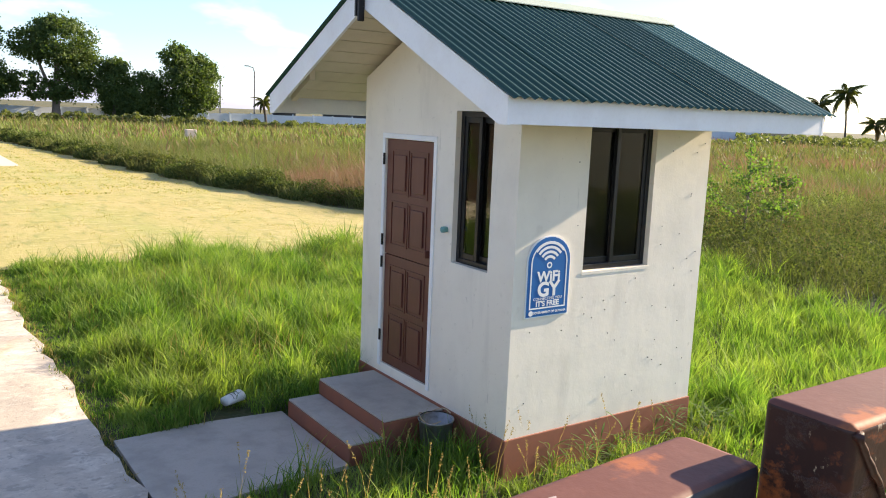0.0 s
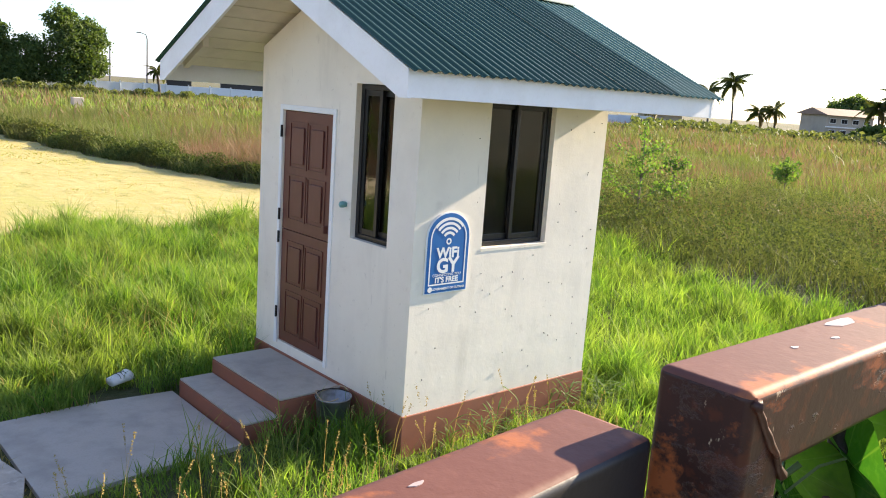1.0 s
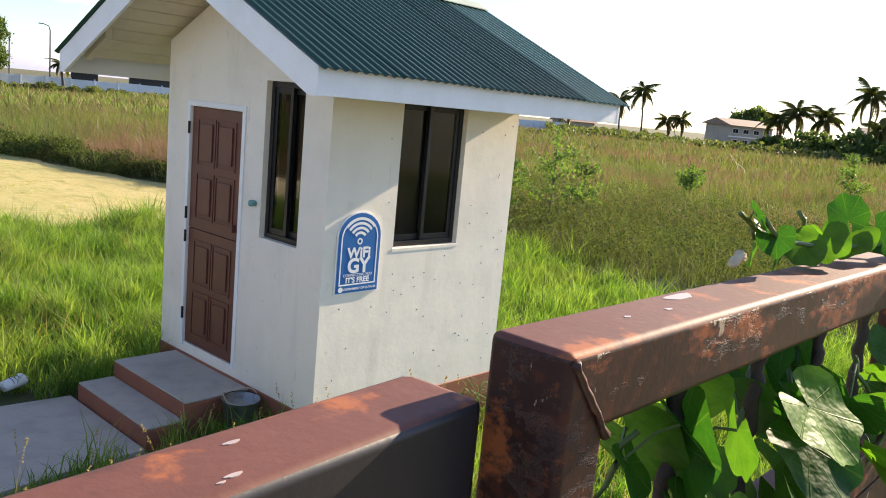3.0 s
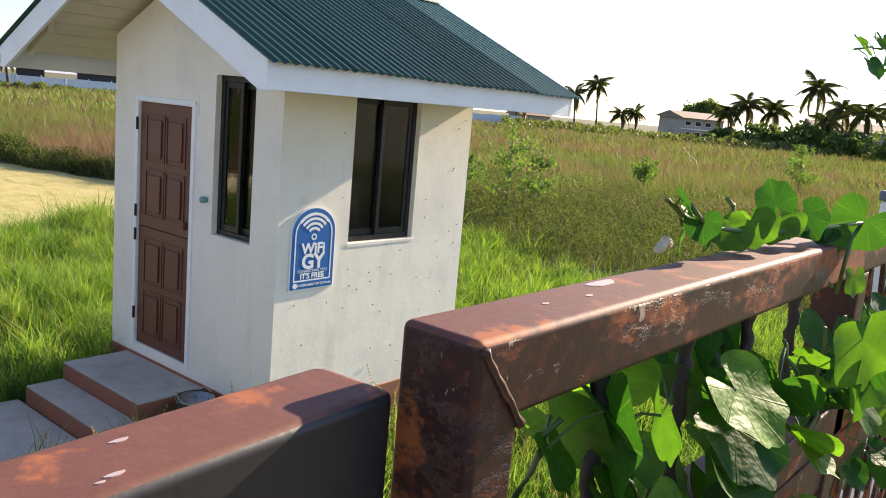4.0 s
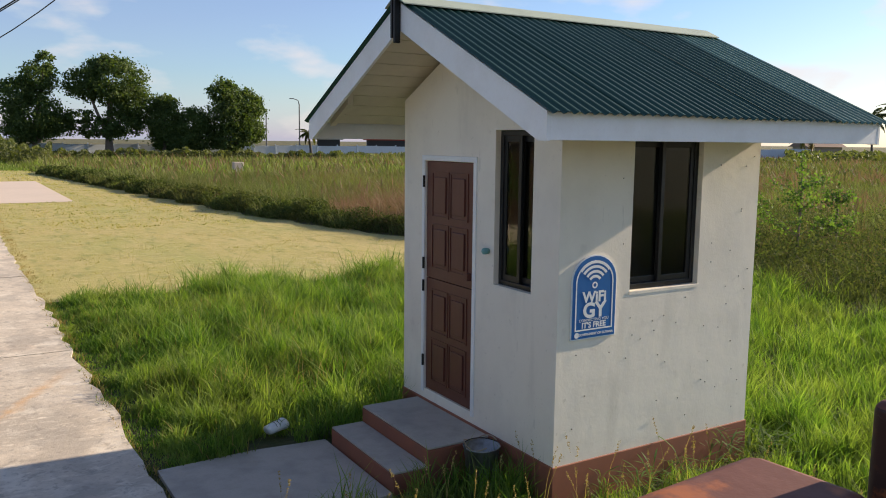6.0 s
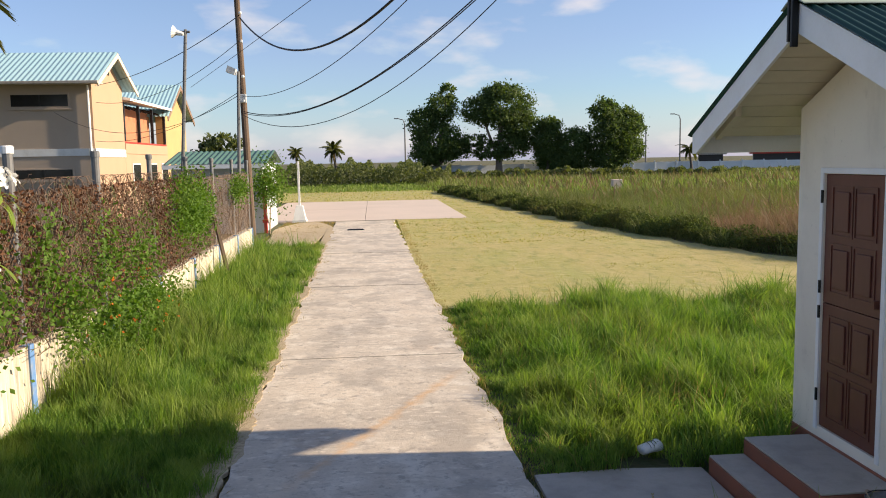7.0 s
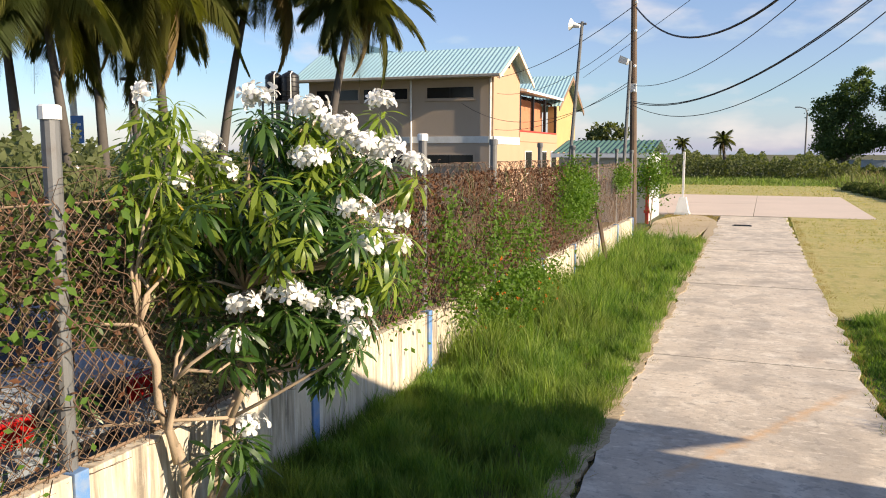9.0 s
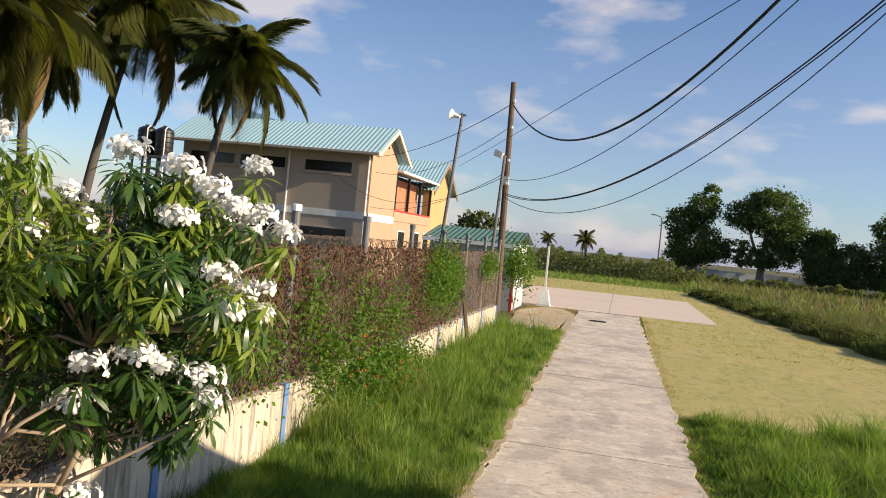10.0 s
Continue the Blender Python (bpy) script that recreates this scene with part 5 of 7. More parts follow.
def build_frangipani():
    g = np.random.default_rng(44)
    base = Vector((-6.97, 0.05, -0.05))
    bush = thing("frangipani_bush", base, "flowering frangipani bush with clusters of white blossoms", "bush")
    fork = Vector((-7.02, -0.42, 1.50)) - base

    def limb(a, b, ra, rb, sag=0.1):
        a, b = Vector(a), Vector(b)
        mid1 = a.lerp(b, 0.35) + Vector((g.uniform(-1, 1), g.uniform(-1, 1), g.uniform(-0.3, 0.6))) * sag
        mid2 = a.lerp(b, 0.7) + Vector((g.uniform(-1, 1), g.uniform(-1, 1), g.uniform(-0.3, 0.6))) * sag
        part("branch", tube([a, mid1, mid2, b], [ra, ra * 0.8 + rb * 0.2, rb * 1.2, rb], 7), PALE_BARK, bush, "", True)
        return b

    limb((0, 0, 0), (-0.02, -0.22, 0.72), 0.038, 0.03, 0.05)
    t1 = limb((-0.02, -0.22, 0.70), fork, 0.03, 0.024, 0.04)
    t2 = limb((0.02, 0.02, 0.05), (0.10, 0.30, 0.95), 0.034, 0.026, 0.06)
    t3 = limb((0.0, 0.05, 0.1), (0.22, 0.05, 0.85), 0.03, 0.022, 0.06)
    t4 = limb((-0.02, -0.22, 0.6), (0.1, -0.35, 1.2), 0.024, 0.018, 0.06)
    hubs = [t1, t2, t3, t4, Vector((0.2, 0.6, 1.5)), Vector((0.25, 0.2, 1.7))]
    limb(t2, hubs[4], 0.024, 0.018)
    limb(t3, hubs[5], 0.022, 0.016)
    centre, radii = np.array((0.50, 0.36, 1.93)), np.array((0.74, 0.98, 1.0))
    heads = ((-0.23, -0.14, 2.96), (0.46, 0.07, 2.92), (0.73, 0.22, 2.85), (0.90, 0.32, 2.75), (1.05, 0.62, 2.93), (1.03, 0.40, 2.64), (1.14, 0.50, 2.60), (1.28, 0.64, 2.51),
             (0.79, 0.15, 2.55), (0.11, -0.28, 2.40), (0.26, -0.16, 2.63), (0.38, -0.14, 2.48), (0.63, -0.03, 2.19), (1.03, 0.28, 2.23), (1.25, 0.51, 2.14), (1.09, 0.32, 2.01),
             (0.63, -0.04, 2.02), (0.45, -0.13, 1.63), (0.37, -0.14, 1.40), (0.69, 0.01, 1.71), (0.81, 0.11, 1.63), (0.98, 0.25, 1.59), (1.00, 0.31, 1.43), (0.29, 0.12, 0.77))
    small = {0, 9, 10, 11, 12, 14, 16}
    tips = []
    for n, p in enumerate(heads):
        q = np.array(p) - (0, 0, 0.11)
        tips.append((q, (q - centre) / np.linalg.norm(q - centre), 1.0, 1 if n in small else 2))
    tries = 0
    while len(tips) < 175 and tries < 9000:
        tries += 1
        d = g.normal(size=3)
        d /= np.linalg.norm(d)
        k = g.uniform(0.35, 0.97)
        p = centre + d * radii * k
        if p[2] < 0.5 or (p[2] < 2.0 and p[1] - 0.55 * p[0] < -0.22):
            continue
        if p[2] < 1.2 and (p[1] > 0.7 or p[0] < 0.2):
            continue
        if any(np.linalg.norm(p - q[0]) < 0.12 for q in tips):
            continue
        back = d[1] > 0.3 and k > 0.75 and d[2] > -0.3
        tips.append((p, d, k, 2 if back and g.uniform() < 0.4 else 0))
    for x, y, z in ((0.20, -0.12, 0.62), (0.30, 0.10, 0.50), (0.32, -0.05, 0.72), (-0.30, -0.62, 1.62), (-0.12, -0.22, 2.75), (-0.05, -0.30, 2.55), (0.05, -0.32, 2.25),
                    (-0.22, -0.30, 2.42), (-0.10, -0.42, 2.30), (0.10, -0.40, 2.42), (-0.28, -0.20, 2.62), (0.15, -0.30, 2.66), (-0.02, -0.12, 2.86), (-0.20, -0.38, 2.12), (0.12, -0.42, 2.05), (-0.05, -0.20, 1.95), (-0.25, -0.10, 1.80), (0.10, -0.10, 1.75), (-0.15, 0.05, 1.50), (0.0, 0.15, 1.30), (-0.55, -0.50, 1.02), (-0.62, -0.62, 0.86)):
        tips.append((np.array((x, y, z)), np.array((0.5, -0.3, 0.5)), 1.0, 0))
    for n, (p, d, k, bloom) in enumerate(tips):
        p = Vector(p)
        hub = min(hubs, key=lambda h: (h - p).length + max(0, h.z - p.z))
        if n % 2 == 0 or bloom:
            limb(hub, p, 0.013, 0.008, 0.07)
        aim = Vector((d[0], d[1], max(0.0, d[2]) * 0.6 + 1.1)).normalized()
        m = Matrix.Translation(p) @ aim.to_track_quat("Z", "Y").to_matrix().to_4x4()
        young = k > 0.7 and p.z > 1.7 and p.y - 0.55 * p.x < 0.1 and g.uniform() < 0.8
        ob = tri_object("leaf_rosette", *rosette_arrays(g, 30, 0.165 if k > 0.8 else 0.15), YOUNG_LEAF if young else BUSH_LEAF, bush, smooth=True)
        ob.matrix_basis = m
        if n % 15 == 9:
            ob = tri_object("yellow_leaf", *spoon_leaf(g, 0.2), YELLOW_LEAF, bush, smooth=True)
            ob.matrix_basis = m @ Matrix.Rotation(1.0, 4, "Y")
        if bloom:
            ob = tri_object("blossom", *flower_arrays(g, int(g.integers(17, 26)) if bloom == 2 else int(g.integers(6, 10)), 0.14 if bloom == 2 else 0.09), PETAL, bush)
            ob.matrix_basis = Matrix.Translation(p + Vector((0, 0, 0.12)))


build_frangipani()

# ---------------------------------------------------------------- buildings


def ribbed(x0, x1, y0, z0, y1, z1, parent, material, name="roof"):
    return corrugated(x0, x1, y0, z0, y1, z1, 0.22, 0.025, material, parent, name)


def build_house():
    house = thing("two_storey_house", (-15.1, 31.1, 0.25), "two-storey tan house with pale blue ribbed roof", "house")
    # front wing: x -9.6..0, y 0..4.2
    part("wall", box(-9.6, -0.2, 0, 0.2, -0.1, 5.9), HOUSE_WALL, house)
    part("wall", box(-9.6, -9.4, 0.2, 4.2, -0.1, 5.9), HOUSE_WALL, house)
    bm = prism([(-0.2, 0.0, -0.1), (-0.2, 4.2, -0.1), (-0.2, 4.2, 5.9), (-0.2, 2.1, 7.08), (-0.2, 0, 5.9)], (0.2, 0, 0))
    part("wall", bm, HOUSE_PEACH, house, "sunlit peach gable wall")
    part("wall", box(-9.4, -0.2, 4.0, 4.2, -0.1, 5.9), HOUSE_WALL, house)
    ribbed(-10.2, 0.55, -0.75, 5.78, 2.1, 7.28, house, BLUE_ROOF)
    ribbed(-10.2, 0.55, 4.95, 5.78, 2.1, 7.28, house, BLUE_ROOF)
    part("gutter", box(-10.2, 0.55, -0.86, -0.74, 5.66, 5.78, 0.02), GREY_CEMENT, house)
    part("eave_soffit", box(-10.15, 0.5, -0.7, -0.004, 5.70, 5.74), SOFFIT, house)
    for s in (0, 1):
        y_e = -0.75 if s == 0 else 4.95
        part("barge_board", prism([(0.5, y_e, 5.74), (0.5, y_e, 5.54), (0.5, 2.1, 7.01), (0.5, 2.1, 7.23)], (0.05, 0, 0)), SOFFIT, house)
    part("gable_vent", box(0.004, 0.03, 1.8, 2.4, 6.3, 6.8), DARK_LOUVRE, house)
    bm = prism([(-7.6, 2.1, 7.2), (-7.6, 2.1, 7.75), (-5.9, 2.1, 7.29)], (0, 0.06, 0))
    part("gablet", bm, BLUE_ROOF, house)
    part("string_course", box(-9.62, 0.03, -0.03, -0.002, 2.75, 3.05), WHITE_PAINT, house, "white band between storeys")
    part("string_course", box(0.002, 0.03, -0.03, 4.2, 2.70, 3.05), WHITE_PAINT, house, "white band between storeys")
    for x in (-9.2, -6.6, -3.3):
        for z0, z1, w in ((4.75, 5.35, 2.4), (1.75, 2.25, 2.4)):
            win = part("window", box(x, x + w, -0.035, -0.003, z0, z1, 0.01), HOUSE_WALL, house, "long dark louvred strip window")
            part("pane", box(x + 0.06, x + w - 0.06, -0.045, -0.036, z0 + 0.06, z1 - 0.06), DARK_LOUVRE, win)
            part("mullion", box(x + w / 2 - 0.03, x + w / 2 + 0.03, -0.055, -0.046, z0 + 0.06, z1 - 0.06), BLACK_FRAME, win)
            part("window_sill", box(x - 0.05, x + w + 0.05, -0.08, -0.004, z0 - 0.08, z0 - 0.003), HOUSE_WALL, win)
    for x in (-4.05, -0.12):
        part("downpipe", tube([(x, -0.09, 0), (x, -0.09, 5.66)], 0.05, 8), WHITE_PAINT, house)
    # wing with recessed balcony behind: y 4.2..12.2
    part("wall", box(-9.4, -2.2, 4.2, 12.2, -0.1, 5.3), HOUSE_WALL, house)
    part("wall", box(-2.2, 0.0, 4.21, 12.2, -0.1, 2.85), HOUSE_PEACH, house, "peach ground storey below the balcony")
    bal = part("balcony_parapet", box(-0.18, 0.04, 4.21, 12.0, 2.86, 3.35, 0.02), HOUSE_PEACH, house)
    part("rail", box(-0.1, 0.0, 4.21, 12.0, 3.36, 3.44, 0.01), RED_PAINT, bal)
    part("balcony_wall", box(-1.0, -0.9, 4.3, 12.0, 2.86, 5.3), TERRACOTTA, house)
    for y in (4.4, 6.9, 9.4, 11.9):
        part("column", box(-0.14, 0.0, y - 0.07, y + 0.07, 3.45, 5.25, 0.01), BLACK_FRAME, house)
    part("canopy", prism([(-2.4, 4.25, 5.75), (0.35, 4.25, 5.33), (0.35, 4.25, 5.46), (-2.4, 4.25, 5.9)], (0, 8.0, 0)), WHITE_PAINT, house, "white sloping balcony canopy")
    for k in range(9):
        y = 4.5 + 0.9 * k
        part("truss", prism([(-0.88, y, 5.3), (0.0, y, 4.95), (0.0, y, 5.02), (-0.88, y, 5.37)], (0, 0.05, 0)), BLACK_FRAME, house)
    for y in (5.2, 8.3, 10.6):
        win = part("window", box(0.003, 0.04, y, y + 1.3, 1.2, 2.4, 0.01), WHITE_PAINT, house, "dark ground-floor window")
        part("pane", box(0.041, 0.05, y + 0.06, y + 1.24, 1.26, 2.34), DARK_LOUVRE, win)
    # rear gable
    bm = prism([(-0.6, 12.2, -0.1), (-0.6, 17.6, -0.1), (-0.6, 17.6, 5.2), (-0.6, 14.9, 6.8), (-0.6, 12.2, 5.2)], (0.45, 0, 0))
    part("wall", bm, HOUSE_YELLOW, house, "yellow rear gable wall")
    ribbed(-8.0, 0.3, 11.5, 5.0, 14.9, 7.05, house, BLUE_ROOF)
    ribbed(-8.0, 0.3, 18.3, 5.0, 14.9, 7.05, house, BLUE_ROOF)
    for y_e in (11.5, 18.3):
        part("barge_board", prism([(0.25, y_e, 4.98), (0.25, y_e, 4.73), (0.25, 14.9, 6.75), (0.25, 14.9, 7.0)], (0.05, 0, 0)), FAR_ROOF, house)


def build_gatehouse():
    g = thing("gatehouse", (-7.6, 26.4, 0), "low grey gatehouse with green corrugated roof and red gatepost", "outbuilding")
    part("wall", box(-3.3, 0.0, 0, 0.15, -0.1, 2.55), STEEL_PLATE, g)
    part("wall", box(-0.15, 0.0, 0.15, 4.2, -0.1, 2.55), STEEL_PLATE, g)
    part("wall", box(-3.3, -3.15, 0.15, 4.2, -0.1, 2.55), STEEL_PLATE, g)
    part("wall", box(-3.15, -0.15, 4.05, 4.2, -0.1, 2.55), STEEL_PLATE, g)
    corrugated(-3.5, 0.25, -0.5, 2.55, 2.1, 3.05, 0.2, 0.04, ROOF_PALE, g, "roof_sheet")
    corrugated(-3.5, 0.25, 4.7, 2.55, 2.1, 3.05, 0.2, 0.04, ROOF_PALE, g, "roof_sheet")
    part("fascia_board", box(-3.5, 0.25, -0.52, -0.49, 2.38, 2.53), WHITE_TRIM, g)
    part("opening", box(-2.8, -0.8, -0.03, -0.004, 1.2, 2.1, 0.01), STEEL_PLATE, g)
    part("gatepost", box(0.02, 0.14, -0.25, -0.12, -0.1, 2.1, 0.01), RED_PAINT, g, "red painted steel gatepost")
    for z in (0.35, 1.9):
        part("bracket", box(-0.02, 0.2, -0.32, -0.251, z, z + 0.12, 0.01), RED_PAINT, g)
    m = thing("marker_post", (-6.72, 31.3, 0), "white post set in a tapered concrete foot", "post")
    part("foot", prism([(-0.30, -0.30, -0.05), (0.30, -0.30, -0.05), (0.30, 0.30, -0.05), (-0.30, 0.30, -0.05)], (0, 0, 0.12)), WHITE_PAINT, m)
    bm = bmesh.new()
    bmesh.ops.create_cone(bm, cap_ends=True, segments=4, radius1=0.38, radius2=0.20, depth=0.62, matrix=Matrix.Translation((0, 0, 0.385)) @ Matrix.Rotation(radians(45), 4, "Z"))
    part("foot", bm, WHITE_PAINT, m)
    part("post", box(-0.045, 0.045, -0.045, 0.045, 0.696, 2.6, 0.008), WHITE_PAINT, m)
    cover = thing("drain_cover", (-4.2, 26.1, 0.0), "small dark iron drain cover on the driveway", "drain cover")
    part("frame", box(-0.32, 0.32, -0.22, 0.22, -0.02, 0.012, 0.005), BLACK_IRON, cover)
    for k in range(5):
        part("bar", box(-0.28, 0.28, -0.18 + 0.08 * k, -0.15 + 0.08 * k, 0.0125, 0.03, 0.004), BLACK_IRON, cover)
    st = thing("leaning_stick", (-6.75, 14.0, -0.05), "dark weathered plank leaning against the fence", "plank")
    part("plank", tube([(0, 0, 0), (-0.3, 0.1, 1.45)], 0.05, 5), POLE_WOOD, st)


def build_far_buildings():
    b = thing("far_house", (160, 68, 0), "distant two-storey cream house with brown roof", "house", turn=-22)
    part("wall", box(0, 12, 0, 7, -0.1, 4.5), FAR_WALL, b)
    part("roof", prism([(-0.8, -1.0, 4.5), (-0.8, 8.0, 4.5), (-0.8, 3.5, 5.9)], (13.6, 0, 0)), FAR_ROOF, b)
    for k in range(4):
        for z in (0.7, 2.9):
            win = part("window", box(0.8 + 2.9 * k, 2.4 + 2.9 * k, -0.06, -0.003, z, z + 1.0), WHITE_PAINT, b)
            for j in range(2):
                part("pane", box(0.9 + 2.9 * k + 0.74 * j, 1.58 + 2.9 * k + 0.74 * j, -0.09, -0.061, z + 0.1, z + 0.9), DARK_LOUVRE, win)
    part("band", box(-0.1, 12.1, -0.3, -0.01, 2.1, 2.35), WHITE_PAINT, b)
    c = thing("far_shed", (150, 98, 0), "distant small shed with red-brown roof", "shed", turn=-20)
    part("wall", box(-4, 4, 0, 5, -0.1, 2.2), FAR_WALL, c)
    part("roof", prism([(-4.6, -0.8, 2.2), (-4.6, 5.8, 2.2), (-4.6, 2.5, 3.5)], (9.2, 0, 0)), FAR_ROOF, c)
    w = thing("far_warehouse", (178, 30, 0), "distant long low building with pale roof", "building", turn=-60)
    part("wall", box(-16, 16, 0, 10, -0.1, 4.6), FAR_WALL, w)
    part("roof", prism([(-17, -1, 4.6), (-17, 11, 4.6), (-17, 5, 6.4)], (34, 0, 0)), FAR_ROOF, w)
    for k in range(7):
        part("opening", box(-14 + 4 * k, -12 + 4 * k, -0.05, -0.003, 1.0, 3.0), DARK_LOUVRE, w)
    for x, y, wd, label in ((45, 109, 3.4, "distant dark stall with flat roof"), (54, 107, 6.5, "distant open stall with striped red roof"), (30, 112, 3.0, "distant small green hut behind the fence")):
        s = thing("far_stall", (x, y, 0), label, "stall", turn=-24)
        part("wall", box(-wd / 2, wd / 2, 0, 3, -0.1, 2.6), BLACK_PLASTIC if "green" not in label else ROOF_PALE, s)
        part("roof", box(-wd / 2 - 0.5, wd / 2 + 0.5, -0.6, 3.4, 2.6, 2.85), RED_PAINT if "red" in label else GREY_CEMENT, s)
        if "red" in label:
            for k in range(5):
                part("roof_stripe", box(-wd / 2 + 0.4 + 1.3 * k, -wd / 2 + 1.0 + 1.3 * k, -0.62, 3.42, 2.85, 2.88), WHITE_PAINT, s)
    f = thing("far_fence", (0, 0, 0), "long white sheet-metal boundary fence across the field", "fence")
    pts = [(2.5, 104.5), (14, 105), (26, 104.5), (38, 104), (50, 103), (62, 101.5), (74, 99.5), (86, 97), (98, 94), (112, 90.5), (128, 86)]
    for (xa, ya), (xb, yb) in zip(pts, pts[1:]):
        n = 4
        for k in range(n):
            x0, y0 = xa + (xb - xa) * k / n, ya + (yb - ya) * k / n
            x1, y1 = xa + (xb - xa) * (k + 1) / n, ya + (yb - ya) * (k + 1) / n
            a = math.atan2(y1 - y0, x1 - x0)
            L = math.hypot(x1 - x0, y1 - y0)
            ob = part("panel", box(0.08, L - 0.08, 0, 0.06, 0.0, 1.75 + 0.06 * math.sin(5 * k + xa)), WHITE_FENCE, f)
            ob.matrix_basis = Matrix.Translation((x0, y0, 0)) @ Matrix.Rotation(a, 4, "Z")
            ob = part("post", box(-0.07, 0.07, -0.05, 0.09, -0.05, 1.9), WHITE_FENCE, f)
            ob.matrix_basis = Matrix.Translation((x0, y0, 0)) @ Matrix.Rotation(a, 4, "Z")
    for x, y, h in ((41.6, 112, 8.6), (38.5, 118, 7.4), (1.2, 112, 8.5)):
        lamp = thing("street_lamp", (x, y, 0), "distant grey street lamp with curved arm", "street lamp", "street lamps")
        part("pole", tube([(0, 0, -0.05), (0, 0, h - 0.8), (-0.2, 0, h - 0.2), (-0.9, 0, h)], [0.13, 0.09, 0.07, 0.06], 7), GALV, lamp)
        part("head", box(-1.5, -0.85, -0.12, 0.12, h - 0.06, h + 0.08, 0.03), GALV, lamp)
    stump = thing("concrete_marker", (13.7, 52, 0), "small brown concrete marker block in the grass", "marker")
    part("block", box(-0.35, 0.35, -0.3, 0.3, -0.05, 0.95, 0.04), PALE_CONCRETE, stump)


build_house()
build_gatehouse()
build_far_buildings()

# ---------------------------------------------------------------- poles, cables, car, tanks


def cable(name, a, b, sag, radius, label, n=22):
    a, b = Vector(a), Vector(b)
    pts = []
    for k in range(n + 1):
        f = k / n
        p = a.lerp(b, f)
        p.z -= sag * 4 * f * (1 - f)
        pts.append(p)
    ob = part(name, tube(pts, radius, 5), CABLE)
    return tagged(ob, label, "cable", "overhead cables")


def build_poles():
    pole = thing("utility_pole", (-7.13, 20.2, -0.05), "dark weathered wooden utility pole", "utility pole")
    part("shaft", tube([(0, 0, 0), (-0.05, 0, 2.5), (-0.16, 0, 7.5)], [0.12, 0.105, 0.08], 10), POLE_WOOD, pole)
    for z in (6.9, 6.1, 5.1, 4.4):
        part("insulator", tube([(-0.05, -0.12, z), (-0.05, -0.2, z), (-0.05, -0.26, z)], [0.03, 0.05, 0.03], 8), WHITE_PAINT, pole)
    part("meter_box", box(-0.20, 0.02, -0.24, -0.11, 4.35, 4.6, 0.02), STEEL_PLATE, pole)
    steel = thing("floodlight_pole", (-7.43, 19.6, -0.05), "slim grey steel pole carrying a floodlight", "light pole")
    part("shaft", tube([(0, 0, 0), (0.19, 0, 5.2)], [0.055, 0.045], 8), GALV, steel)
    part("floodlight", prism([(-0.14, -0.16, 5.18), (0.10, -0.16, 5.10), (0.14, -0.16, 5.26), (-0.08, -0.16, 5.36)], (0, 0.3, 0)), STEEL_PLATE, steel)
    horn = thing("loudspeaker_pole", (-9.42, 21.0, -0.05), "leaning grey steel pole with white horn loudspeaker", "pole")
    part("shaft", tube([(0, 0, 0), (0.47, 0, 6.6)], [0.06, 0.05], 8), GALV, horn)
    bm = bmesh.new()
    add_tube(bm, [(0.42, -0.1, 6.45), (0.22, -0.1, 6.50), (0.11, -0.1, 6.52)], [0.05, 0.09, 0.19], 10)
    part("horn", bm, WHITE_PAINT, horn)
    part("bracket", box(0.27, 0.60, -0.04, 0.04, 6.5, 6.56, 0.01), GALV, horn)
    t = (-7.2, 20.05)
    thick = "black overhead cable sagging from the pole"
    cable("overhead_cable", (*t, 6.72), (0.5, -2.0, 9.05), 2.99, 0.022, thick, 34)
    cable("overhead_cable", (*t, 4.50), (1.0, -2.0, 8.6), 1.66, 0.008, thick, 34)
    cable("overhead_cable", (*t, 4.05), (3.5, -2.0, 11.57), 2.74, 0.012, thick, 34)
    cable("overhead_cable", (*t, 4.00), (3.6, -2.0, 11.5), 2.68, 0.010, thick, 34)
    cable("overhead_cable", (*t, 3.93), (4.2, -2.0, 13.9), 3.88, 0.009, thick, 34)
    cable("overhead_cable", (-9.95, 26.0, 5.31), (1.15, -2.0, 6.41), 0.05, 0.007, thick)
    cable("overhead_cable", (*t, 6.8), (-14.9, 31.0, 5.9), 0.35, 0.012, thick)
    cable("overhead_cable", (*t, 6.1), (-14.9, 31.0, 5.2), 0.6, 0.009, thick)
    cable("overhead_cable", (*t, 4.7), (-15.0, 31.0, 3.6), 0.5, 0.009, thick)
    cable("overhead_cable", (*t, 4.6), (-16.6, 31.0, 4.8), 1.0, 0.009, thick)
    lamp = thing("street_lamp", (-26.5, 20.8, 0), "grey lamp post with flat black floodlight head", "street lamp", "street lamps")
    part("pole", tube([(0, 0, -0.05), (0, 0, 5.3)], [0.07, 0.06], 8), GALV, lamp)
    part("head", box(-0.35, 0.25, -0.15, 0.15, 5.3, 5.42, 0.02), BLACK_PLASTIC, lamp)
    sp = thing("sign_pole", (-29.5, 21.0, 0), "white pole carrying a small blue notice", "sign pole")
    part("pole", tube([(0, 0, -0.05), (-0.15, 0, 5.9)], [0.15, 0.13], 8), WHITE_PAINT, sp)
    part("notice", box(-0.1, 0.55, -0.2, -0.16, 2.9, 4.0), SIGN_BLUE, sp)
    for z in (3.1, 3.35, 3.6):
        part("notice_bar", box(0.0, 0.45, -0.215, -0.201, z, z + 0.1), SIGN_WHITE, sp)
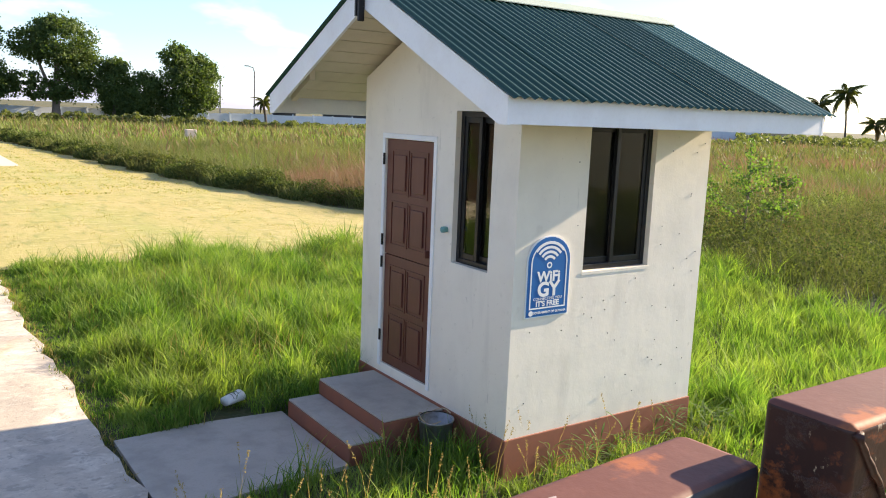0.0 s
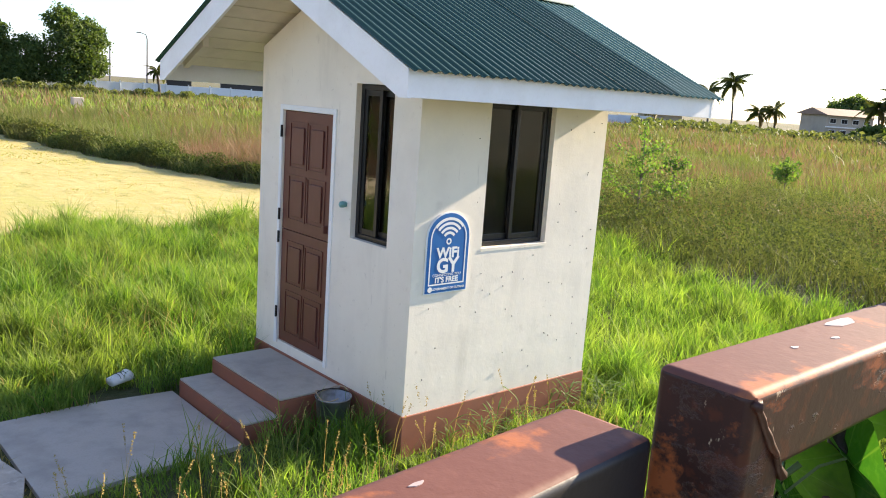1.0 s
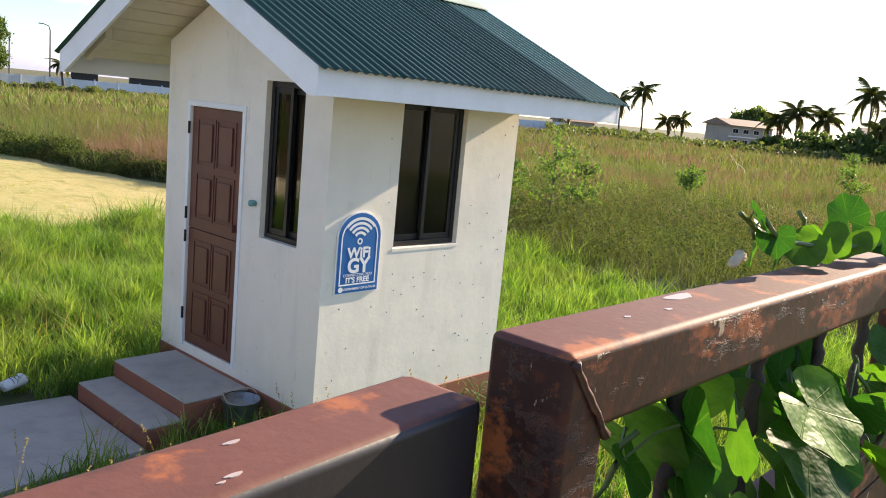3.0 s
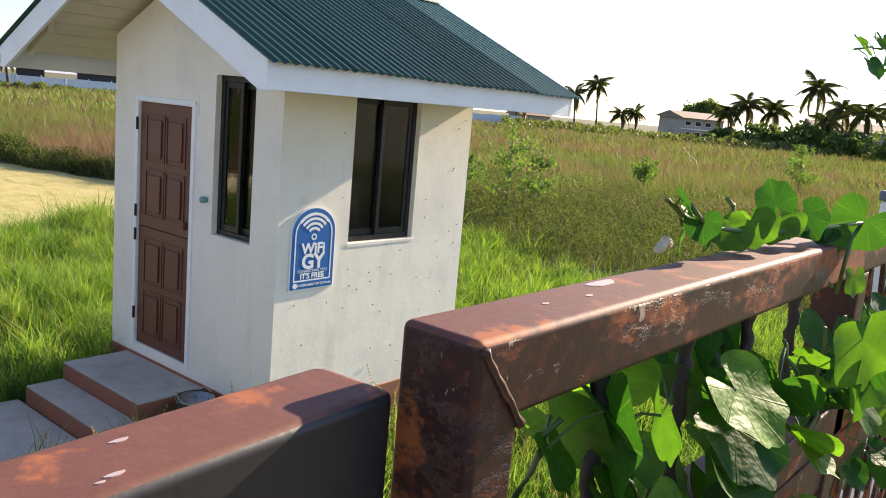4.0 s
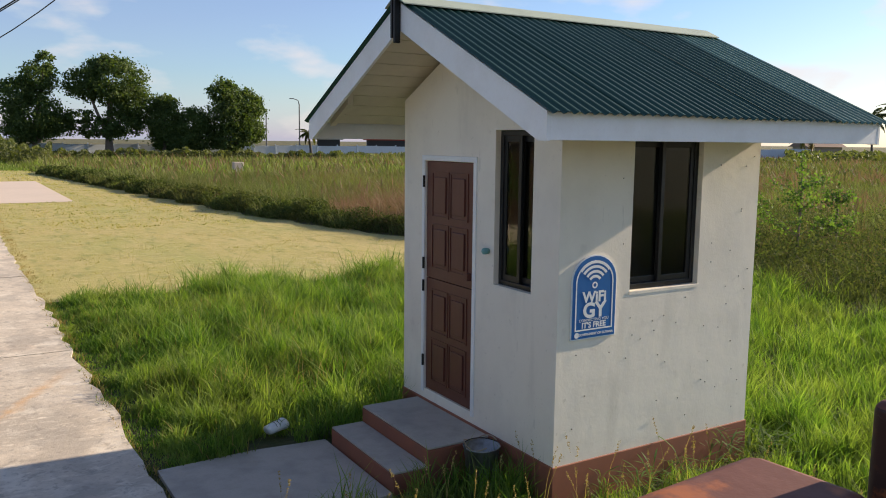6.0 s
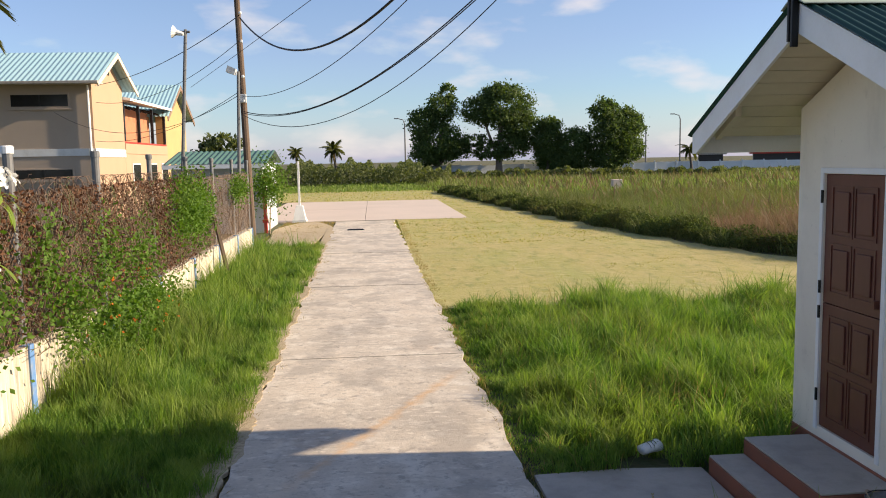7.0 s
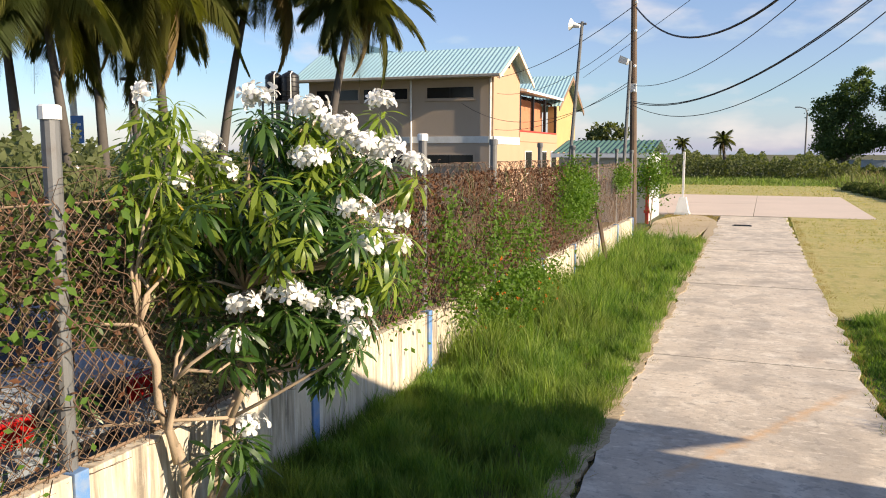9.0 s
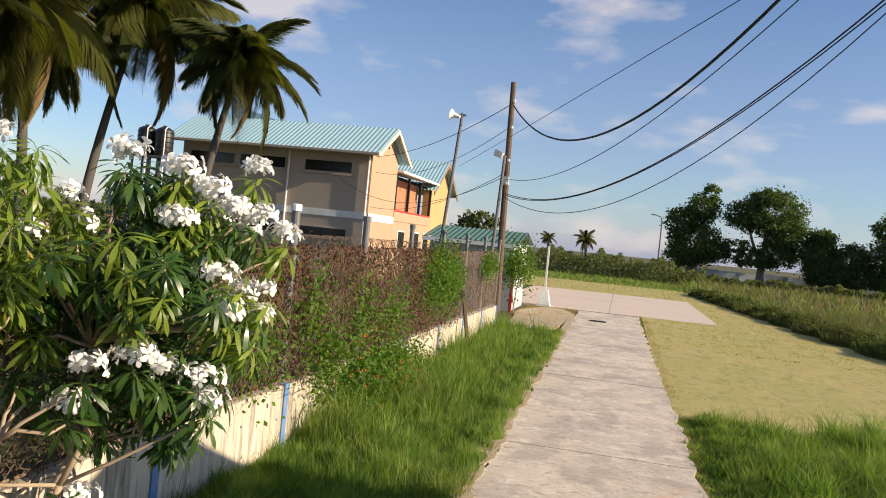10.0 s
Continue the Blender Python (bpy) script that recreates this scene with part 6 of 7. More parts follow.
    for x in (-25.67, -24.76):
        tank = thing("water_tank", (x, 29.5, 0), "black plastic water tank on a steel stand", "water tank", "water tanks")
        bm = lathe([(0.0, 4.99), (0.40, 4.99), (0.42, 5.05), (0.42, 6.12), (0.39, 6.22), (0.2, 6.33), (0.12, 6.35), (0.12, 6.41), (0.0, 6.42)], 18)
        part("tank", bm, BLACK_PLASTIC, tank, "", True)
        for z in (5.2, 5.42, 5.64, 5.86, 6.08):
            part("rib", lathe([(0.422, z - 0.025), (0.44, z), (0.422, z + 0.025)], 18), BLACK_PLASTIC, tank)
        for dx, dy in ((-0.4, -0.4), (0.4, -0.4), (-0.4, 0.4), (0.4, 0.4)):
            part("leg", box(dx - 0.04, dx + 0.04, dy - 0.04, dy + 0.04, -0.05, 4.9), GALV, tank)
        part("platform", box(-0.44, 0.44, -0.5, 0.5, 4.9, 4.985), GALV, tank)
        part("outlet_pipe", tube([(0.3, -0.46, 4.0), (0.3, -0.46, 6.2), (0.3, -0.3, 6.34)], 0.03, 6), WHITE_PAINT, tank)


def build_car():
    car = thing("car", (-10.32, 0.24, -0.04), "pale silver parked car with its tail to the fence", "car", turn=-90)
    car.scale = (1.0, 1.0, 0.86)
    # rear end towards its own +y
    side = [(-2.1, 0.35), (2.1, 0.35), (2.15, 0.75), (2.05, 1.0), (1.45, 1.06), (0.85, 1.45), (-0.6, 1.48), (-1.3, 1.05), (-2.0, 0.92), (-2.15, 0.6)]
    bm = prism([(-0.84, y, z) for y, z in side], (1.68, 0, 0))
    bmesh.ops.bevel(bm, geom=[e for e in bm.edges if abs(e.verts[0].co.x - e.verts[1].co.x) < 0.01], offset=0.07, segments=3, profile=0.5, affect="EDGES")
    part("body", bm, CAR_WHITE, car, "", True)
    for s in (-1, 1):
        part("side_window", prism([(s * 0.843, -1.0, 1.05), (s * 0.843, 1.2, 1.06), (s * 0.843, 0.75, 1.38), (s * 0.843, -0.5, 1.40)], (s * 0.006, 0, 0)), DARK_LOUVRE, car)
        part("tail_lamp", box(s * 0.62 - 0.18, s * 0.62 + 0.18, 2.06, 2.16, 0.68, 0.92, 0.02), CAR_LAMP, car, "red tail lamp")
        for y in (-1.3, 1.3):
            w = part("wheel", tube([(s * 0.72, y, 0.31), (s * 0.86, y, 0.31)], 0.31, 20), RUBBER, car)
            part("rim", tube([(s * 0.80, y, 0.31), (s * 0.868, y, 0.31)], 0.19, 14), GALV, w)
    part("rear_window", prism([(-0.66, 1.42, 1.085), (0.66, 1.42, 1.085), (0.60, 0.90, 1.43), (-0.60, 0.90, 1.43)], (0, 0.014, 0.014)), DARK_LOUVRE, car)
    part("boot_panel", box(-0.42, 0.42, 2.10, 2.165, 0.68, 0.98, 0.03), BLACK_PLASTIC, car, "dark boot panel between the lamps")
    part("bumper", box(-0.82, 0.82, 2.05, 2.22, 0.35, 0.62, 0.05), CAR_WHITE, car)
    part("plate_recess", box(-0.26, 0.26, 2.221, 2.228, 0.44, 0.56), BLACK_PLASTIC, car)


build_poles()
build_car()

# ---------------------------------------------------------------- trees and palms


def frond_mesh(name, seed, length, droop, wind, material):
    """A palm frond along +x: a bowed rib with drooping leaflets on both sides."""
    g = np.random.default_rng(seed)
    vs, ts = [], []
    n = 30
    pts = []
    for k in range(n + 1):
        f = k / n
        pts.append(np.array([length * (f - 0.2 * droop * f * f), wind * length * 0.22 * f * f, length * (0.30 * f - droop * 0.75 * f * f)]))
    for k in range(n):
        a, b = pts[k], pts[k + 1]
        w = 0.035 * (1 - 0.85 * k / n) * length / 3.5
        i = len(vs)
        vs += [a + (0, w, 0), a - (0, w, 0), b - (0, w * 0.95, 0), b + (0, w * 0.95, 0)]
        ts += [(i, i + 1, i + 2), (i, i + 2, i + 3)]
    for k in range(3, n + 1):
        f = k / n
        L = length * 0.33 * (math.sin(math.pi * min(1, f * 0.9 + 0.12)) ** 0.6) * g.uniform(0.8, 1.1)
        for s in (-1, 1):
            for q in (0.0, 0.17, 0.34, 0.5, 0.67, 0.84):
                a = pts[k - 1] * (1 - q) + pts[k] * q
                d = np.array([0.55, s * 0.75 + wind * 0.55, -0.55 - 0.5 * droop + g.normal() * 0.15])
                d /= np.linalg.norm(d)
                w = 0.0055 * length
                m = a + d * L * 0.5 + (0, 0, 0.04 * L)
                e = a + d * L + (0, 0, -0.28 * L)
                i = len(vs)
                vs += [a + (w, 0, 0), a - (w, 0, 0), m - (w, 0, 0), m + (w, 0, 0), e]
                ts += [(i, i + 1, i + 2), (i, i + 2, i + 3), (i + 3, i + 2, i + 4)]
    me = bpy.data.meshes.new(name)
    me.from_pydata([tuple(v) for v in vs], [], ts)
    me.materials.append(material)
    return me


FRONDS = [frond_mesh("frond", 60 + k, 1.0, d, w, PALM_LEAF) for k, (d, w) in enumerate(((1.05, 0.2), (1.35, 0.3), (1.7, 0.15), (0.75, 0.3)))]
DRY_FROND = frond_mesh("dry_frond", 71, 1.0, 1.6, 0.1, PALM_DRY)


def palm(at, top, length, seed, label, count=22, radius=0.16, nuts=True, group="coconut palms"):
    r = random.Random(seed)
    p = thing("coconut_palm", at, label, "palm tree", group)
    top = Vector(top) - Vector(at)
    pts, n = [], 10
    for k in range(n + 1):
        f = k / n
        pts.append(Vector((top.x * f ** 1.5, top.y * f ** 1.5, -0.1 + (top.z + 0.1) * f)))
    part("trunk", tube(pts, [radius * (1.35 - 0.75 * (k / n)) for k in range(n + 1)], 9), PALM_BARK, p, "", True)
    for k in range(count):
        dry = k == count - 1
        ob = new("dry_frond" if dry else "frond", DRY_FROND if dry else r.choice(FRONDS))
        ob.parent = p
        lift = 72 - 112 * (k / count) + r.uniform(-8, 8)
        s = length * r.uniform(0.82, 1.1)
        ob.matrix_basis = Matrix.Translation(top) @ Matrix.Rotation(radians(k * 137.5 + r.uniform(-10, 10)), 4, "Z") @ Matrix.Rotation(-radians(lift), 4, "Y") @ Matrix.Diagonal((s, s, s, 1))
    if nuts:
        for k in range(5):
            a = k * 1.26 + seed
            nut = part("coconut", lathe([(0, -0.16), (0.1, -0.1), (0.13, 0), (0.1, 0.1), (0, 0.15)], 8), VINE_STEM, p, "", True)
            nut.location = top + Vector((0.25 * math.cos(a), 0.25 * math.sin(a), -0.3 - 0.06 * (k % 2)))


def polar(az, dist, z=0.0):
    """A place by its bearing to the left of +y, and its distance, from the gate."""
    return (-3.5 - dist * math.sin(radians(az)), -4.25 + dist * math.cos(radians(az)), z)


def build_palms():
    tall = "tall coconut palm with drooping wind-swept fronds"
    for k, (a0, a1, d, z, L) in enumerate(((30.2, 27.7, 31, 8.3, 2.9), (37.2, 34.2, 33, 10.2, 3.9), (40.3, 41.1, 30, 8.6, 3.8), (42.0, 43.0, 33, 9.0, 3.9), (44.2, 44.8, 31, 8.6, 3.9), (46.2, 47.6, 29, 8.0, 3.8), (49, 50, 31, 9.2, 3.9))):
        palm(polar(a0, d), polar(a1, d, z), L, k + 1, tall, 38)
    far = "distant coconut palm bent by the wind"
    for k, (az, d, z, L) in enumerate(((-60.5, 170, 9.4, 3.8), (-59.0, 165, 7.2, 3.6), (-70.3, 150, 7.2, 4.0), (-72.0, 150, 6.5, 4.0), (-74.4, 145, 10.4, 4.2), (-76.0, 150, 7.5, 4.2), (-77.3, 140, 6.8, 4.0), (-79, 150, 9.0, 4.2), (-81, 150, 7.5, 4.2), (-62.3, 170, 4.0, 3.0), (-63.2, 170, 4.4, 3.0),
                                       (2.5, 95, 3.9, 1.6), (5.1, 95, 3.7, 1.25), (-22.0, 112, 3.4, 1.7), (-55.5, 160, 4.6, 3.2), (-69.2, 148, 5.6, 3.6), (-75.2, 140, 5.2, 3.6))):
        palm(polar(az, d), polar(az + 0.2, d, z), L, k + 30, far, 16, 0.17, False, "distant palms")


def tree(at, lobes, leaf, seed, label, count, trunk_r=0.35, material=None, name="tree", lean=0.0):
    """A tree: tapered trunk, limbs to each lobe, and leaves gathered in clumps over the lobes (x, y, z, rx, ry, rz)."""
    g = np.random.default_rng(seed)
    t = thing(name, at, label, "tree")
    low = min(l[2] - l[5] for l in lobes)
    fork = max(1.0, low * 0.8 + 0.6)
    part("trunk", tube([(0, 0, -0.1), (lean * 0.3, 0.05, fork * 0.5), (lean * 0.6, 0, fork)], [trunk_r * 1.2, trunk_r, trunk_r * 0.8], 8), BARK, t)
    bm = bmesh.new()
    cs = []
    total = sum(l[3] * l[5] for l in lobes)
    for x, y, z, rx, ry, rz in lobes:
        add_tube(bm, [(lean * 0.6, 0, fork * 0.95), (x * 0.5, y * 0.5, (fork + z) * 0.5), (x, y, z + rz * 0.3)], [trunk_r * 0.55, trunk_r * 0.35, 0.04], 6)
        n = int(count * rx * rz / total)
        k = max(6, n // 26)
        d = g.normal(size=(k, 3))
        d /= np.linalg.norm(d, axis=1)[:, None]
        hubs = np.array((x, y, z)) + d * (g.uniform(0.45, 1.05, k) ** 0.6)[:, None] * (rx, ry, rz)
        c = hubs[g.integers(0, k, n)] + g.normal(size=(n, 3)) * 0.17 * min(rx, rz) * np.array((1.1, 1.1, 0.8))
        cs.append(c)
    part("limbs", bm, BARK, t)
    c = np.concatenate(cs)
    tri_object("crown", *leaves(g, c, g.uniform(0.7, 1.3, len(c)) * leaf), material or TREE_LEAF, t)


def build_trees():
    d = 108
    big = "large dark green windblown tree behind the field"
    tree(polar(-4.6, d), [(0, 0, 5, 3.0, 3, 2.6), (-1.8, 0, 7.2, 2.0, 2, 2.0), (0.6, 0, 9.3, 1.9, 2, 2.0), (1.4, 0, 11.2, 1.0, 1.2, 1.3), (2.3, 0, 4.0, 2.0, 2, 1.6), (-1.6, 0, 3, 2, 2, 1.5)], 0.34, 1, big, 17000, 0.4)
    tree(polar(-8.9, d), [(0.8, 0, 9.3, 3.6, 3, 2.8), (-2.6, 0, 9.0, 2.2, 2, 2.0), (3.0, 0, 6.6, 2.3, 2, 2.4), (-3.2, 0, 5.0, 1.9, 2, 0.9), (0.3, 0, 11.2, 2.4, 2, 1.2), (-0.8, 0, 3.6, 2.6, 2, 1.2), (1.8, 0, 4.4, 2.4, 2, 1.8)], 0.34, 2, big, 21000, 0.5)
    tree(polar(-12.3, d), [(0, 0, 4.6, 2.0, 2, 2.4), (0.2, 0, 6.6, 1.4, 1.5, 1.4), (0.6, 0, 2.6, 2.0, 2, 1.8)], 0.34, 3, big, 10000, 0.35)
    tree(polar(-14.1, d), [(0, 0, 4.2, 2.2, 2, 2.0), (-1.0, 0, 2.4, 1.8, 2, 1.6), (0.9, 0, 2.6, 1.8, 2, 1.6)], 0.34, 4, big, 10000, 0.35)
    tree(polar(-16.9, d), [(0, 0, 5.4, 3.0, 2.6, 3.0), (-1.5, 0, 8.4, 1.7, 1.7, 1.6), (1.6, 0, 6.8, 2.0, 2, 1.9), (-0.8, 0, 2.6, 2.3, 2, 1.8), (1.8, 0, 3.2, 1.9, 2, 1.6)], 0.34, 5, big, 18000, 0.45)
    tree(polar(10.2, 70), [(0, 0, 3.9, 1.6, 1.5, 1.1), (-1.2, 0, 3.2, 1.3, 1.3, 1.0)], 0.42, 6, "feathery green tree beyond the gatehouse", 1800, 0.2, SCRUB_LEAF)
    tree(polar(-67.5, 215), [(0, 0, 6.4, 6.0, 5, 2.8), (-3.5, 0, 5.4, 3.4, 3, 2.2)], 0.9, 7, "distant dark spreading tree behind the house", 4200, 0.5)
    low = "distant dark scrubby tree along the field edge"
    for k, (az, dd, w, h) in enumerate(((-71.5, 140, 4.5, 2.4), (-74, 138, 5, 2.8), (-76.5, 132, 5, 2.2), (-79, 128, 6, 3.0), (-82, 125, 6, 3.0), (-86, 120, 8, 3.4), (-69, 145, 3.5, 1.6))):
        h *= 1.5
        tree(polar(az, dd), [(0, 0, h * 0.6, w, 3, h * 0.6), (w * 0.5, 0, h * 0.5, w * 0.6, 2, h * 0.5)], 0.7, 20 + k, low, 2000, 0.2)
    sap = "young feathery green sapling rising from tall grass"
    for k, (x, y, h, w) in enumerate(((11.6, 6.3, 2.3, 0.75), (12.6, 6.1, 1.7, 0.5), (10.8, 6.9, 1.6, 0.5), (34, 6.5, 1.7, 0.8), (44, 2.5, 2.1, 1.2), (24, 9, 1.3, 0.6), (60, 14, 1.9, 1.0))):
        g = np.random.default_rng(90 + k)
        t = thing("sapling", (x, y, 0), sap, "sapling", "saplings in the field")
        bm = tube([(0, 0, -0.05), (0.05, 0, h * 0.5), (0, 0, h)], [0.025, 0.018, 0.006], 5)
        cs = []
        for j in range(15):
            a, z = g.uniform(0, 6.28), h * g.uniform(0.25, 0.85)
            L = w * (1.15 - z / h * 0.6)
            e = np.array((math.cos(a) * L, math.sin(a) * L, z + L * 0.5))
            add_tube(bm, [(0, 0, z), tuple(e * (0.5, 0.5, 1) + (0, 0, -L * 0.2)), tuple(e)], [0.010, 0.007, 0.003], 4)
            for f in np.linspace(0.3, 1.0, 6):
                cs.append(np.array((0, 0, z)) * (1 - f) + e * f + g.normal(size=(9, 3)) * 0.11 * w)
        part("stem", bm, BARK, t)
        cs.append(np.column_stack([g.normal(size=(90, 2)) * 0.05 * w, h * g.uniform(0.5, 1.05, 90)]))
        c = np.concatenate(cs)
        tri_object("foliage", *leaves(g, c, g.uniform(0.05, 0.11, len(c)) * (0.9 if x < 20 else 1.3)), SHRUB_LEAF, t)


def build_scrub():
    """Low bushes that close the view at the edges of the field."""
    g = np.random.default_rng(77)

    def belt(name, az0, az1, dist, depth, h, n, size, label):
        az = np.radians(g.uniform(az0, az1, n))
        d = dist + g.uniform(0, depth, n)
        wave = 0.72 + 0.16 * np.sin(az * 61) * np.sin(az * 37 + 1) + 0.10 * np.sin(az * 190 + 3 * np.sin(az * 47)) + 0.07 * np.sin(az * 520)
        c = np.column_stack([-3.5 - d * np.sin(az), -4.25 + d * np.cos(az), np.maximum(0.05, h * wave * g.uniform(0.0, 1, n) ** 0.7)])
        ob = tri_object(name, *leaves(g, c, g.uniform(0.7, 1.3, n) * size), SCRUB_LEAF)
        tagged(ob, label, "scrub", kind="stuff")

    belt("far_scrub", -5.5, 22, 86, 16, 3.0, 30000, 0.30, "grey-green scrub along the far field edge")
    belt("far_scrub", -24, -4, 100, 3, 1.5, 6000, 0.40, "grey-green scrub along the white fence")
    belt("far_scrub", -100, -54, 128, 30, 2.0, 14000, 0.7, "dark scrub and hedges at the field's far side")
    belt("far_scrub", -56, -22, 108, 12, 1.0, 6000, 0.5, "low scrub below the white fence")
    belt("far_scrub", 22, 80, 62, 30, 4.2, 16000, 0.5, "grey-green scrub beyond the yard")
    n = 26000
    p = np.column_stack([g.uniform(-8.4, -7.3, n), g.uniform(-3.2, 4.8, n), g.uniform(0.0, 1.0, n)])
    shelf = np.where(p[:, 1] < 1.1, 1.45, 0.15)
    p[:, 2] = shelf + (2.15 + 0.25 * drift(p[:, 1:2] * (1, 1), 0.9, 2.0) - shelf) * p[:, 2]
    keep = drift(p[:, 1:], 0.55, 3.0) + 0.4 * drift(p[:, :2], 0.3) > g.uniform(0.25, 0.9, n)
    p = p[keep]
    tagged(tri_object("thicket", *joined([leaves(g, p, g.uniform(0.03, 0.075, len(p))), twigs(g, 500, -3.2, 4.8, 1.3, 2.3, -7.7, 0.28, 0.004, 1.0)]), THICKET_LEAF), "dense dull green thicket behind the fence", "thicket", kind="stuff")
    belt("yard_scrub", 36, 62, 12, 22, 3.1, 30000, 0.15, "green bushes and weeds behind the chain-link fence")
    belt("yard_scrub", 27, 50, 9.5, 4, 1.4, 5000, 0.10, "green bushes and weeds behind the chain-link fence")


build_palms()
build_trees()
build_scrub()

# ---------------------------------------------------------------- grass


def scatter(g, n, x0, x1, y0, y1, keep=None):
    xy = np.column_stack([g.uniform(x0, x1, n), g.uniform(y0, y1, n)])
    return xy[keep(xy)] if keep else xy


def in_hut(xy, pad=0.0):
    return (xy[:, 0] > -pad) & (xy[:, 0] < HX + pad) & (xy[:, 1] > -pad) & (xy[:, 1] < HY + pad)


def on_paving(xy):
    path_ = (xy[:, 0] > -2.3) & (xy[:, 0] < 0) & (xy[:, 1] > 0.72) & (xy[:, 1] < 2.02)
    road_ = (xy[:, 0] > -4.72 - 0.012 * xy[:, 1] - 0.16 * drift(xy, 0.5, 9.0)) & (xy[:, 0] < -2.42 - 0.012 * xy[:, 1] + 0.2 * drift(xy, 0.5, 4.0))
    pail_ = ((xy[:, 0] + 1.30) ** 2 + (xy[:, 1] - 2.15) ** 2) < 0.20 ** 2
    return path_ | road_ | in_hut(xy, 0.02) | pail_


def mown_edge(y):
    return np.interp(y, (9, 13, 17, 23, 32, 43, 60, 75), (8.6, 7.4, 6.2, 5.0, 4.0, 3.1, 1.5, 1.0))


def sward(name, g, xy, height, width, material, label, lean=0.6, wind=(0, 0), low=0.45):
    tall_ = np.ones(len(xy))
    if material is GRASS:
        hubs = xy[g.integers(0, len(xy), max(20, len(xy) // 45))]
        pick = g.integers(0, len(hubs), len(xy))
        own = g.uniform(0, 1, len(xy)) < 0.62
        xy = np.where(own[:, None], hubs[pick] + g.normal(size=xy.shape) * 0.07, xy)
        tall_ = np.where(own, g.uniform(0.8, 1.45, len(hubs))[pick], 0.6)
        ok = ~on_paving(xy) & (xy[:, 0] > WX + 0.02)
        xy, tall_ = xy[ok], tall_[ok]
        thick = 0.75 * drift(xy, 0.8, 3.0) + 0.55 * drift(xy, 0.21, 7.0) > g.uniform(0.2, 0.75, len(xy))
        xy, tall_ = xy[thick], tall_[thick]
    h = height * (low + (1 - low) * drift(xy, 1.1, 0.7)) * g.uniform(0.5, 1.2, len(xy)) * (0.35 + 1.3 * drift(xy, 0.26, 5.0)) * tall_
    if name == "grass":
        beside = (xy[:, 0] > -0.1) & (xy[:, 0] < 2.2) & (xy[:, 1] > -0.9) & (xy[:, 1] < 0)
        h = np.where(beside, h * (0.5 + 0.45 * np.clip(-xy[:, 1] / 0.9, 0, 1)), h)
    if name == "grass":
        h = h * np.clip((xy[:, 0] + 2.45) / 1.0, 0.22, 1.0)
    if name in ("field_grass", "seed_grass"):
        h *= np.clip((xy[:, 0] - mown_edge(xy[:, 1])) / 1.2, 0.7, 1.0) * (0.6 + 0.7 * drift(xy, 3.1, 2.0))
    w = width * g.uniform(0.7, 1.3, len(xy))
    ob = tri_object(name, *blades(g, xy, np.full(len(xy), -0.05), h, w, lean, wind), material)
    return tagged(ob, label, "grass", kind="stuff")


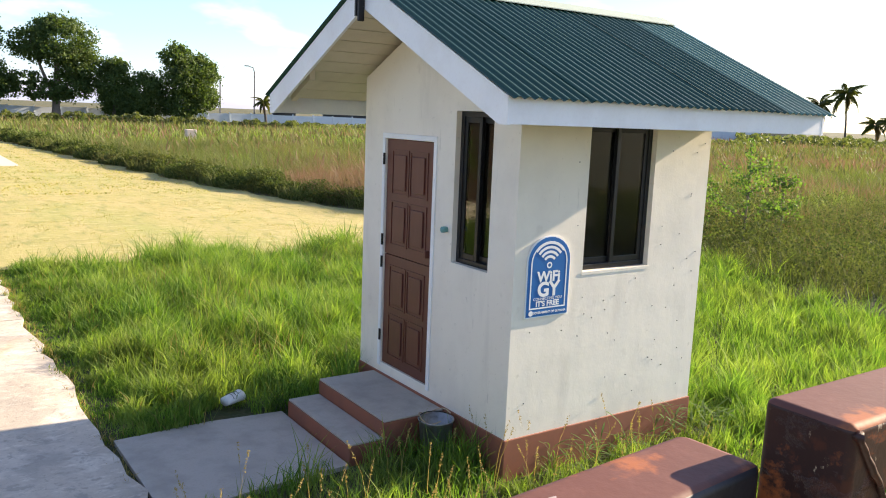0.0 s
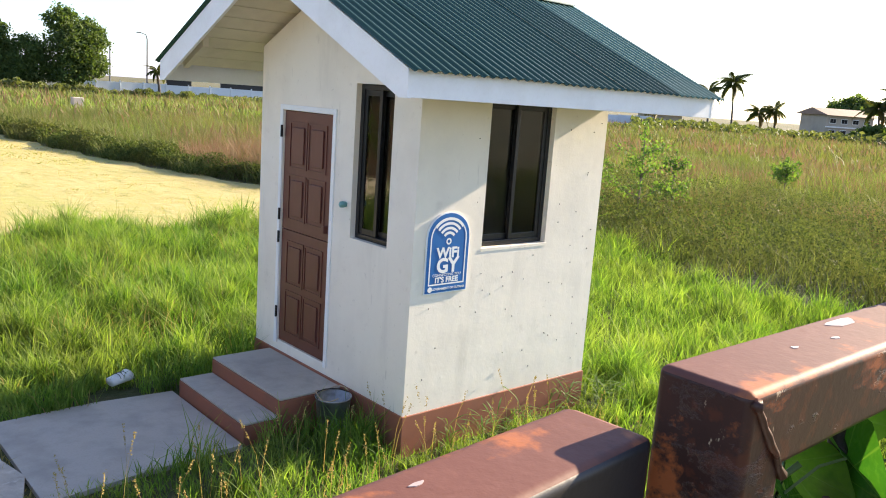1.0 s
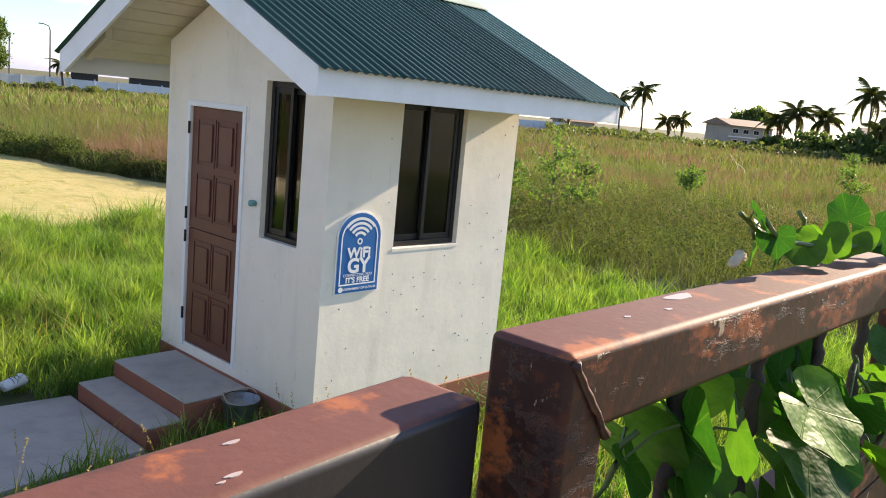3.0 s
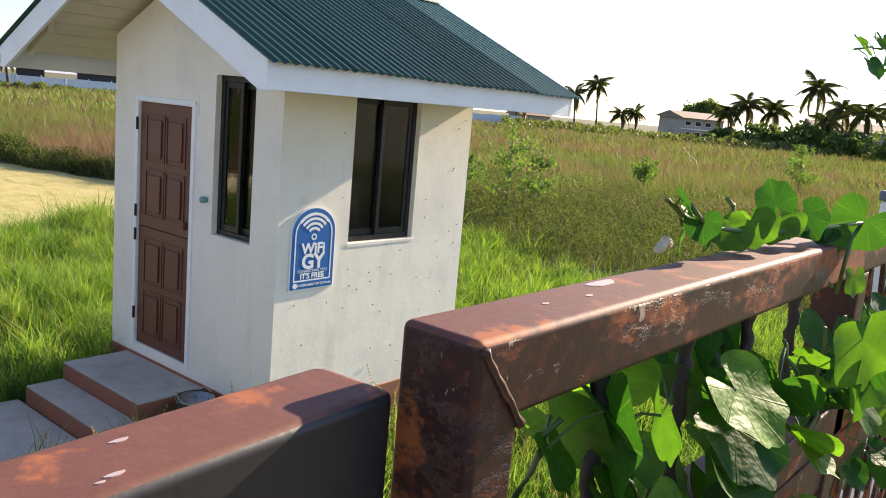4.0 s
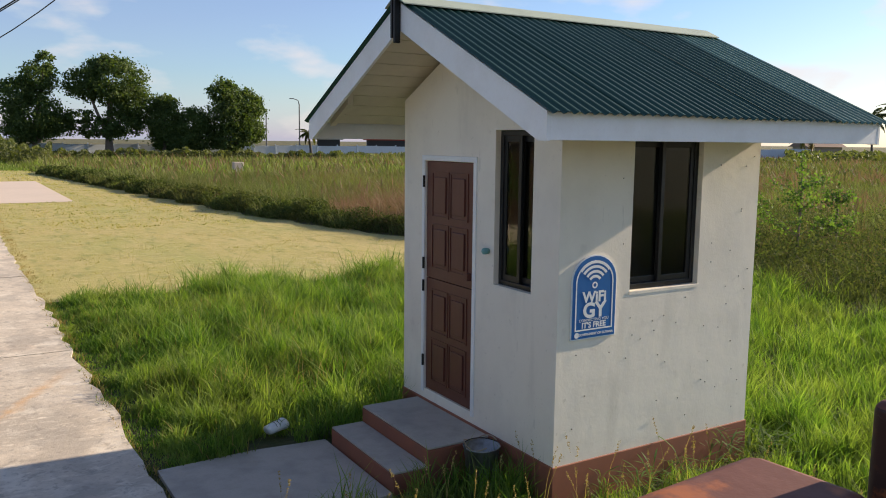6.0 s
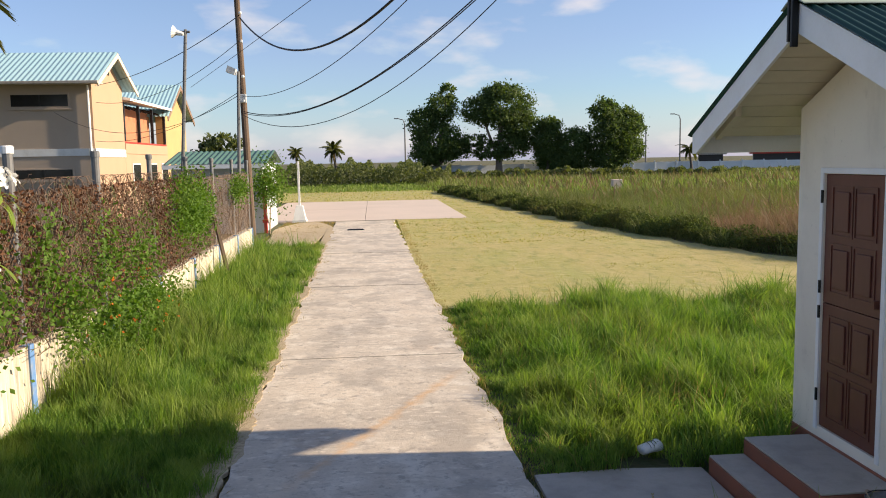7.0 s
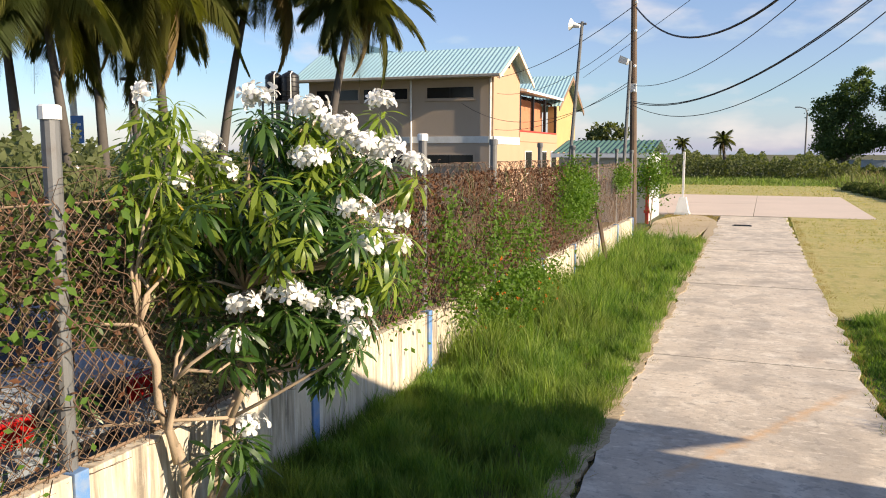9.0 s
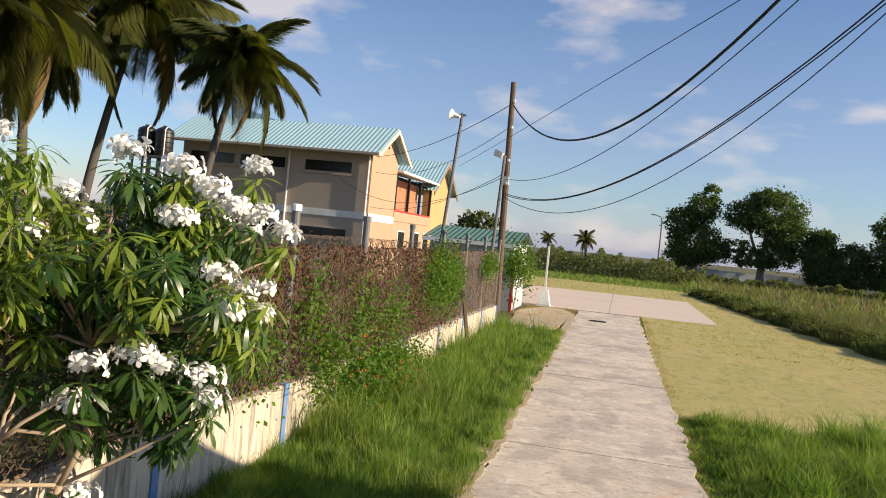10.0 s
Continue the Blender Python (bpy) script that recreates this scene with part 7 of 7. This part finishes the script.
def build_grass():
    g = np.random.default_rng(101)
    free = lambda xy: ~on_paving(xy)
    lush = "lush green uncut grass round the hut"
    # between gate and hut, and around the hut
    sward("grass", g, scatter(g, 100000, -2.35, 6.5, -3.7, 0.75, free), 0.34, 0.0085, GRASS, lush, 0.9)
    sward("grass", g, scatter(g, 70000, 2.0, 8.0, -3.5, 4.5, free), 0.38, 0.010, GRASS, lush, 0.8)
    sward("grass", g, scatter(g, 170000, -2.52, 3.5, 1.9, 9.7, lambda q: free(q) & (q[:, 1] < 9.3 + 0.5 * np.sin(q[:, 0] * 2.3))), 0.42, 0.0095, GRASS, lush, 0.9)
    sward("grass", g, scatter(g, 26000, 3.5, 9.5, 3.5, 10.0, lambda q: q[:, 1] < 9.5 + 0.5 * np.sin(q[:, 0] * 2.3)), 0.45, 0.016, GRASS, lush, 0.9)
    sward("grass", g, scatter(g, 5000, -2.42, 3.5, 2.0, 9.3, lambda q: free(q) & (drift(q, 0.8, 4) > 0.55)), 0.5, 0.008, GRASS_DRY, "pale dry stalks among the uncut grass", 0.9)
    # verge along the wall
    sward("verge_grass", g, scatter(g, 170000, WX + 0.02, -4.68, -3.0, 9.0, free), 0.25, 0.0075, GRASS, "thick green grass verge below the wall", 0.7)
    sward("verge_grass", g, scatter(g, 40000, WX + 0.02, -4.80, 9.0, 20.5, free), 0.27, 0.013, GRASS, "thick green grass verge below the wall", 0.8)
    sward("verge_grass", g, scatter(g, 24000, WX + 0.02, WX + 1.3, 4.5, 20.0, lambda q: q[:, 1] < g.uniform(6, 24, len(q))), 0.62, 0.011, GRASS, "taller grass against the wall foot", 0.7)
    sward("dry_edge_grass", g, scatter(g, 7000, -5.0, -4.68, -2.0, 26.0), 0.09, 0.008, GRASS_DRY, "thin dry grass along the driveway edge", 1.2)
    sward("dry_edge_grass", g, scatter(g, 5000, -2.48, -2.28, -3.0, 30.0, lambda q: q[:, 0] > -2.36 - 0.012 * q[:, 1]), 0.12, 0.008, GRASS_DRY, "thin dry grass along the driveway edge", 1.2)
    sward("dry_edge_grass", g, scatter(g, 6000, -7.3, -5.15, 20.5, 31.0), 0.08, 0.02, GRASS_DRY, "thin dry grass by the driveway's end", 1.0)
    # mown lawn
    mown = lambda q: (q[:, 0] < mown_edge(q[:, 1])) & (q[:, 0] > np.where(q[:, 1] < 31, -2.4 - 0.012 * q[:, 1], np.where(q[:, 1] < 48.5, 0.62, -14)))
    sward("mown_grass", g, scatter(g, 48000, -2.9, 9.0, 9.2, 20.0, mown), 0.07, 0.012, LAWN_BLADE, "short dry mown grass", 1.2)
    sward("mown_grass", g, scatter(g, 40000, -3.2, 6.5, 20.0, 45.0, mown), 0.09, 0.03, LAWN_BLADE, "short dry mown grass", 1.2)
    sward("mown_grass", g, scatter(g, 9000, -14, 4.0, 45.0, 66.0, mown), 0.12, 0.06, LAWN_BLADE, "short dry mown grass", 1.2)
    # tall field, in belts away from the hut
    field = lambda q: (q[:, 0] > mown_edge(q[:, 1]) + 0.2 * np.sin(q[:, 1] * 1.7)) & ~((q[:, 1] < 9.6) & (q[:, 0] < 6.4 + 0.35 * np.sin(q[:, 1] * 2) - 0.32 * np.minimum(q[:, 1], 0)))
    tall = "tall wild field grass and weeds"
    near = scatter(g, 70000, 5.0, 17.0, -9.0, 24.0, field)
    sward("field_grass", g, near, 0.85, 0.014, WEED, tall, 0.9, (-0.12, 0))
    sward("field_grass", g, scatter(g, 100000, 15.0, 42.0, -16.0, 46.0, field), 0.85, 0.018, WEED, tall, 1.0, (-0.12, 0), 0.6)
    sward("field_grass", g, scatter(g, 55000, 1.0, 16.0, 22.0, 46.0, field), 0.85, 0.017, WEED, tall, 1.0, (-0.12, 0), 0.6)
    sward("field_grass", g, scatter(g, 38000, 0.0, 110.0, 42.0, 104.0, field), 0.9, 0.10, WEED, tall, 0.7, (-0.12, 0), 0.6)
    sward("field_grass", g, scatter(g, 38000, 40.0, 135.0, -25.0, 45.0), 0.9, 0.10, WEED, tall, 0.7, (-0.12, 0), 0.6)
    red = "reddish seeding grass in the field"
    patchy = lambda q: field(q) & (drift(q, 6.0, 1.5) + 0.25 * drift(q, 1.7) > 0.62)
    sward("seed_grass", g, scatter(g, 60000, 5.0, 22.0, -8.0, 30.0, lambda q: patchy(q) & (q[:, 0] > 8.5)), 0.95, 0.010, SEED_RED, red, 0.5, (-0.12, 0))
    sward("seed_grass", g, scatter(g, 80000, 18.0, 60.0, -12.0, 50.0, patchy), 0.95, 0.019, SEED_RED, red, 0.5, (-0.12, 0))
    sward("seed_grass", g, scatter(g, 22000, 5.0, 120.0, 20.0, 100.0, patchy), 1.05, 0.09, SEED_RED, red, 0.5, (-0.12, 0))
    mound = lambda q: (((q[:, 0] - 9.2) / 2.6) ** 2 + ((q[:, 1] - 18.0) / 4.2) ** 2 < 1) & field(q)
    sward("seed_grass", g, scatter(g, 26000, 6.0, 12.5, 13.0, 23.0, mound), 1.2, 0.012, SEED_RED, red, 0.6, (-0.12, 0))
    # leafy weeds standing at the near edge of the field
    q = scatter(g, 120000, 5.5, 18.0, -10.0, 15.0, field)
    c = np.column_stack([q, g.uniform(0.1, 1.0, len(q)) ** 0.6 * (0.55 + 0.6 * drift(q, 1.3, 3)) * (0.75 + 0.4 * drift(q, 0.3, 8))])
    tagged(tri_object("field_weeds", *leaves(g, c, g.uniform(0.032, 0.068, len(c))), SHRUB_DARK), "small-leaved weeds among the field grass", "weeds", kind="stuff")
    # dense leafy bank where the tall growth meets the lawn and the hut's grass
    y_ = g.uniform(9.0, 60.0, 110000)
    q = np.column_stack([mown_edge(y_) + 0.25 * np.sin(y_ * 1.7) + np.abs(g.normal(size=len(y_))) * 0.9 + 0.05, y_])
    c = np.column_stack([q, g.uniform(0.0, 1.0, len(q)) ** 0.75 * (0.22 + 0.5 * drift(q, 1.6, 3)) * np.clip((q[:, 0] - mown_edge(y_) + 0.3) / 0.7, 0.35, 1.0)])
    thick = drift(q, 2.3, 1.0) + 0.5 * drift(q, 0.5, 4.0) > g.uniform(0.3, 0.9, len(q))
    c, y_ = c[thick], y_[thick]
    tagged(tri_object("field_bank", *leaves(g, c, g.uniform(0.045, 0.085, len(c)) * (0.8 + y_ / 40)), BANK_LEAF), "dense dark green weeds along the lawn's edge", "weeds", kind="stuff")
    q = scatter(g, 150000, 5.6, 10.5, -9.0, 10.0, field)
    edge = 6.4 + 0.35 * np.sin(q[:, 1] * 2) - 0.32 * np.minimum(q[:, 1], 0)
    q = q[g.uniform(0, 1, len(q)) < np.exp(-np.maximum(0, q[:, 0] - edge) / 1.1)]
    c = np.column_stack([q, g.uniform(0.0, 1.0, len(q)) ** 0.7 * (0.6 + 0.65 * drift(q, 1.4, 5)) * (0.7 + 0.45 * drift(q, 0.35, 2))])
    tagged(tri_object("field_bank", *leaves(g, c, g.uniform(0.03, 0.06, len(c))), BANK_LEAF), "dense small-leaved weeds beside the hut's grass", "weeds", kind="stuff")
    green = lambda q: field(q) & (drift(q, 4.3, 6.5) + 0.3 * drift(q, 1.3) > 0.68)
    sward("field_grass", g, scatter(g, 80000, 2.0, 40.0, 8.0, 60.0, green), 0.8, 0.02, FIELD_GREEN, "fresh green grass drifts in the field", 0.8, (-0.12, 0))
    sward("field_grass", g, scatter(g, 30000, -6.0, 70.0, 46.0, 100.0, green), 0.9, 0.09, FIELD_GREEN, "fresh green grass drifts in the field", 0.8, (-0.12, 0))
    sward("field_grass", g, scatter(g, 16000, -40.0, 3.0, 64.0, 90.0), 0.55, 0.10, FIELD_GREEN, "low green grass before the far scrub", 0.9)
    # long seed stalks by the gate
    q = scatter(g, 260, -2.3, 1.5, -3.4, 0.3, free)
    h = g.uniform(0.35, 0.62, len(q))
    v, t = blades(g, q, np.full(len(q), -0.05), h, np.full(len(q), 0.005), 0.35)
    tips = v.reshape(-1, 5, 3)[:, 4]
    mids = v.reshape(-1, 5, 3)[:, 2]
    f = g.uniform(0.45, 1.0, (len(q), 26, 1))
    ears = (mids[:, None] * (1 - f) + tips[:, None] * f + g.normal(size=(len(q), 26, 3)) * 0.004).reshape(-1, 3)
    tagged(tri_object("seed_stalks", *joined([(v, t), leaves(g, ears, 0.014)]), GRASS_DRY), "long pale seed stalks by the gate", "grass", kind="stuff")
    # broad-leaved weeds at the hut's foot
    out_ = []
    for k in range(30):
        x = 0.25 + 1.9 * g.uniform() ** 0.6
        at = (x, -0.05 - 0.25 * g.uniform(), -0.05)
        for j in range(7):
            v, t = spoon_leaf(g, g.uniform(0.12, 0.24))
            m = Matrix.Rotation(g.uniform(0, 6.28), 4, "Z") @ Matrix.Rotation(-g.uniform(0.7, 1.4), 4, "Y") @ Matrix.Diagonal((1, 0.35, 1, 1))
            m.translation = Vector(at) + Vector((0, 0, g.uniform(0.0, 0.22)))
            out_.append((turned(v, m), t))
    tagged(tri_object("broad_weeds", *joined(out_), SHRUB_LEAF), "broad-leaved green weeds at the hut's foot", "weeds", kind="stuff")


build_grass()
